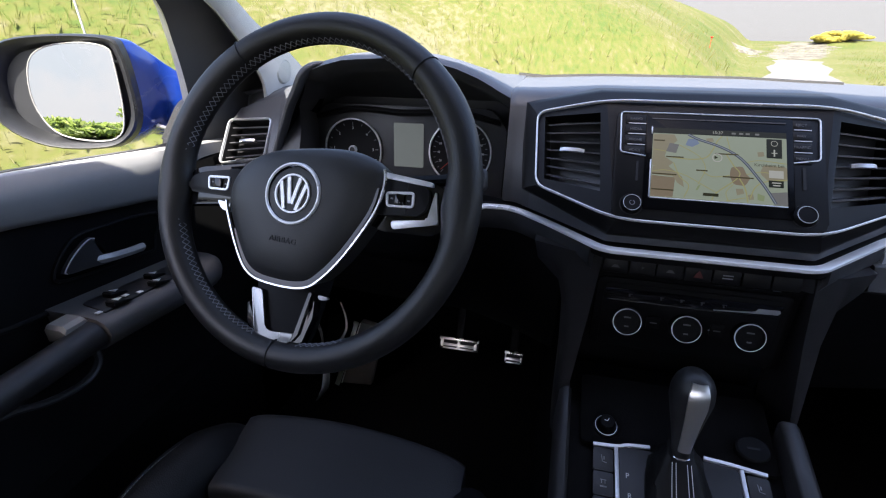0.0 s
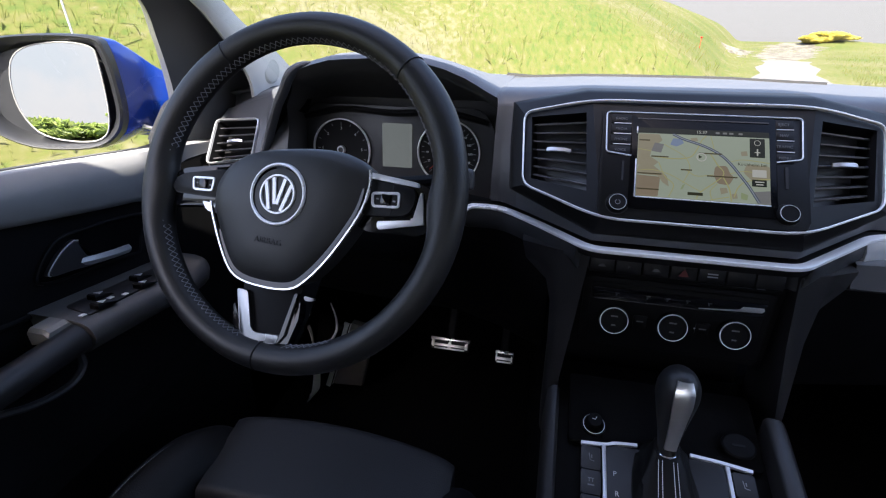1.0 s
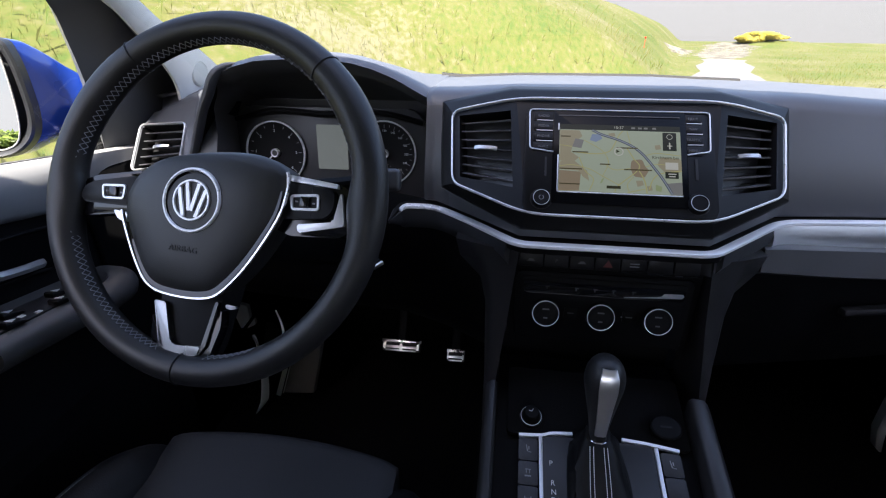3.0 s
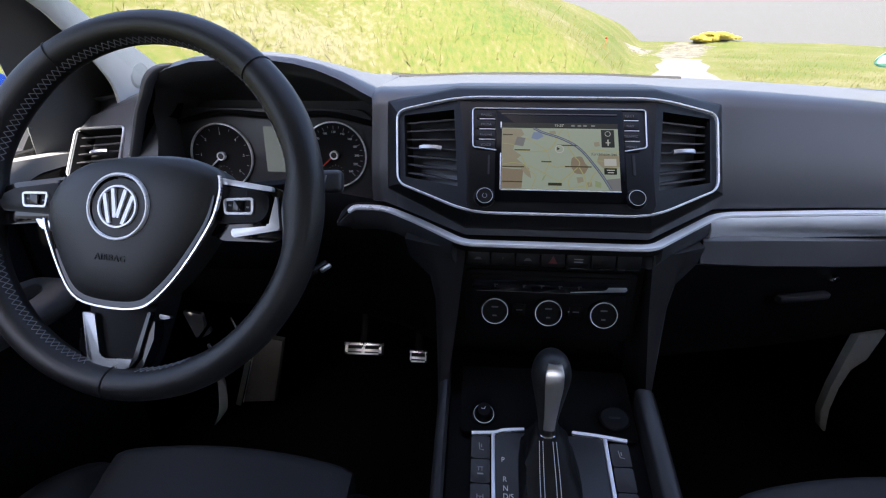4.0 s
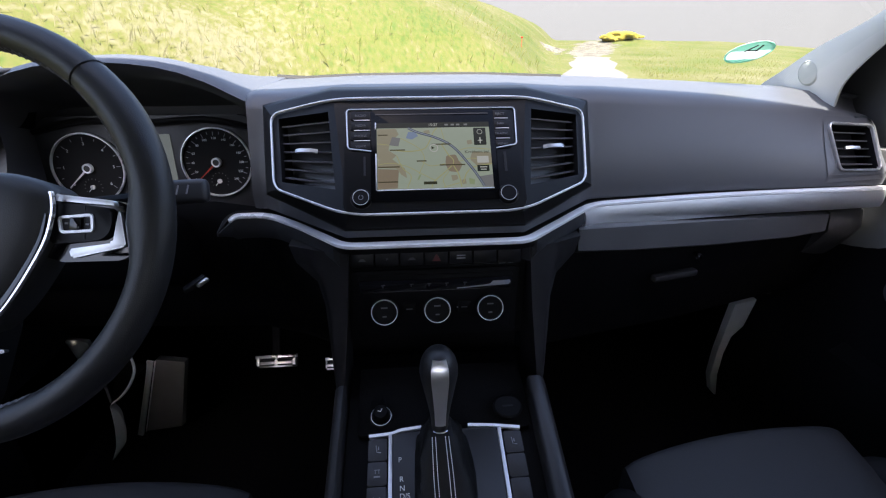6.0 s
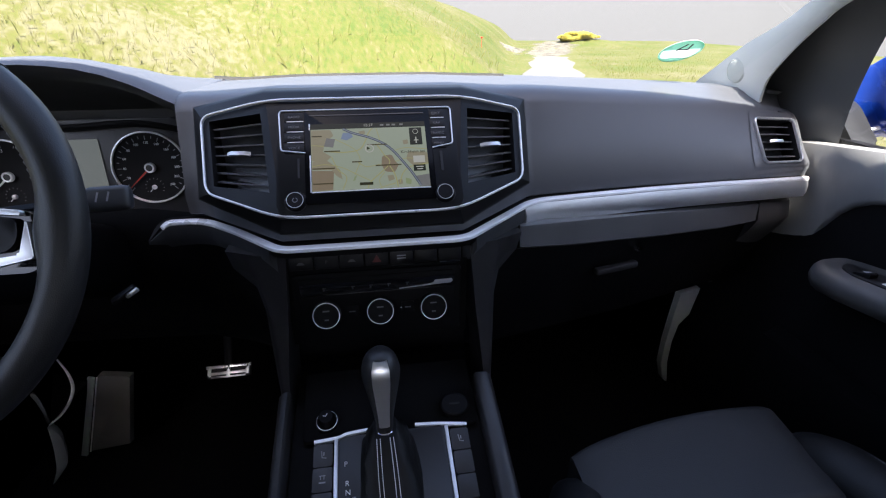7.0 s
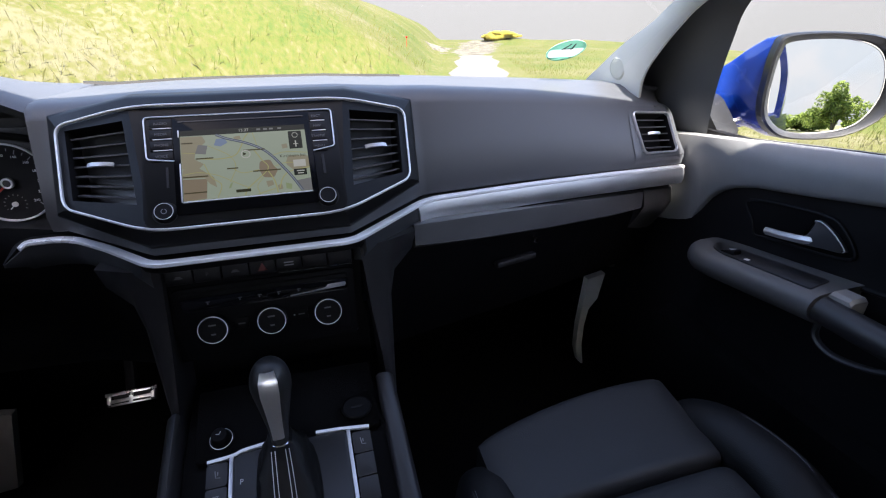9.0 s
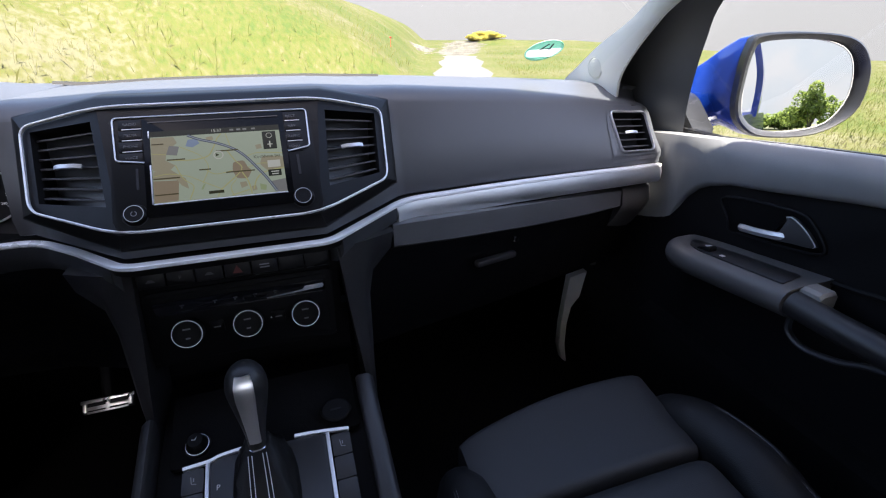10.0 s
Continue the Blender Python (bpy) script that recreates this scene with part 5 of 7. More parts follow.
for i in range(150):
    deg = i * 360 / 150
    if any(abs((deg - g + 180) % 360 - 180) < w for g, w in ((2, 10), (184, 10), (270, 10), (324, 26))):
        continue
    for sgn in (1, -1):
        p = []
        for a_, s2 in ((radians(deg - 1.15), -sgn), (radians(deg + 1.15), sgn)):
            zz = 0.0045 + 0.0042 * s2
            grip = 1 + 0.10 * sum(math.exp(-((deg - g + 180) % 360 - 180) ** 2 / 260) for g in (35, 145))
            rr = RW - 0.0158 * grip * math.sqrt(1 - (zz / 0.0172) ** 2) - 0.0004
            p.append(Vector((rr * math.cos(a_), rr * math.sin(a_), zz)))
        bms.append(sweep(p, ring(0.0005, n=4), up=(0.2, 0.3, 1)))
me_join = bmesh.new()
for b in bms:
    tmp = bpy.data.meshes.new("join")
    b.to_mesh(tmp)
    b.free()
    me_join.from_mesh(tmp)
    bpy.data.meshes.remove(tmp)
tagged(part("stitching", me_join, M_THREAD, rim, "pale crossed stitching inside the rim", WM), kind="stuff")

HM = WM @ T(-0.003, 0.0, 0.016)      # the hub stands proud of the rim
HUB = HM
hub_line = [(0.0231, 0.0489), (0.0549, 0.0494), (0.0793, 0.0438), (0.0905, 0.0365), (0.0943, 0.0263), (0.0945, 0.0124), (0.0885, -0.0131), (0.0664, -0.056), (0.0445, -0.0855), (0.0266, -0.0984), (-0.0068, -0.1018), (-0.0388, -0.0972), (-0.0595, -0.0765), (-0.083, -0.0345), (-0.0868, -0.0180), (-0.0855, -0.002), (-0.0738, 0.0180), (-0.0502, 0.0341), (-0.0174, 0.0431)]
outline = smooth_line([(x, y, 0) for x, y in hub_line], 4, True)
hub_c = Vector((0.003, -0.015, 0))
secs = []
for f_, z in ((0.97, -0.045), (1.0, -0.020), (1.0, -0.014), (0.975, -0.008), (0.92, -0.003), (0.8, 0.001), (0.55, 0.004), (0.25, 0.005), (0.03, 0.005)):
    secs.append([hub_c + (p - hub_c) * f_ + Vector((0, 0, z)) for p in outline])
part("airbag_pad", loft(secs), M_AIRBAG, wheel, "grained black airbag pad", HUB)
k0 = next(i for i, p in enumerate(outline) if p.y < 0.036 and p.x > 0.08)
k1 = next(i for i in range(len(outline) - 1, 0, -1) if outline[i].y < -0.022 and outline[i].x < -0.07)
part("chrome_edge", sweep([p * 1.012 + Vector((0, 0, -0.006)) for p in outline[k0:k1 + 1]], [(-0.0012, -0.002), (0.0012, -0.002), (0.0009, 0.0012), (-0.0009, 0.0012)], up=(0, 0, 1)), M_EDGE, wheel, "chrome edge round the lower hub", HUB)
em = HM @ T(0.0022, -0.0055, 0.0045)
badge = part("badge_ring", lathe([(0.0328, -0.002), (0.0322, 0.0022), (0.0312, 0.0030), (0.0302, 0.0030), (0.0290, 0.0016)], 48, False), M_STRIP, wheel, "round chrome badge ring", em)
part("badge_slope", lathe([(0.0291, 0.0016), (0.0270, -0.0012), (0.0232, -0.0030)], 48, False), M_GLOSS, badge, "", em)
part("badge_well", lathe([(0.0234, -0.0006), (0.0, -0.0006)], 40), M_BLACK, badge, "", em)
part("badge_rim", lathe([(0.0206, -0.0004), (0.0203, 0.0026), (0.0186, 0.0026), (0.0183, -0.0004)], 40, False), M_STRIP, badge, "", em)
for i, (x0, x1) in enumerate(((-0.0150, -0.0070), (-0.0068, -0.0012), (0.0068, 0.0012), (0.0150, 0.0070))):
    part("badge_bar", sweep([(x0, 0.0110 if abs(x0) > 0.01 else 0.0165, 0.0005), (x1, -0.0165 if abs(x0) > 0.01 else -0.0105, 0.0005)], [(-0.0021, -0.001), (0.0021, -0.001), (0.0018, 0.0018), (-0.0018, 0.0018)], up=(0, 0, 1)), M_STRIP, badge, "plain slanted silver bar", em)
lip_line = [hub_c + (p - hub_c) * 0.955 + Vector((0, 0, -0.0052)) for p in outline[k0 + 6:k1 - 3]]
part("hub_lip", sweep(lip_line, [(-0.0042, -0.003), (0.0042, -0.004), (0.0040, 0.0006), (-0.0036, 0.0016)], up=(0, 0, 1), scale=lambda q: 0.25 + 0.75 * math.sin(math.pi * q) ** 0.7), M_GLOSS, wheel, "gloss black lip along the lower hub", HUB)
letters("print", "AIRBAG", 0.0086, HM @ T(0.0, -0.0545, 0.0040), M_RUBBER, wheel, 0.0010, gap=1.12)


def flat(points, r, z0, z1, bevel=0.0015):
    return prism(rounded([(x, y, 0) for x, y in points], r, 4), z0, z1, bevel)


# each side's spoke: gloss black web, switch pod with a rocker, metal blades
SPOKES = (
    ([(0.070, 0.034), (0.142, 0.031), (0.160, 0.024), (0.163, -0.014), (0.150, -0.022), (0.098, -0.026), (0.070, -0.018)],
     [(0.0890, -0.0106), (0.0910, 0.0262), (0.118, 0.0252), (0.1413, 0.0234), (0.1435, 0.010), (0.1412, 0.0012), (0.1345, -0.005)],
     [(0.098, 0.013), (0.1262, 0.0167), (0.128, 0.0029), (0.1007, 0.0002)], ((0.1191, 0.0245), (0.1207, -0.005)),
     [(0.0915, 0.0335), (0.1432, 0.0300), (0.1448, 0.0257), (0.0915, 0.0275)],
     [(0.1065, -0.0140), (0.1440, -0.0070), (0.1475, 0.0215), (0.1490, 0.0205), (0.1560, -0.0095), (0.1092, -0.0222)]),
    ([(-0.164, -0.040), (-0.169, -0.0295), (-0.1556, 0.0002), (-0.1393, 0.008), (-0.0782, 0.0200), (-0.0780, -0.0251)],
     [(-0.1471, -0.0222), (-0.1494, -0.0074), (-0.1335, 0.0017), (-0.0800, 0.0130), (-0.0805, -0.0202)],
     [(-0.1215, -0.0020), (-0.0935, 0.0006), (-0.0940, -0.0132), (-0.1185, -0.0150)], None, None,
     # left blade is only a bright patch in the shape of its highlight
     [(-0.1070, -0.0262), (-0.0888, -0.0275), (-0.0888, -0.0374), (-0.0990, -0.0355)]))
for web, pod, rock, joint, blade, low_blade in SPOKES:
    part("spoke", flat(web, 0.005, -0.038, -0.018, 0.003), M_GLOSS, wheel, "gloss black spoke", HM)
    p_ = part("switch_pod", flat(pod, 0.005, -0.022, -0.012, 0.0025), M_FASCIA, wheel, "dark switch pod", HM)
    if joint:
        (ax, ay), (bx, by) = joint
        part("pod_joint", sweep([(ax, ay, -0.0119), (bx, by, -0.0119)], ring(0.0006, 0.0004, 6), up=(0, 0, 1)), M_RUBBER, p_, "", HM)
    fr_ = rounded([Vector((x, y, -0.0112)) for x, y in rock], 0.003, 4)
    part("rocker_rim", sweep(fr_, [(-0.0017, -0.002), (0.0017, -0.002), (0.0011, 0.0008), (-0.0011, 0.0008)], closed=True, up=(0, 0, 1)), M_SATIN, p_, "bright rocker rim", HM)
    cx_, cy_ = sum(x for x, y in rock) / 4, sum(y for x, y in rock) / 4
    part("rocker", box(0.010, 0.011, 0.004, 0.0012, at=(cx_, cy_, -0.0112)), M_GLOSS, p_, "gloss black rocker", HM)
    for dx in (-0.009, 0.009):
        part("mark", box(0.0028, 0.0016, 0.0004, at=(cx_ + dx, cy_, -0.0118)), M_DIM, p_, "", HM)
    if blade:
        part("upper_blade", flat(blade, 0.0015, -0.019, -0.0125, 0.0012), M_SATIN, wheel, "bright metal blade above the switches", HM)
    part("lower_blade", flat(low_blade, 0.002, -0.021, -0.0135, 0.0015), M_HANDLE, wheel, "bright metal blade below the switches", HM)
FM = WM @ Matrix(((1, 0, 0, 0), (0, 1, 0, 0), (0, -0.12, 1, -0.0186), (0, 0, 0, 1)))      # the fork leans under the hub
part("lower_spoke", flat([(-0.046, -0.085), (0.034, -0.080), (0.0250, -0.150), (0.0185, -0.168), (-0.018, -0.171), (-0.030, -0.165)], 0.006, -0.024, 0.0070, 0.003), M_DIALFACE, wheel, "black lower spoke", FM)
part("lower_blade", flat([(-0.0440, -0.113), (-0.0305, -0.113), (-0.0165, -0.1518), (-0.0088, -0.1540), (0.0191, -0.1508), (0.0161, -0.1603), (-0.0170, -0.1665), (-0.0280, -0.1608)], 0.0015, 0.003, 0.0128, 0.0015), M_FORK, wheel, "satin metal fork of the lower spoke", FM)
part("fork_arm", flat([(0.0191, -0.1500), (0.0265, -0.104), (0.0300, -0.104), (0.0240, -0.150), (0.0175, -0.1600), (0.0161, -0.1595)], 0.001, 0.003, 0.0120, 0.0012), M_GLOSS, wheel, "gloss dark arm of the fork", FM)

part("fork_collar", flat([(-0.0475, -0.128), (-0.0440, -0.150), (-0.0340, -0.1660), (-0.0190, -0.1725), (0.0180, -0.1705), (0.0280, -0.1600), (0.0350, -0.130), (0.0330, -0.112), (0.0300, -0.112), (0.0240, -0.150), (0.0100, -0.1560), (-0.0300, -0.1560)], 0.003, -0.004, 0.0085, 0.002), M_GLOSS, wheel, "gloss black collar round the foot of the fork", FM)
part("fork_tab", flat([(0.0340, -0.1055), (0.0465, -0.1060), (0.0470, -0.1080), (0.0400, -0.1100), (0.0350, -0.1095)], 0.001, 0.002, 0.0060, 0.0010), M_BRACKET, wheel, "small satin tab beside the fork", FM)

column = thing("steering_column", (-0.43, 0.56, 1.2), "black steering column shroud with stalks", "steering column")
secs = []
for d_, s_ in ((0.045, 0.85), (0.06, 1.0), (0.16, 1.05), (0.34, 1.1)):
    secs.append([WM @ Vector((x * s_, y * s_, -d_)) for x, y in [(0.052 * math.copysign(abs(math.cos(t)) ** 0.6, math.cos(t)), -0.012 + 0.05 * math.copysign(abs(math.sin(t)) ** 0.6, math.sin(t))) for t in [2 * math.pi * k / 24 for k in range(24)]]])
part("shroud", loft(secs), M_BLACK, column, "black column shroud")
for side, tip in ((1, (-0.254, 0.487, 1.322)), (-1, (-0.545, 0.487, 1.300))):
    x0 = -0.39 if side > 0 else -0.46
    st = part("stalk", sweep([(x0, 0.465, 1.315), ((x0 + tip[0]) / 2, 0.478, 1.318), (tip[0] - side * 0.035, 0.484, 1.321)], ring(0.009, 0.007, 10), up=(0, 0, 1)), M_BLACK, column, "black column stalk")
    em_ = T(tip[0] - side * 0.016, tip[1], tip[2]) @ pose(0, 0, 0, -20, 0, side * 8)
    part("stalk_end", moved(box(0.042, 0.018, 0.026, 0.006, seg=3), em_), M_LIP, st, "grey stalk end")
    for dx in (-0.008, 0.002):
        part("stalk_mark", moved(box(0.0016, 0.0006, 0.010), em_ @ T(dx, -0.0091, 0.002) @ pose(0, 0, 0, 0, 18, 0)), M_DIM, st)
part("ignition_key", merge(moved(box(0.03, 0.012, 0.008, 0.003), T(-0.302, 0.512, 1.194) @ pose(0, 0, 0, 0, -25, 30)), ), M_FASCIA, column, "folded key in the lock")
part("key_tip", moved(box(0.016, 0.006, 0.006, 0.002), T(-0.289, 0.506, 1.199) @ pose(0, 0, 0, 0, -25, 30)), M_STEEL, column, "bright key edge")

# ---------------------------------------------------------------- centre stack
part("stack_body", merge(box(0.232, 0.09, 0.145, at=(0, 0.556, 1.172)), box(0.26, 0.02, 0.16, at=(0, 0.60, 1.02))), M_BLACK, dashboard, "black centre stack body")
switches = thing("switch_row", (0, 0.508, 1.21), "row of black dashboard switches with a red hazard key", "switches")
for i in range(7):
    x = -0.0915 + i * 0.0305
    sw = part("switch", moved(box(0.0292, 0.012, 0.019, 0.0015), T(x, 0.5065, 1.2235) @ pose(0, 0, 0, -12)), M_FASCIA, switches)
    sm = axes((x, 0.4990, 1.2245), (1, 0, 0), (0, 0.2, 0.98))
    if i == 3:
        part("hazard_mark", prism([(-0.0055, -0.004, 0), (0.0055, -0.004, 0), (0, 0.0055, 0)], 0.0, 0.0004), material("hazard_red", (0.085, 0.006, 0.006), 0.5), sw, "red warning triangle", sm)
    elif i == 1:
        letters("print", "P", 0.006, sm, M_FAINT, sw, 0.0001)
    elif i == 4:
        for v in (0.0022, -0.0012):
            part("mark", prism([(-0.0055, -0.0007, 0), (0.0055, -0.0007, 0), (0.0055, 0.0007, 0), (-0.0055, 0.0007, 0)], 0.0, 0.0003), M_DIM, sw, "", sm @ T(0, v, 0))
    elif i in (0, 2):
        part("mark", prism([(-0.005, -0.0016, 0), (0.005, -0.0016, 0), (0.002, 0.0016, 0), (-0.002, 0.0016, 0)], 0.0, 0.0003), M_FAINT, sw, "", sm)
    if i > 3:
        part("switch_edge", moved(box(0.0270, 0.0008, 0.0008), T(x, 0.4985, 1.2145)), M_FORK, sw, "thin bright lower edge")
climate = thing("climate_panel", (0, 0.505, 1.11), "black climate control panel with three ringed dials", "climate control")
AM = axes((0, 0.506, 1.1555), (1, 0, 0), (0, 0.06, 1))
part("panel_frame", prism(rounded([(-0.106, -0.049, 0), (0.106, -0.049, 0), (0.108, 0.049, 0), (-0.108, 0.049, 0)], 0.008), -0.006, 0.002, 0.0025), M_BLACK, climate, "dark frame of the panel", AM)
part("fascia", prism(rounded([(-0.098, -0.043, 0), (0.098, -0.043, 0), (0.099, 0.043, 0), (-0.099, 0.043, 0)], 0.006), 0.0021, 0.004, 0.001), M_BLACK, climate, "", AM)
part("display_bar", prism(rounded([(-0.097, 0.022, 0), (0.097, 0.022, 0), (0.098, 0.037, 0), (-0.098, 0.037, 0)], 0.003), 0.004, 0.006, 0.0006), M_GLOSS, climate, "gloss black key strip", AM)
part("bar_edge", prism([(-0.094, 0.0205, 0), (0.094, 0.0205, 0), (0.094, 0.0216, 0), (-0.094, 0.0216, 0)], 0.0042, 0.0060, 0.0004), M_GLOSS, climate, "gloss lower edge", AM)
# Bright plate in the shape of the window's reflection on the gloss strip.
part("bar_gleam", prism([(0.026, 0.0226, 0), (0.070, 0.0252, 0), (0.0935, 0.0262, 0), (0.0958, 0.0290, 0), (0.0945, 0.0322, 0), (0.0725, 0.0315, 0), (0.0700, 0.0278, 0), (0.0660, 0.0268, 0), (0.026, 0.0235, 0)], 0.0060, 0.0068, 0.0002), M_HANDLE, climate, "bright plate standing in for the gleam on the key strip", AM)
for u_ in (-0.068, -0.032, -0.0093, 0.0131, 0.0369):
    part("mark", merge(box(0.0046, 0.0012, 0.0004, at=(0, 0.0012, 0)), box(0.0016, 0.0032, 0.0004, at=(-0.0006, -0.0008, 0))), M_FAINT, climate, "", AM @ T(u_, 0.0296, 0.0062))
for x in (-0.0680, 0.0, 0.0690):
    dm = AM @ T(x, -0.0057, 0.004) @ pose(0, 0, 0, -13)
    d = part("rotary_dial", lathe([(0.0180, -0.005), (0.0176, 0.007), (0.0168, 0.0115), (0.0156, 0.0122), (0.0148, 0.0105), (0.0, 0.0105)], 40), M_BLACK, climate, "black rotary dial", dm)
    part("dial_ring", lathe([(0.0170, 0.0108), (0.0169, 0.0122), (0.0166, 0.0127), (0.0160, 0.0124), (0.0158, 0.0112)], 44, False), M_STRIP, d, "bright dial ring", dm)
    for y, w in ((0.0055, 0.0042), (-0.0060, 0.0026)):
        part("mark", prism([(-w, -0.0009, 0), (w, -0.0009, 0), (w, 0.0009, 0), (-w, 0.0009, 0)], 0.0, 0.0003), M_FAINT, d, "", dm @ T(0, y, 0.0106))
for x in (-0.036, 0.036):
    part("key", prism(rounded([(-0.008, -0.008, 0), (0.008, -0.008, 0), (0.008, 0.008, 0), (-0.008, 0.008, 0)], 0.002), 0.004, 0.006, 0.0006), M_BLACK, climate, "", AM @ T(x, -0.005, 0))
    part("mark", prism([(-0.004, -0.0008, 0), (0.004, -0.0008, 0), (0.004, 0.0008, 0), (-0.004, 0.0008, 0)], 0.0, 0.0003), M_FAINT, climate, "", AM @ T(x, -0.005, 0.006))
part("key_lamp", lathe([(0.0011, 0.0), (0.0009, 0.0006), (0.0, 0.0006)], 10), M_DIM, climate, "small pale key lamp", AM @ T(0.0270, -0.005, 0.006))

# ---------------------------------------------------------------- centre console
KM = axes((0.004, 0.418, 1.0125), (1, 0, 0), (0, 0.944, 0.330))
console = thing("centre_console", (0, 0.2, 0.9), "dark centre console with satin metal strips and key columns", "console")
part("body", loft([[(-0.128, y, 0.6), (-0.122, y, z), (0.122, y, z), (0.128, y, 0.6)] for y, z in ((0.56, 1.030), (0.44, 1.010), (0.418, 1.002), (0.1, 0.889), (-0.25, 0.80))]), M_BLACK, console, "black console body")
part("tray", prism(rounded([(-0.112, 0.004, 0), (0.112, 0.004, 0), (0.112, 0.10, 0), (-0.112, 0.10, 0)], 0.006), -0.006, 0.001, 0.002), M_DEEP, console, "dark tray under the stack", KM)
for side in (1, -1):
    rail = [[(0.130, y, z - 0.05), (0.128, y, z - 0.003), (0.132, y, z + 0.001), (0.146, y, z), (0.152, y, z - 0.006), (0.155, y, z - 0.06)] for y, z in ((0.482, 1.049), (0.47, 1.047), (0.40, 1.024), (0.30, 0.990), (0.10, 0.92), (-0.25, 0.80))]
    if side < 0:
        rail = [[(p[0] - (0.009 if p[0] > 0.14 else 0.0), p[1], p[2]) for p in sec] for sec in rail]
    part("side_rail", moved(flip(loft(rail), side), T(-0.008 if side > 0 else 0.005, -0.010, 0.004)), M_GREY, console, "dark grey side rail of the console", sharp=50)
part("gate_plate", prism(rounded([(-0.0668, -0.30, 0), (0.0668, -0.30, 0), (0.0668, 0.0045, 0), (-0.0668, 0.0045, 0)], 0.006), -0.004, 0.003, 0.001), M_GREY, console, "satin black gate plate", KM)
for side in (1, -1):
    part("metal_strip", flip(merge(box(0.0046, 0.31, 0.005, 0.0008, at=(0.0695, -0.152, 0.0025)), sweep(smooth_line([(0.030, 0.0095, 0.002), (0.056, 0.0070, 0.002), (0.068, 0.0034, 0.002), (0.0965, 0.0012, 0.002)] if side < 0 else [(0.030, 0.0088, 0.002), (0.050, 0.0074, 0.002), (0.068, 0.0056, 0.002), (0.0965, 0.0018, 0.002)], 4), [(-0.0022, -0.002), (0.0022, -0.002), (0.0018, 0.003), (-0.0018, 0.003)], up=(0, 0, 1))), side), M_SATIN, console, "bright satin metal strip", KM)
    for i in range(8):
        v0 = -0.0025 - i * 0.0285
        kk = part("console_key", flip(prism(rounded([(0.0735, v0 - 0.0272, 0), (0.0965, v0 - 0.0272, 0), (0.0965, v0, 0), (0.0735, v0, 0)], 0.002), 0.0, 0.0042, 0.001), side), M_GREY, console, "", KM)
        km_ = T(side * 0.0850, v0 - 0.0135, 0.0044)
        if i == 0:
            icon = [sweep([(-0.002, 0.005, 0), (-0.001, -0.003, 0), (0.004, -0.004, 0)], ring(0.0006, n=6), up=(0, 0, 1)), box(0.0012, 0.004, 0.0004, at=(0.001, 0.0015, 0))]
        elif i == 1:
            icon = [box(0.007, 0.0008, 0.0004, at=(0, 0.0042, 0)), box(0.0008, 0.004, 0.0004, at=(-0.002, 0.002, 0)), box(0.0008, 0.004, 0.0004, at=(0.002, 0.002, 0)), box(0.0075, 0.0016, 0.0004, at=(0, -0.0035, 0))]
        else:
            icon = [box(0.007, 0.0008, 0.0004), box(0.0012, 0.0045, 0.0004, at=(-0.0035, 0, 0)), box(0.0012, 0.0045, 0.0004, at=(0.0035, 0, 0)), box(0.0012, 0.004, 0.0004, at=(0, -0.002, 0))]
        if i == 0 or side < 0:
            part("mark", moved(merge(*icon), km_), M_DIM, kk, "", KM)
        else:
            for b_ in icon:
                b_.free()
for w, u_, v in (("P", -0.0577, -0.030), ("R", -0.056, -0.0525), ("N", -0.0552, -0.0626), ("D/S", -0.0522, -0.0714)):
    letters("print", w, 0.0085, KM @ T(u_, v, 0.0034), M_WHITE, console, 0.0001)
rk = KM @ T(-0.0815, 0.027, 0.001) @ Matrix.Scale(0.9, 4)
knob = part("rotary_switch", lathe([(0.0165, 0.0), (0.016, 0.004), (0.0135, 0.006), (0.0118, 0.012), (0.0105, 0.0170), (0.0090, 0.0185), (0.0, 0.0187)], 32), M_BLACK, console, "round rotary switch", rk)
part("switch_ring", lathe([(0.0150, 0.0040), (0.0148, 0.0056), (0.0141, 0.0060), (0.0138, 0.0048)], 32, False), M_SATIN, knob, "bright ring", rk)
part("mark", moved(sweep([(-0.004, 0.001, 0), (0.000, 0.000, 0), (0.002, 0.004, 0)], ring(0.0005, n=6), up=(0, 0, 1)), T(0, 0, 0.0190)), M_WHITE, knob, "", rk)
ck = KM @ T(0.0845, 0.028, 0.001)
cap = part("socket_cap", lathe([(0.0165, 0.0), (0.016, 0.004), (0.0180, 0.006), (0.0175, 0.009), (0.0155, 0.0105), (0.0, 0.0105)], 32), M_BLACK, console, "black power socket cap", ck @ Matrix.Diagonal((1.1, 0.9, 1, 1)))
part("mark", prism([(-0.007, -0.0012, 0), (0.007, -0.0012, 0), (0.007, 0.0012, 0), (-0.007, 0.0012, 0)], 0.0106, 0.0109), M_FASCIA, cap, "", ck)

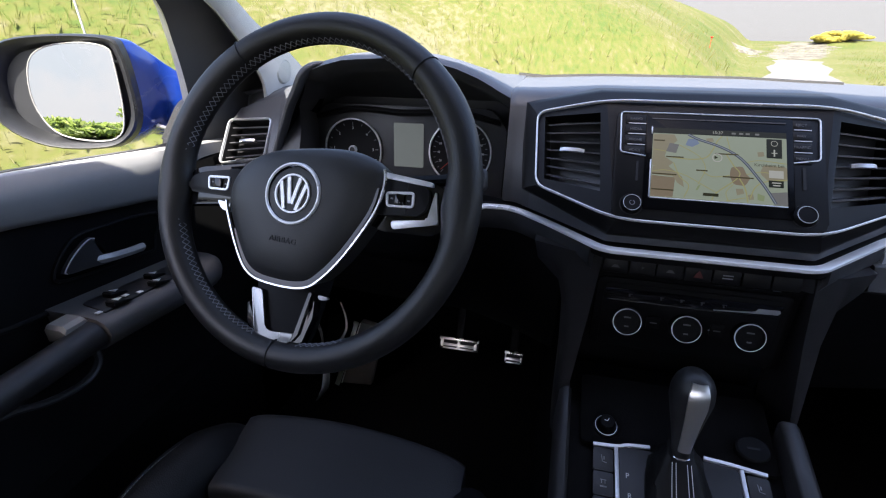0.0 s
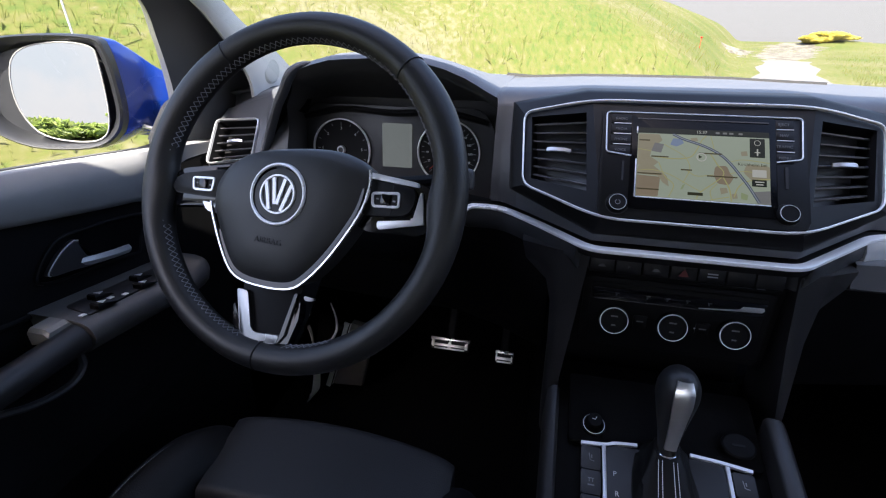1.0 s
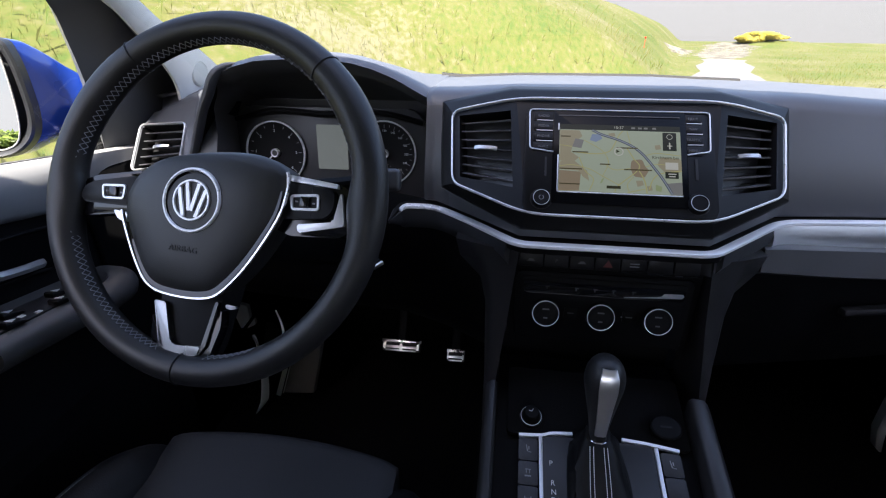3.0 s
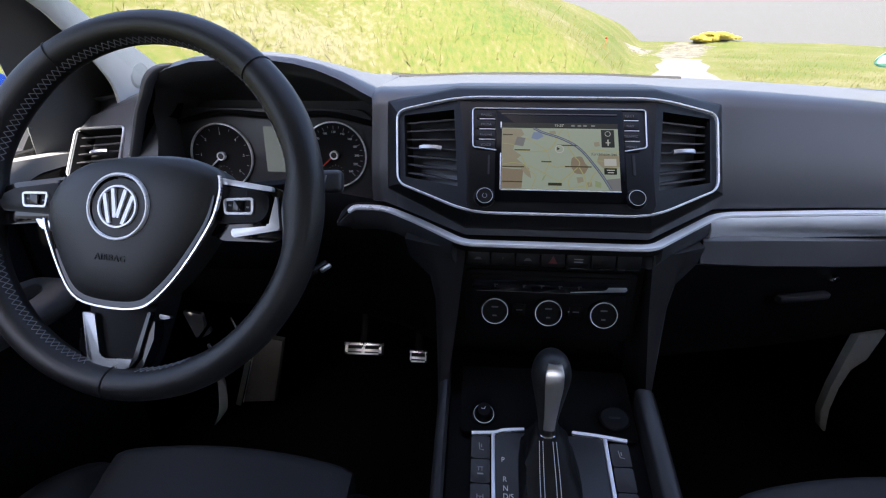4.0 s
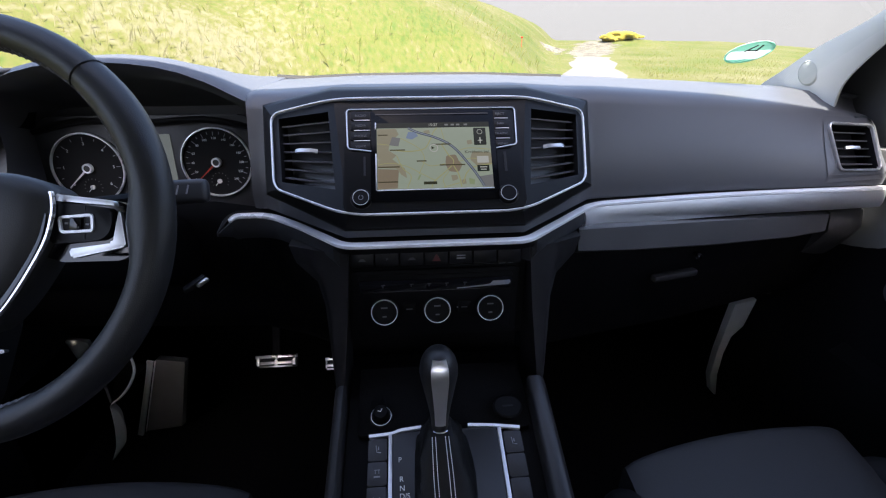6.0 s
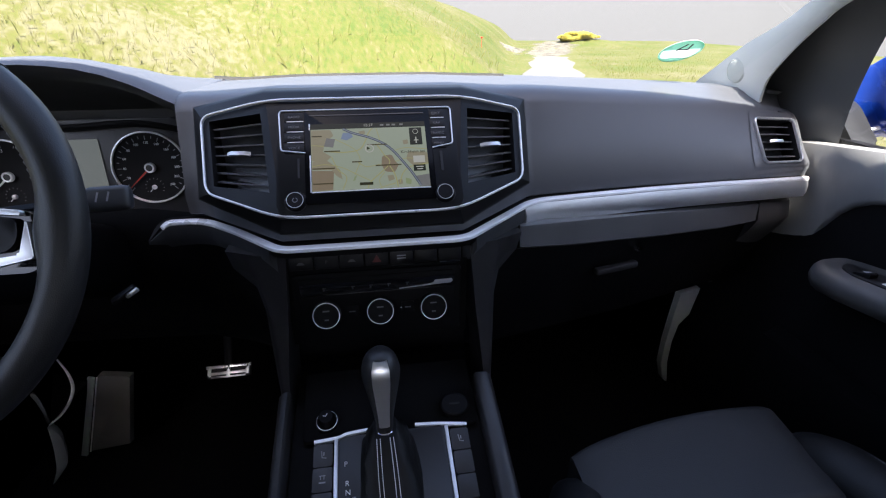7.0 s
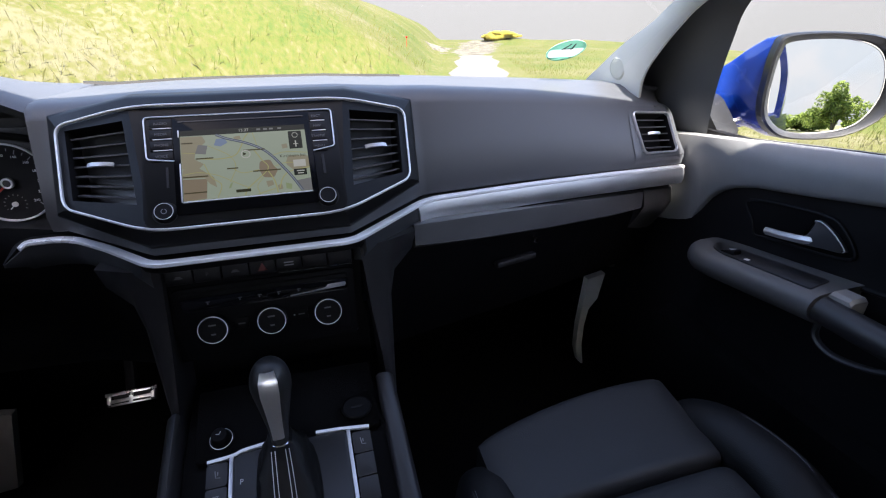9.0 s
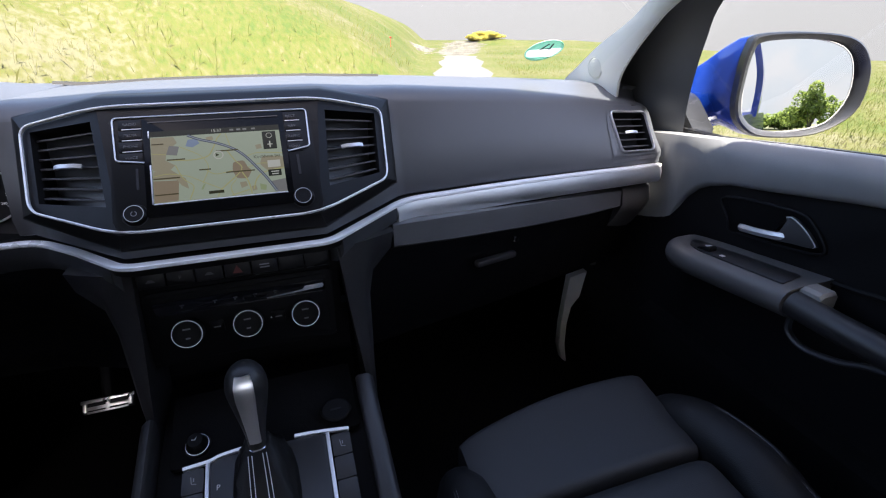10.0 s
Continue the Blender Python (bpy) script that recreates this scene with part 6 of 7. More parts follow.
# gear selector
gear = thing("gear_selector", (0, 0.38, 0.99), "gear lever with black leather boot and satin metal insert", "gear lever")
secs = []
boot = [(-0.088, -0.004, 0.0, 0.036, 0.072), (-0.070, 0.0, 0.004, 0.035, 0.070), (-0.060, 0.012, 0.016, 0.033, 0.055), (-0.045, 0.022, 0.030, 0.029, 0.043), (-0.030, 0.032, 0.045, 0.026, 0.032), (-0.018, 0.040, 0.056, 0.020, 0.022), (-0.012, 0.045, 0.064, 0.0135, 0.0145)]
top_c = KM.inverted() @ Vector((-0.004, 0.396, 1.054))
for k_, (v_, _, h, rx, ry) in enumerate(boot):
    q = k_ / (len(boot) - 1)
    c = Vector((-0.004, -0.062, 0.003)).lerp(top_c, q ** 1.15)
    sec = []
    for i in range(40):
        t = 2 * math.pi * i / 40
        w = 1 + 0.085 * math.sin(4 * t + 1.5 * k_) * math.sin(math.pi * q) + 0.045 * math.sin(9 * t + 2.1 * k_) * math.sin(math.pi * q)
        sec.append(c + Vector((rx * w * math.copysign(abs(math.cos(t)) ** 0.7, math.cos(t)), ry * w * math.copysign(abs(math.sin(t)) ** 0.7, math.sin(t)), 0)))
    secs.append(sec)
part("boot", loft(secs), M_BOOT, gear, "creased black leather boot", KM)
bms = []
for sx in (-0.0115, -0.0070, 0.0060, 0.0105):
    pts = []
    for sec in secs:
        c = sum(sec, Vector()) / len(sec)
        wide = max(abs(p.x - c.x) for p in sec)
        px_ = sx * (0.75 + 0.5 * wide / 0.05)
        ymin = min(p.y for p in sec)
        pts.append(Vector((c.x + px_, ymin - 0.0006, c.z)))
    pts = smooth_line(pts, 9)
    for a, b in zip(pts, pts[1:]):
        bms.append(sweep([a, a.lerp(b, 0.82)], ring(0.00045, n=5), up=(1, 0, 0)))
part("boot_stitching", merge(*bms), M_WHITE, gear, "white double stitching", KM)
ga, gb = Vector((-0.004, 0.396, 1.048)), Vector((-0.003, 0.411, 1.154))
GM = axes(ga, (1, 0, 0), (gb - ga).cross(Vector((1, 0, 0))))      # z of GM runs up the lever
kp = [(0.000, 0.0100, 0.0110), (0.004, 0.0108, 0.0125), (0.012, 0.0110, 0.0135), (0.030, 0.0135, 0.0165), (0.055, 0.0188, 0.0212), (0.075, 0.0225, 0.0240), (0.090, 0.0205, 0.0225), (0.100, 0.0150, 0.017), (0.1055, 0.007, 0.009), (0.1068, 0.001, 0.001)]
kp = [tuple(p) for p in smooth_line([(z, rx * (1.0 if z > 0.02 else 0.95), ry * (1.05 if z > 0.02 else 1.0)) for z, rx, ry in kp], 4)]
secs = [[(rx * math.cos(2 * math.pi * i / 28), ry * math.sin(2 * math.pi * i / 28) + 0.004 * math.sin(z * 22), z) for i in range(28)] for z, rx, ry in kp]
knob_m = GM if (GM.to_3x3() @ Vector((0, 0, 1))).z > 0 else GM @ Matrix.Rotation(math.pi, 4, "X")
back = -1 if (knob_m.to_3x3() @ Vector((0, -1, 0))).y < 0 else 1
part("knob", loft(secs), M_LEATHER, gear, "black leather gear knob", knob_m)
ins = []
for z, rx, ry in kp:
    if not 0.011 < z < 0.1015:
        continue
    wv = lane(z, [0.011, 0.03, 0.055, 0.075, 0.09, 0.1015], [0.0062, 0.0068, 0.0084, 0.0100, 0.0100, 0.0072])
    yy = back * (ry + 0.0007) + 0.004 * math.sin(z * 22)
    ins.append([(-wv, yy - back * 0.0035, z), (-wv, yy - back * 0.0006, z), (-wv * 0.5, yy + back * 0.0006, z), (wv * 0.5, yy + back * 0.0006, z), (wv, yy - back * 0.0006, z), (wv, yy - back * 0.0035, z)])
part("knob_insert", loft(ins), M_INSERT, gear, "satin metal knob insert", knob_m)
part("collar", lathe([(0.0118, 0.000), (0.0126, 0.0006), (0.0126, 0.0016), (0.0118, 0.0022)], 28, False), M_CHROME, gear, "thin chrome collar", knob_m)

# ---------------------------------------------------------------- seats
def front_seat(side):
    s = thing("front_seat", (side * 0.445, 0.15, 0.62), "black leather front seat with stitched side bolsters", "seat", "front seats")

    def pad(name, y0, y1, lab):
        """A flat cushion with crisp rounded edges; its front edge bows forward."""
        secs = []
        for q in (0.0, 0.02, 0.05, 0.10, 0.25, 0.4, 0.55, 0.7, 0.85, 0.93, 0.97, 0.99, 1.0, 1.012):
            row = []
            for k in range(-1, 22):
                a = max(-1.0, min(1.0, -1 + k / 10))
                a = math.copysign(abs(a) ** 0.75, a)
                bow = ((0.010 - 0.018 * a * a + 0.020 * a) if side > 0 else (-0.006 - 0.019 * a * a + 0.003 * a)) if y1 > 0.3 else 0.0
                y = y0 + (y1 + bow - y0) * q
                cx, w = float(np.interp(y, [-0.1, 0.29, 0.45], [0.412, 0.412, 0.4275])), float(np.interp(y, [-0.1, 0.29, 0.45], [0.160, 0.165, 0.173]))
                edge = 0.007 * abs(a) ** 16 + 0.010 * max(0.0, (q - 0.95) / 0.05) ** 2 + 0.010 * max(0.0, (0.05 - q) / 0.05) ** 2
                z = float(np.interp(y, [-0.15, 0.1, 0.3, 0.45], [0.915, 0.930, 0.9405, 0.941])) + 0.003 * (1 - a * a) - edge
                if k in (-1, 21):
                    z = 0.80
                elif q > 1.0:
                    z -= 0.05
                row.append((cx + a * w, y, z))
            secs.append(row)
        part(name, flip(loft(secs), side), M_SEAT, s, lab, sharp=60)
    pad("front_cushion", 0.295, 0.446, "smooth black leather front cushion")
    pad("rear_cushion", -0.12, 0.286, "black leather rear cushion")
    for inner in (0, 1):
        path = [(0.600, 0.405, 0.900), (0.614, 0.378, 0.915), (0.626, 0.318, 0.929), (0.629, 0.248, 0.932), (0.622, 0.19, 0.922), (0.615, 0.08, 0.912), (0.61, -0.12, 0.91)]
        if inner:
            path = [(0.252, 0.385, 0.895), (0.242, 0.36, 0.908), (0.236, 0.29, 0.918), (0.232, 0.18, 0.926), (0.230, 0.0, 0.93), (0.230, -0.12, 0.93)]
        line = smooth_line(path, 5)
        b = part("bolster", flip(sweep(line, [(0.044 * math.cos(t), 0.034 * math.sin(t) - (0.06 if math.sin(t) < -0.3 else 0)) for t in [2 * math.pi * k / 18 for k in range(18)]], up=(0, 0, 1), scale=lambda q: 0.55 + 0.45 * min(1, q * 4)), side), M_BOLSTER, s, "black leather side bolster")
        off = 0.022 if not inner else -0.022
        seam = [Vector((p.x + off, p.y, p.z + 0.029 * (0.55 + 0.45 * min(1, i / len(line) * 4)))) for i, p in enumerate(line)]
        part("piping", flip(sweep(seam, ring(0.0016, n=6), up=(0, 0, 1)), side), M_SEAT, b, "")
        thread = [p + Vector((-0.003 * (1 if not inner else -1), 0, 0.002)) for p in smooth_line(seam, 3)]
        st = [sweep([a, a.lerp(c, 0.7)], ring(0.00045, n=4), up=(0, 0, 1)) for a, c in zip(thread, thread[1:])]
        part("bolster_stitching", flip(merge(*st), side), M_DIM, b, "pale seam stitching")
    secs = []
    for z, y, w, t in ((0.86, -0.16, 0.20, 0.05), (0.95, -0.165, 0.225, 0.055), (1.15, -0.21, 0.235, 0.055), (1.35, -0.26, 0.22, 0.05), (1.48, -0.295, 0.17, 0.045), (1.52, -0.305, 0.12, 0.03)):
        secs.append([(0.445 + w * math.copysign(abs(math.cos(a)) ** 0.5, math.cos(a)), y + t * math.copysign(abs(math.sin(a)) ** 0.7, math.sin(a)), z) for a in [2 * math.pi * k / 24 for k in range(24)]])
    part("backrest", flip(loft(secs), side), M_SEAT, s, "black leather backrest")
    part("seat_base", flip(loft([[(0.25, y, 0.60), (0.25, y, zz), (0.63, y, zz), (0.63, y, 0.60)] for y, zz in ((0.40, 0.84), (-0.2, 0.84))]), side), M_DEEP, s, "black seat base")


front_seat(1)
front_seat(-1)

# ---------------------------------------------------------------- doors
def sill(y):
    return float(np.interp(y, [-1.2, 0.0, 0.336, 0.458, 0.68, 1.0], [1.345, 1.345, 1.331, 1.320, 1.297, 1.262]))


def belt(y):
    """Lower edge of the upper door trim."""
    return float(np.interp(y, [-1.2, 0.0, 0.315, 0.434, 0.54, 0.588, 0.615, 0.639, 0.6656, 0.6895, 0.733, 0.777, 1.0], [1.29, 1.286, 1.270, 1.249, 1.232, 1.216, 1.201, 1.179, 1.1415, 1.081, 1.006, 0.939, 0.90]))


def front_door(side):
    d = thing("front_door", (side * 0.84, 0.2, 0.62), "closed car door with dark trim, armrest and chrome handle", "car door", "front doors")
    ys = [1.0, 0.92, 0.85, 0.80, 0.777, 0.755, 0.733, 0.71, 0.6895, 0.68, 0.668, 0.656, 0.648, 0.639, 0.627, 0.615, 0.60, 0.588, 0.565, 0.54, 0.50, 0.45, 0.40, 0.35, 0.30, 0.2, 0.0, -0.36]
    secs = []
    for y in ys:
        s_, b_ = sill(y), belt(y)
        o_ = min(0.035, max(0.0, y - 0.50) ** 2 * 1.2)      # the front end turns away under the dash
        secs.append([(0.848, y, s_ - 0.018), (0.829, y, s_ - 0.007), (0.816, y, s_ - 0.002), (0.802, y, s_ - 0.005), (0.790 + 0.3 * o_, y, s_ - 0.022), (0.786 + 0.8 * o_, y, s_ * 0.5 + b_ * 0.5), (0.788 + o_, y, b_ + 0.010), (0.793 + o_, y, b_ + 0.002), (min(0.84, 0.806 + o_), y, b_ - 0.002), (0.848, y, b_ - 0.002)])
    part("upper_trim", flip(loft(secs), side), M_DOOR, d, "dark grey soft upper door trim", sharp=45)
    part("window_seal", flip(sweep([(0.836, y, sill(y) - 0.004) for y in np.linspace(0.70, -0.36, 16)], [(-0.005, -0.006), (0.005, -0.006), (0.004, 0.0005), (-0.003, 0.001)], up=(0, 0, 1)), side), M_RUBBER, d, "black rubber window seal")
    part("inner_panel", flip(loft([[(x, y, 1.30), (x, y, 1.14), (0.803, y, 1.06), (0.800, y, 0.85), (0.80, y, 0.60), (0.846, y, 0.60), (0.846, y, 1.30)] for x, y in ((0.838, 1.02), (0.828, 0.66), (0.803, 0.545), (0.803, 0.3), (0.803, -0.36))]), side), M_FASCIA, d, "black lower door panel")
    # handle in its recess
    rec_p = ((0.5478, 1.205), (0.5061, 1.218), (0.4535, 1.2239), (0.4097, 1.2264), (0.3873, 1.2158), (0.365, 1.1931), (0.3639, 1.1795), (0.391, 1.171), (0.4468, 1.1635), (0.492, 1.158), (0.5173, 1.1546), (0.5268, 1.1748))
    rec = smooth_line([Vector((0.8005, y, z)) for y, z in rec_p], 4, True)
    bowl = part("handle_bowl", flip(sweep(rec, [(-0.0026, -0.002), (0.0026, -0.002), (0.0018, 0.0016), (0.0, 0.0022), (-0.0018, 0.0016)], closed=True, up=(-1, 0, 0)), side), M_FASCIA, d, "dark rim of the handle recess")
    # No hollow is cut; a flat black plate stands for its shade.
    part("bowl_shade", flip(moved(prism([(p.y, p.z, 0) for p in rec], 0.0, 0.0012), Matrix(((0, 0, -1, 0.8022), (1, 0, 0, 0), (0, 1, 0, 0), (0, 0, 0, 1)))), side), M_BLACK, bowl, "flat black plate for the shade of the recess")
    door_face = Matrix(((0, 0, -1, 0.7985), (1, 0, 0, 0), (0, 1, 0, 0), (0, 0, 0, 1)))
    br_line = smooth_line([(0.4242, 1.2170, 0), (0.4127, 1.2180, 0), (0.3920, 1.2079, 0), (0.3725, 1.1918, 0), (0.3742, 1.1862, 0), (0.4024, 1.1816, 0), (0.4416, 1.1746, 0), (0.4334, 1.1889, 0), (0.4189, 1.2011, 0)], 4, True)
    hand = part("door_handle", flip(moved(prism(br_line, 0.0, 0.010, 0.004, 3), door_face), side), M_BRACKET, d, "satin dark metal bracket of the door handle")
    secs = []
    for y, z_lo, z_hi, out in ((0.4080, 1.1845, 1.1905, 0.006), (0.4200, 1.1790, 1.1925, 0.012), (0.4400, 1.1756, 1.1885, 0.016), (0.4650, 1.1722, 1.1848, 0.018), (0.4860, 1.1695, 1.1826, 0.018), (0.4900, 1.1705, 1.1815, 0.017)):
        secs.append([(0.800 - out, y, z_lo + 0.002), (0.800 - out - 0.002, y, z_lo * 0.5 + z_hi * 0.5), (0.800 - out, y, z_hi - 0.001), (0.802 - out, y, z_hi), (0.806 - out, y, z_hi - 0.001), (0.806 - out, y, z_lo + 0.001), (0.802 - out, y, z_lo)])
    part("lever", flip(loft(secs), side), M_HANDLE, hand, "bright satin metal pull lever")
    edge_ = smooth_line([(0.4236, 1.2172, 0), (0.4127, 1.2182, 0), (0.3920, 1.2081, 0), (0.3723, 1.1918, 0), (0.3738, 1.1868, 0)], 6)
    part("bracket_edge", flip(moved(sweep(edge_, ring(0.0011, n=6), up=(0, 0, 1)), door_face @ T(0, 0, 0.0078)), side), M_SATIN, hand, "bright polished edge")

    # armrest falling towards the front, with switches
    def arm_z(y):
        return 1.150 - 0.1176 * (y - 0.34)
    secs = []
    for y, tip, up_ in ((0.602, 0.780, 0.012), (0.598, 0.760, 0.007), (0.585, 0.735, 0.003), (0.560, 0.715, 0.001), (0.52, 0.7035, 0.0), (0.45, 0.7025, 0.0), (0.38, 0.702, 0.0), (0.337, 0.701, 0.0)):
        z = arm_z(y) - up_
        w = 0.801 - tip
        secs.append([(0.801, y, z + 0.001)] + [(tip + w * q, y, z - h) for q, h in ((0.30, -0.0005), (0.16, 0.001), (0.07, 0.005), (0.02, 0.012), (0.0, 0.021), (0.05, 0.032), (0.2, 0.046), (0.5, 0.058), (1.0, 0.066))])
    part("armrest", flip(loft(secs), side), M_ARM, d, "dark grey moulded armrest", sharp=50)
    secs = []
    for y, tip, z in ((0.335, 0.702, 1.148), (0.27, 0.704, 1.145), (0.15, 0.708, 1.142), (0.0, 0.715, 1.14), (-0.2, 0.73, 1.14)):
        secs.append([(tip + 0.024 - 0.020 * math.cos(2 * math.pi * k / 18), y, z - 0.020 + 0.019 * math.sin(2 * math.pi * k / 18)) for k in range(18)])
    part("grab_bar", flip(loft(secs), side), M_GREY, d, "dark grey rounded grab bar behind the armrest")
    part("grab_cap", flip(loft([[(0.764, y, z - 0.003), (0.760, y, z), (0.738, y, z), (0.732, y, z - 0.004), (0.731, y, z - 0.012), (0.764, y, z - 0.02)] for y, z in ((0.337, 1.150), (0.334, 1.1540), (0.310, 1.1545), (0.306, 1.150))]), side), M_CAP, d, "grey end cap of the grab bar")
    part("panel_ledge", flip(sweep(smooth_line([(0.799, 0.36, 1.143), (0.798, 0.31, 1.150), (0.798, 0.20, 1.160), (0.798, -0.3, 1.175)], 4), ring(0.003, 0.004, 8), up=(0, 0, 1)), side), M_FASCIA, d, "dark rib along the panel")
    part("pocket_lip", flip(sweep(smooth_line([(0.756, 0.352, 1.120), (0.755, 0.3480, 1.0931), (0.755, 0.3440, 1.068), (0.755, 0.3179, 1.0553), (0.755, 0.273, 1.0638), (0.755, 0.2265, 1.0850), (0.755, 0.15, 1.098), (0.755, -0.2, 1.11)], 5), ring(0.0045, 0.006, 8), up=(1, 0, 0)), side), M_LIP, d, "dark rounded lip of the door pocket")
    part("map_pocket", flip(loft([[(0.802, y, 0.93), (0.775, y, 0.91), (0.765, y, 0.80), (0.77, y, 0.68), (0.802, y, 0.66)] for y in (0.66, 0.55, 0.2, -0.2)]), side), M_DEEP, d, "black map pocket")
    PM = Matrix(((1, 0, 0, 0), (0, 1, 0, 0), (0, -0.1176, 1, 1.150 + 0.1176 * 0.34), (0, 0, 0, 1)))
    plate_o = rounded([Vector((x, y, 0)) for x, y in ((0.772, 0.560), (0.7450, 0.545), (0.7290, 0.515), (0.7225, 0.354), (0.7730, 0.363))], [0.008, 0.012, 0.02, 0.004, 0.006], 4)
    sp = part("switch_plate", flip(moved(prism(plate_o, -0.002, 0.0022, 0.001), PM), side), M_GREY, d, "dark switch plate", sharp=60)
    for x, y in ([(0.7434, 0.506)] if side > 0 else [(0.7273, 0.380), (0.7285, 0.448), (0.755, 0.400), (0.756, 0.468)]):
        lever = loft([[(-0.008, -0.013, 0), (0.008, -0.013, 0), (0.008, 0.013, 0), (-0.008, 0.013, 0)], [(-0.0075, -0.013, 0.0065), (0.0075, -0.013, 0.0065), (0.0075, 0.010, 0.003), (-0.0075, 0.010, 0.003)], [(-0.006, -0.011, 0.0085), (0.006, -0.011, 0.0085), (0.006, -0.005, 0.0070), (-0.006, -0.005, 0.0070)]])
        part("window_switch", flip(moved(lever, PM @ T(x, y, 0.0022)), side), M_FASCIA, sp, "small dark window switch")
        part("switch_facet", flip(moved(prism([(-0.0055, -0.006, 0), (0.0055, -0.006, 0), (0.004, 0.007, 0)], 0.0, 0.0008), PM @ T(x, y + 0.001, 0.0078) @ pose(0, 0, 0, -12, 0, 0)), side), M_STRIP, sp, "bright switch edge")
    for x, y in ([(0.7376, 0.469)] if side > 0 else [(0.7265, 0.349), (0.7387, 0.400), (0.730, 0.415)]):
        part("lamp_mark", flip(moved(box(0.0065, 0.0075, 0.0015, 0.0005), PM @ T(x, y, 0.003)), side), M_WHITE, sp, "small pale mark")
    # exterior mirror on the door
    return d


front_door(1)
front_door(-1)

# ---------------------------------------------------------------- exterior mirrors
RIM = [(-0.092, 0.066), (-0.077, 0.086), (0.0, 0.091), (0.078, 0.083), (0.116, 0.055), (0.132, 0.008), (0.122, -0.052), (0.06, -0.092), (-0.033, -0.098), (-0.076, -0.078), (-0.095, -0.042), (-0.097, 0.02)]
PANE = [(-0.083, 0.049), (-0.072, 0.074), (-0.008, 0.081), (0.060, 0.071), (0.094, 0.042), (0.104, -0.018), (0.078, -0.068), (0.017, -0.086), (-0.050, -0.083), (-0.077, -0.045)]


def wing_mirror(side, aim, wide=1.0, inset=0.0, tall=1.0):
    d = thing("wing_mirror", (side * 0.88, 0.74, 1.28), "blue wing mirror with black rim, mounted on the door", "mirror", "wing mirrors")
    n = Vector((-0.417, -0.909, 0.08)).normalized()
    xx = Vector((0, 0, 1)).cross(n).normalized()
    yy = n.cross(xx)
    c = Vector((1.0, 0.625, 1.383))

    def at(x, y, z):
        p = c + xx * x + yy * y + n * z
        return Vector((side * p.x, p.y, p.z))
    rim_ = smooth_line([(x, y, 0) for x, y in RIM], 4, True)
    mid = Vector((0.015, -0.005, 0))
    inner = [mid + (p - mid) * 0.80 for p in rim_]
    secs = [[at(p.x, p.y, -0.035) for p in inner], [at(p.x, p.y, -0.006) for p in [mid + (q - mid) * 0.90 for q in rim_]], [at(p.x, p.y, 0.0) for p in [mid + (q - mid) * 0.97 for q in rim_]], [at(p.x, p.y, -0.004) for p in rim_], [at(p.x, p.y, -0.022) for p in [mid + (q - mid) * 1.02 for q in rim_]]]
    part("housing_rim", loft(secs, caps=False), M_SHELL, d, "dark plastic mirror rim")
    back_ = [mid + (q - mid) * 0.84 for q in rim_]
    part("housing_back", loft([[at(p.x, p.y, -0.030) for p in back_], [at(p.x, p.y, -0.034) for p in back_]]), M_SHELL, d, "dark back of the mirror well")
    root = Vector((side * 0.868, 0.790, 1.314))
    hub = at(mid.x, mid.y, -0.0225)
    secs = []
    for q, f_, fwd in ((0.0, 1.02, 0.0), (0.03, 1.0, 0.015), (0.08, 0.90, 0.035), (0.16, 0.80, 0.045), (0.28, 0.70, 0.045), (0.45, 0.62, 0.035), (0.7, 0.55, 0.02), (1.0, 0.50, 0.0)):
        c_ = hub.lerp(root, q) + Vector((0, fwd, 0))
        secs.append([c_ + (at(p.x, p.y, -0.0225) - hub) * f_ for p in rim_])
    shell = part("housing", loft(secs, caps=False), M_BLUE, d, "blue painted mirror shell tapering to its arm")
    strip_ = [hub.lerp(root, q) + Vector((side * -0.012, fwd - 0.045, -0.030)) for q, fwd in ((0.45, 0.05), (0.6, 0.035), (0.8, 0.02), (1.0, 0.0))]
    part("shell_strip", sweep(smooth_line(strip_, 4), ring(0.004, n=6), up=(0, 0, 1)), M_ALU, shell, "thin chrome strip")
    cover = prism(rounded([(0.800, 1.362, 0), (0.752, 1.357, 0), (0.735, 1.348, 0), (0.676, 1.290, 0), (0.684, 1.262, 0), (0.80, 1.262, 0)], 0.010, 4), 0.0, 0.052, 0.008, 3)
    part("base_cover", flip(moved(cover, Matrix(((0, 0, 1, 0.842), (1, 0, 0, 0), (0, 1, 0, 0), (0, 0, 0, 1)))), side), M_SHELL, d, "dark plastic base cover with a rounded edge")
    # the glass, turned a little in its housing
    pane = smooth_line([(x, y, 0) for x, y in PANE], 4, True)
    pc = at(0.008, -0.004, -0.012)
    z_ = Vector(aim).normalized()
    x_ = Vector((0, 0, 1)).cross(z_).normalized()
    gm = axes(pc, x_, z_.cross(x_))
    sg = side
    g = prism([(((p.x - 0.008) * wide - inset) * sg, (p.y + 0.004) * tall, 0) for p in pane][::sg], -0.004, 0.0, 0.0)
    part("mirror_glass", g, M_MIRROR, d, "silvered mirror glass", gm)
    part("glass_edge", sweep([((((p.x - 0.008) * wide) * 1.012 - inset) * sg, (p.y + 0.004) * tall * 1.012, 0.0) for p in pane], ring(0.0014, n=6), closed=True, up=(0, 0, 1)), M_CAP, d, "", gm)
    return d


wing_mirror(1, (-0.449, -0.890, 0.072))
wing_mirror(-1, (0.30, -0.945, 0.074), 0.80, 0.0125, 0.96)

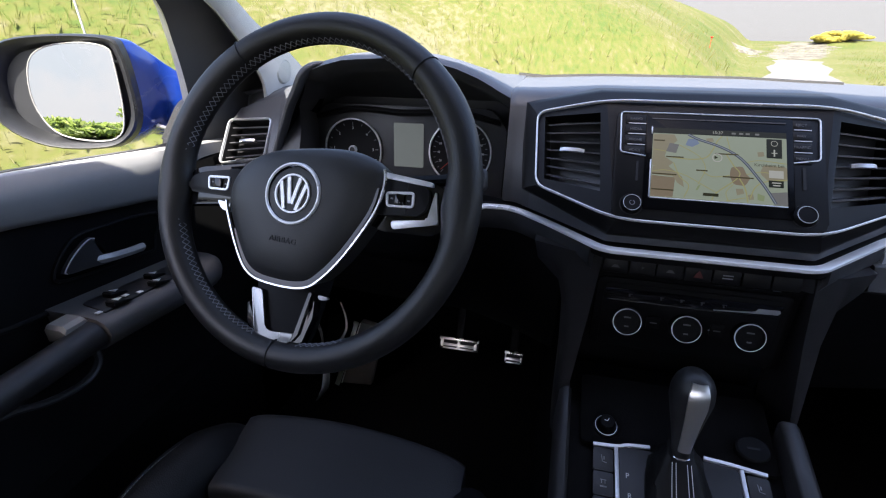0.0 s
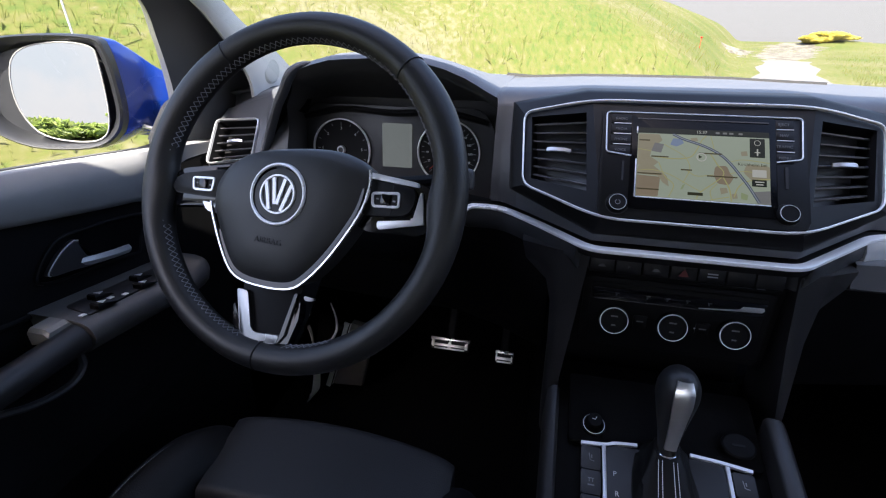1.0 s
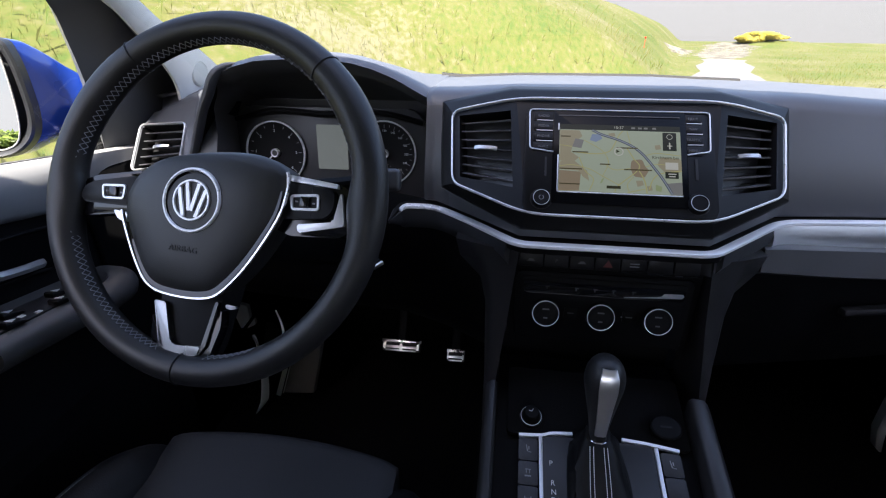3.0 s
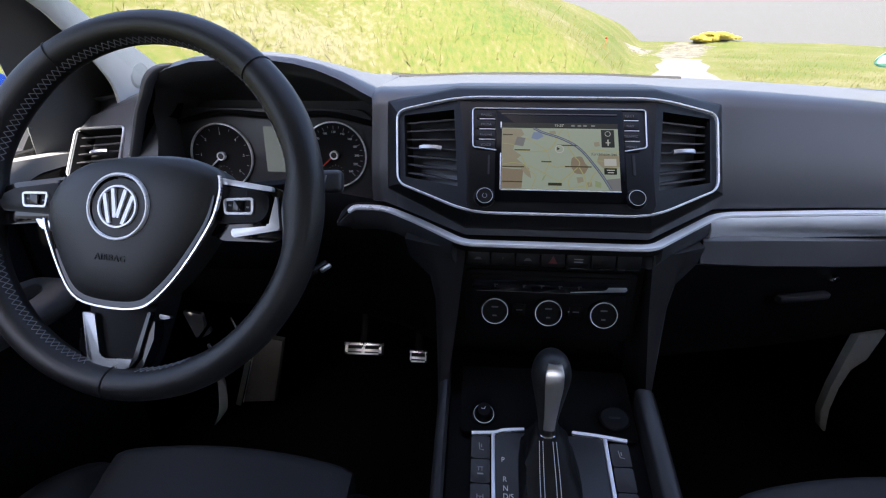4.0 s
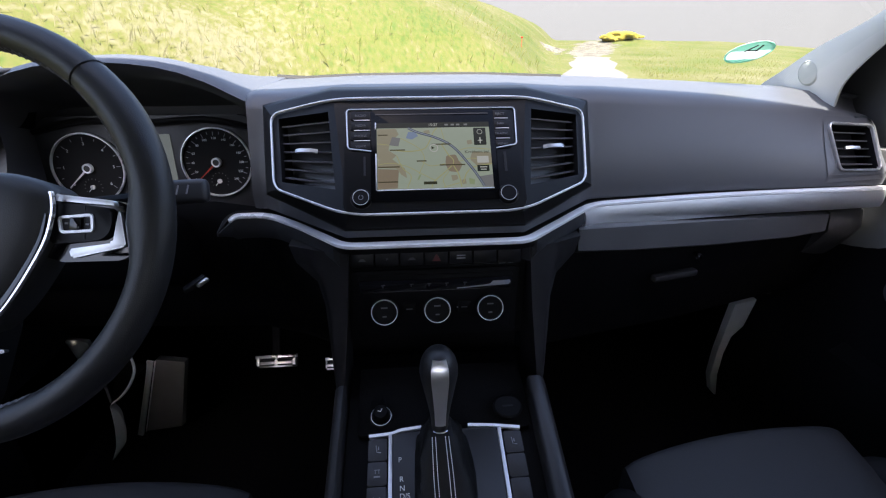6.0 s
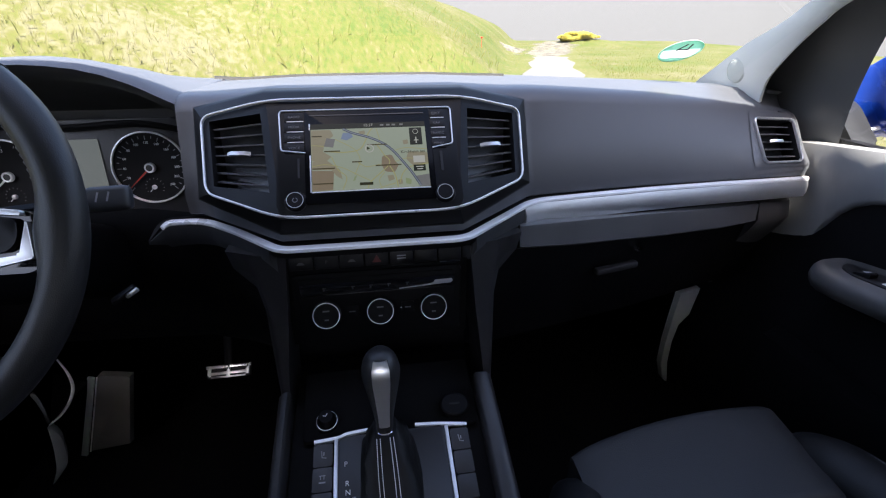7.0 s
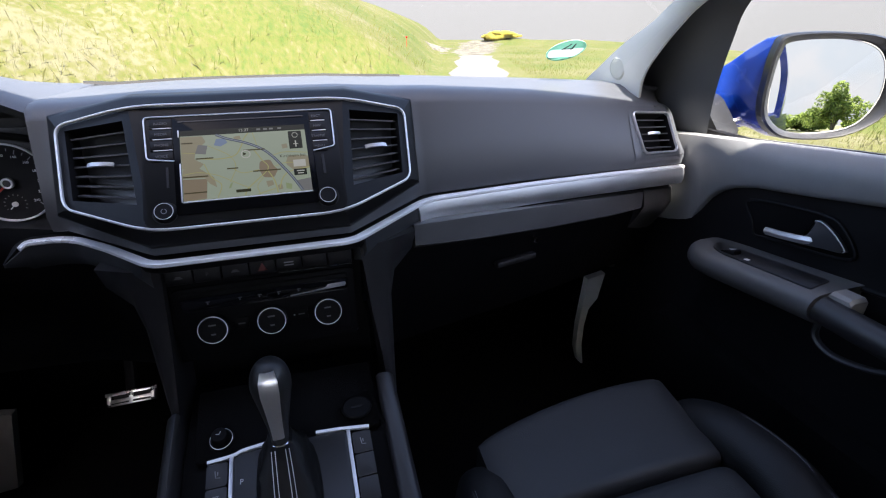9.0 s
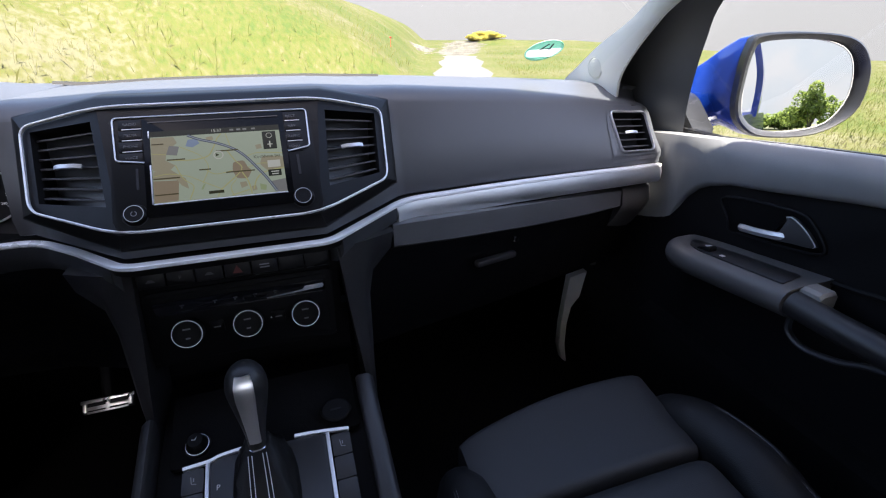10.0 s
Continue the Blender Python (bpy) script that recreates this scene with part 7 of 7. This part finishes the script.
# ---------------------------------------------------------------- pedals and footwell
def pedal(name, x0, x1, y, z, h, label):
    p = thing(name, ((x0 + x1) / 2, y, z - h), label, "pedal")
    w, cx = x1 - x0, (x0 + x1) / 2
    m = axes((cx, y, z), (1, -0.07, 0.07), (0, 0.70, 0.71))
    part("pad", prism(rounded([(-w / 2, -h / 2, 0), (w / 2, -h / 2, 0), (w / 2, h / 2, 0), (-w / 2, h / 2, 0)], 0.004), -0.010, 0.0, 0.002), M_RUBBER, p, "black rubber pedal pad", m)
    bars = [box(w * 1.04, h * 0.26, 0.004, 0.0012, at=(0, h * 0.36, 0.0015)), box(w * 0.92, h * 0.24, 0.004, 0.0012, at=(0, -h * 0.16, 0.0015)), box(w * 0.80, h * 0.14, 0.004, 0.001, at=(0, -h * 0.44, 0.0005))] + [box(w * 0.08, h * 0.8, 0.004, 0.001, at=(q * w * 0.44, 0.02 * h, 0.0015)) for q in ((-1, 0, 1) if w > 0.06 else (-1, 1))]
    part("steel_cap", merge(*bars), M_PEDAL, p, "bright steel pedal cap", m)
    part("pedal_arm", sweep(smooth_line([(cx, y + 0.012, z + 0.005), (cx, y + 0.06, z + 0.10), (cx, y + 0.06, z + 0.24)], 4), ring(0.008, 0.012, 8), up=(1, 0, 0)), M_BLACK, p, "black pedal arm")


pedal("brake_pedal", -0.424, -0.322, 0.929, 0.740, 0.030, "wide brake pedal with a steel cap")
pedal("accelerator_pedal", -0.252, -0.208, 0.915, 0.735, 0.030, "narrow accelerator pedal with a steel cap")
rest = thing("footrest", (-0.59, 0.82, 0.6), "black footrest with a steel edge beside the pedals", "footrest")
part("plate", loft([[(-0.683, 0.862, 0.602), (-0.603, 0.866, 0.607), (-0.603, 0.885, 0.600), (-0.683, 0.882, 0.595)], [(-0.618, 0.874, 0.803), (-0.560, 0.880, 0.788), (-0.560, 0.900, 0.785), (-0.618, 0.895, 0.800)]]), M_CAP, rest, "black footrest plate")
part("steel_edge", sweep([(-0.697, 0.856, 0.598), (-0.628, 0.870, 0.804)], [(-0.0065, -0.003), (0.0065, -0.003), (0.0065, 0.003), (-0.0065, 0.003)], up=(0.0, -1, 0.05)), M_KICK, rest, "bright steel edge")
part("steel_line", sweep([(-0.6835, 0.858, 0.604), (-0.6170, 0.870, 0.803)], ring(0.0016, n=6), up=(0, -1, 0.05)), M_KICK, rest, "thin bright line")
k_ = thing("kick_trim", (0.77, 0.88, 0.6), "grey moulded trim at the passenger footwell", "trim")
part("trim_blade", moved(prism([(0.7465, 0.875, 0), (0.7984, 0.885, 0), (0.7862, 0.8083, 0), (0.7611, 0.7794, 0), (0.754, 0.726, 0), (0.7573, 0.6597, 0), (0.7728, 0.5825, 0), (0.7551, 0.6011, 0), (0.739, 0.6524, 0), (0.7373, 0.728, 0), (0.7418, 0.8077, 0)], 0.0, 0.02, 0.0015), Matrix(((1, 0, 0, 0), (0, 0, -1, 0.905), (0, 1, 0, 0), (0, 0, 0, 1)))), M_KICK, k_, "light grey blade of the trim")
part("trim_peg", box(0.024, 0.02, 0.018, 0.006, at=(0.800, 0.868, 0.925)), M_CAP, k_, "small grey peg above the blade")
part("kick_panel", box(0.012, 0.30, 0.34, 0.004, at=(0.812, 1.0, 0.76)), M_DEEP, k_, "black kick panel")
k_ = thing("kick_trim", (-0.64, 0.75, 0.6), "grey moulded trim with a curved lip beside the footrest", "trim")
secs = []
left = smooth_line([(-0.686, 0.788, 0.752), (-0.689, 0.786, 0.715), (-0.693, 0.784, 0.683), (-0.7015, 0.782, 0.643), (-0.712, 0.780, 0.618), (-0.719, 0.779, 0.604)], 4)
right = smooth_line([(-0.683, 0.793, 0.746), (-0.677, 0.796, 0.716), (-0.6790, 0.796, 0.686), (-0.683, 0.795, 0.654), (-0.690, 0.793, 0.636), (-0.714, 0.784, 0.606)], 4)
for p, q in zip(left, right):
    secs.append([p, p.lerp(q, 0.3) + Vector((0, -0.0025, 0)), p.lerp(q, 0.7) + Vector((0, -0.001, 0)), q, q + Vector((-0.010, 0.02, 0)), p + Vector((0, 0.02, 0))])
part("trim_blade", loft(secs), M_KICK, k_, "light grey blade of the trim", sharp=60)
lip_ = smooth_line([(-0.688, 0.798, 0.7495), (-0.6653, 0.800, 0.7664), (-0.6440, 0.804, 0.790), (-0.629, 0.808, 0.817), (-0.625, 0.812, 0.836), (-0.628, 0.816, 0.862), (-0.640, 0.822, 0.892)], 5)
part("trim_lip", sweep(lip_, ring(0.0024, n=8), up=(0.5, -0.7, 0.5), scale=lambda q: 0.7 + 0.6 * math.sin(math.pi * q)), M_KICK, k_, "curved pale lip")
part("lever_stem", loft([[(x - w, 0.80, z), (x, 0.797, z), (x + w, 0.80, z), (x, 0.806, z)] for x, z, w in ((-0.694, 0.832, 0.0030), (-0.693, 0.826, 0.0058), (-0.6895, 0.81, 0.0045), (-0.6885, 0.785, 0.0030), (-0.690, 0.753, 0.0026))]), M_CAP, k_, "slim grey stem of the release lever")
part("release_lever", moved(prism(rounded([(-0.777, 0.882, 0), (-0.732, 0.874, 0), (-0.732, 0.838, 0), (-0.760, 0.803, 0)], 0.006, 4), 0.0, 0.012, 0.003), Matrix(((1, 0, 0, 0), (0, 0, -1, 0.866), (0, 1, 0, 0), (0, 0, 0, 1)))), M_CAP, k_, "grey bonnet release lever")
part("lever_clip", moved(prism(rounded([(-0.717, 0.843, 0), (-0.715, 0.827, 0), (-0.742, 0.811, 0)], 0.004, 4), 0.0, 0.010, 0.002), Matrix(((1, 0, 0, 0), (0, 0, -1, 0.858), (0, 1, 0, 0), (0, 0, 0, 1)))), M_CAP, k_, "grey clip below the lever")
part("side_panel", box(0.012, 0.60, 0.70, 0.004, at=(-0.806, 0.90, 0.92)), M_DEEP, k_, "black side panel of the footwell")
part("kick_panel", loft([[(-0.690, 0.806, 0.750), (-0.700, 0.795, 0.62), (-0.73, 0.86, 0.60), (-0.72, 0.90, 0.80)], [(-0.632, 0.86, 0.800), (-0.700, 0.850, 0.605), (-0.71, 0.89, 0.60), (-0.65, 0.90, 0.80)]]), M_BLACK, k_, "black kick panel")

# ---------------------------------------------------------------- emission badge on the glass
SM = axes((0.586, 0.846, 1.4405), (1, -0.07, 0.03), (0, -0.86, 0.51)) @ Matrix.Scale(1.10, 4)
sticker = part("emission_badge", prism([(0.0352 * math.cos(2 * math.pi * i / 40), 0.0352 * math.sin(2 * math.pi * i / 40), 0) for i in range(40)], 0.0, 0.0006), translucent("badge_white", (0.86, 0.88, 0.86)))
sticker.matrix_basis = SM
tagged(sticker, "round green emission badge stuck inside the windscreen", "sticker")
WORLD_OF[sticker] = SM
M_TEAL = translucent("badge_green", (0.48, 0.76, 0.66))
part("badge_rim", moved(sweep([(0.0338 * math.cos(t), 0.0338 * math.sin(t), 0.0010) for t in np.linspace(0, 2 * math.pi, 41)[:-1]], [(-0.0018, 0), (0.0018, 0), (0.0018, 0.0003), (-0.0018, 0.0003)], closed=True, up=(0, 0, 1)), Matrix()), M_TEAL, sticker, "pale green rim", SM)
part("badge_field", prism([(0.0355 * math.cos(t), 0.0355 * math.sin(t), 0) for t in np.linspace(0.22, math.pi - 0.10, 28)], 0.0008, 0.0011), M_TEAL, sticker, "pale green upper field", SM)
part("badge_field", prism([(0.0355 * math.cos(t), 0.0355 * math.sin(t), 0) for t in np.linspace(-2.45, -0.69, 20)], 0.0008, 0.0011), M_TEAL, sticker, "pale green lower rim", SM)
for x, y, w, h, r in ((-0.005, 0.014, 0.003, 0.022, -28), (0.008, 0.014, 0.003, 0.020, 0), (0.0, 0.007, 0.020, 0.0025, 0)):
    part("badge_bar", box(w, h, 0.0005), M_RUBBER, sticker, "", SM @ T(x, y, 0.0014) @ pose(0, 0, 0, 0, 0, r))
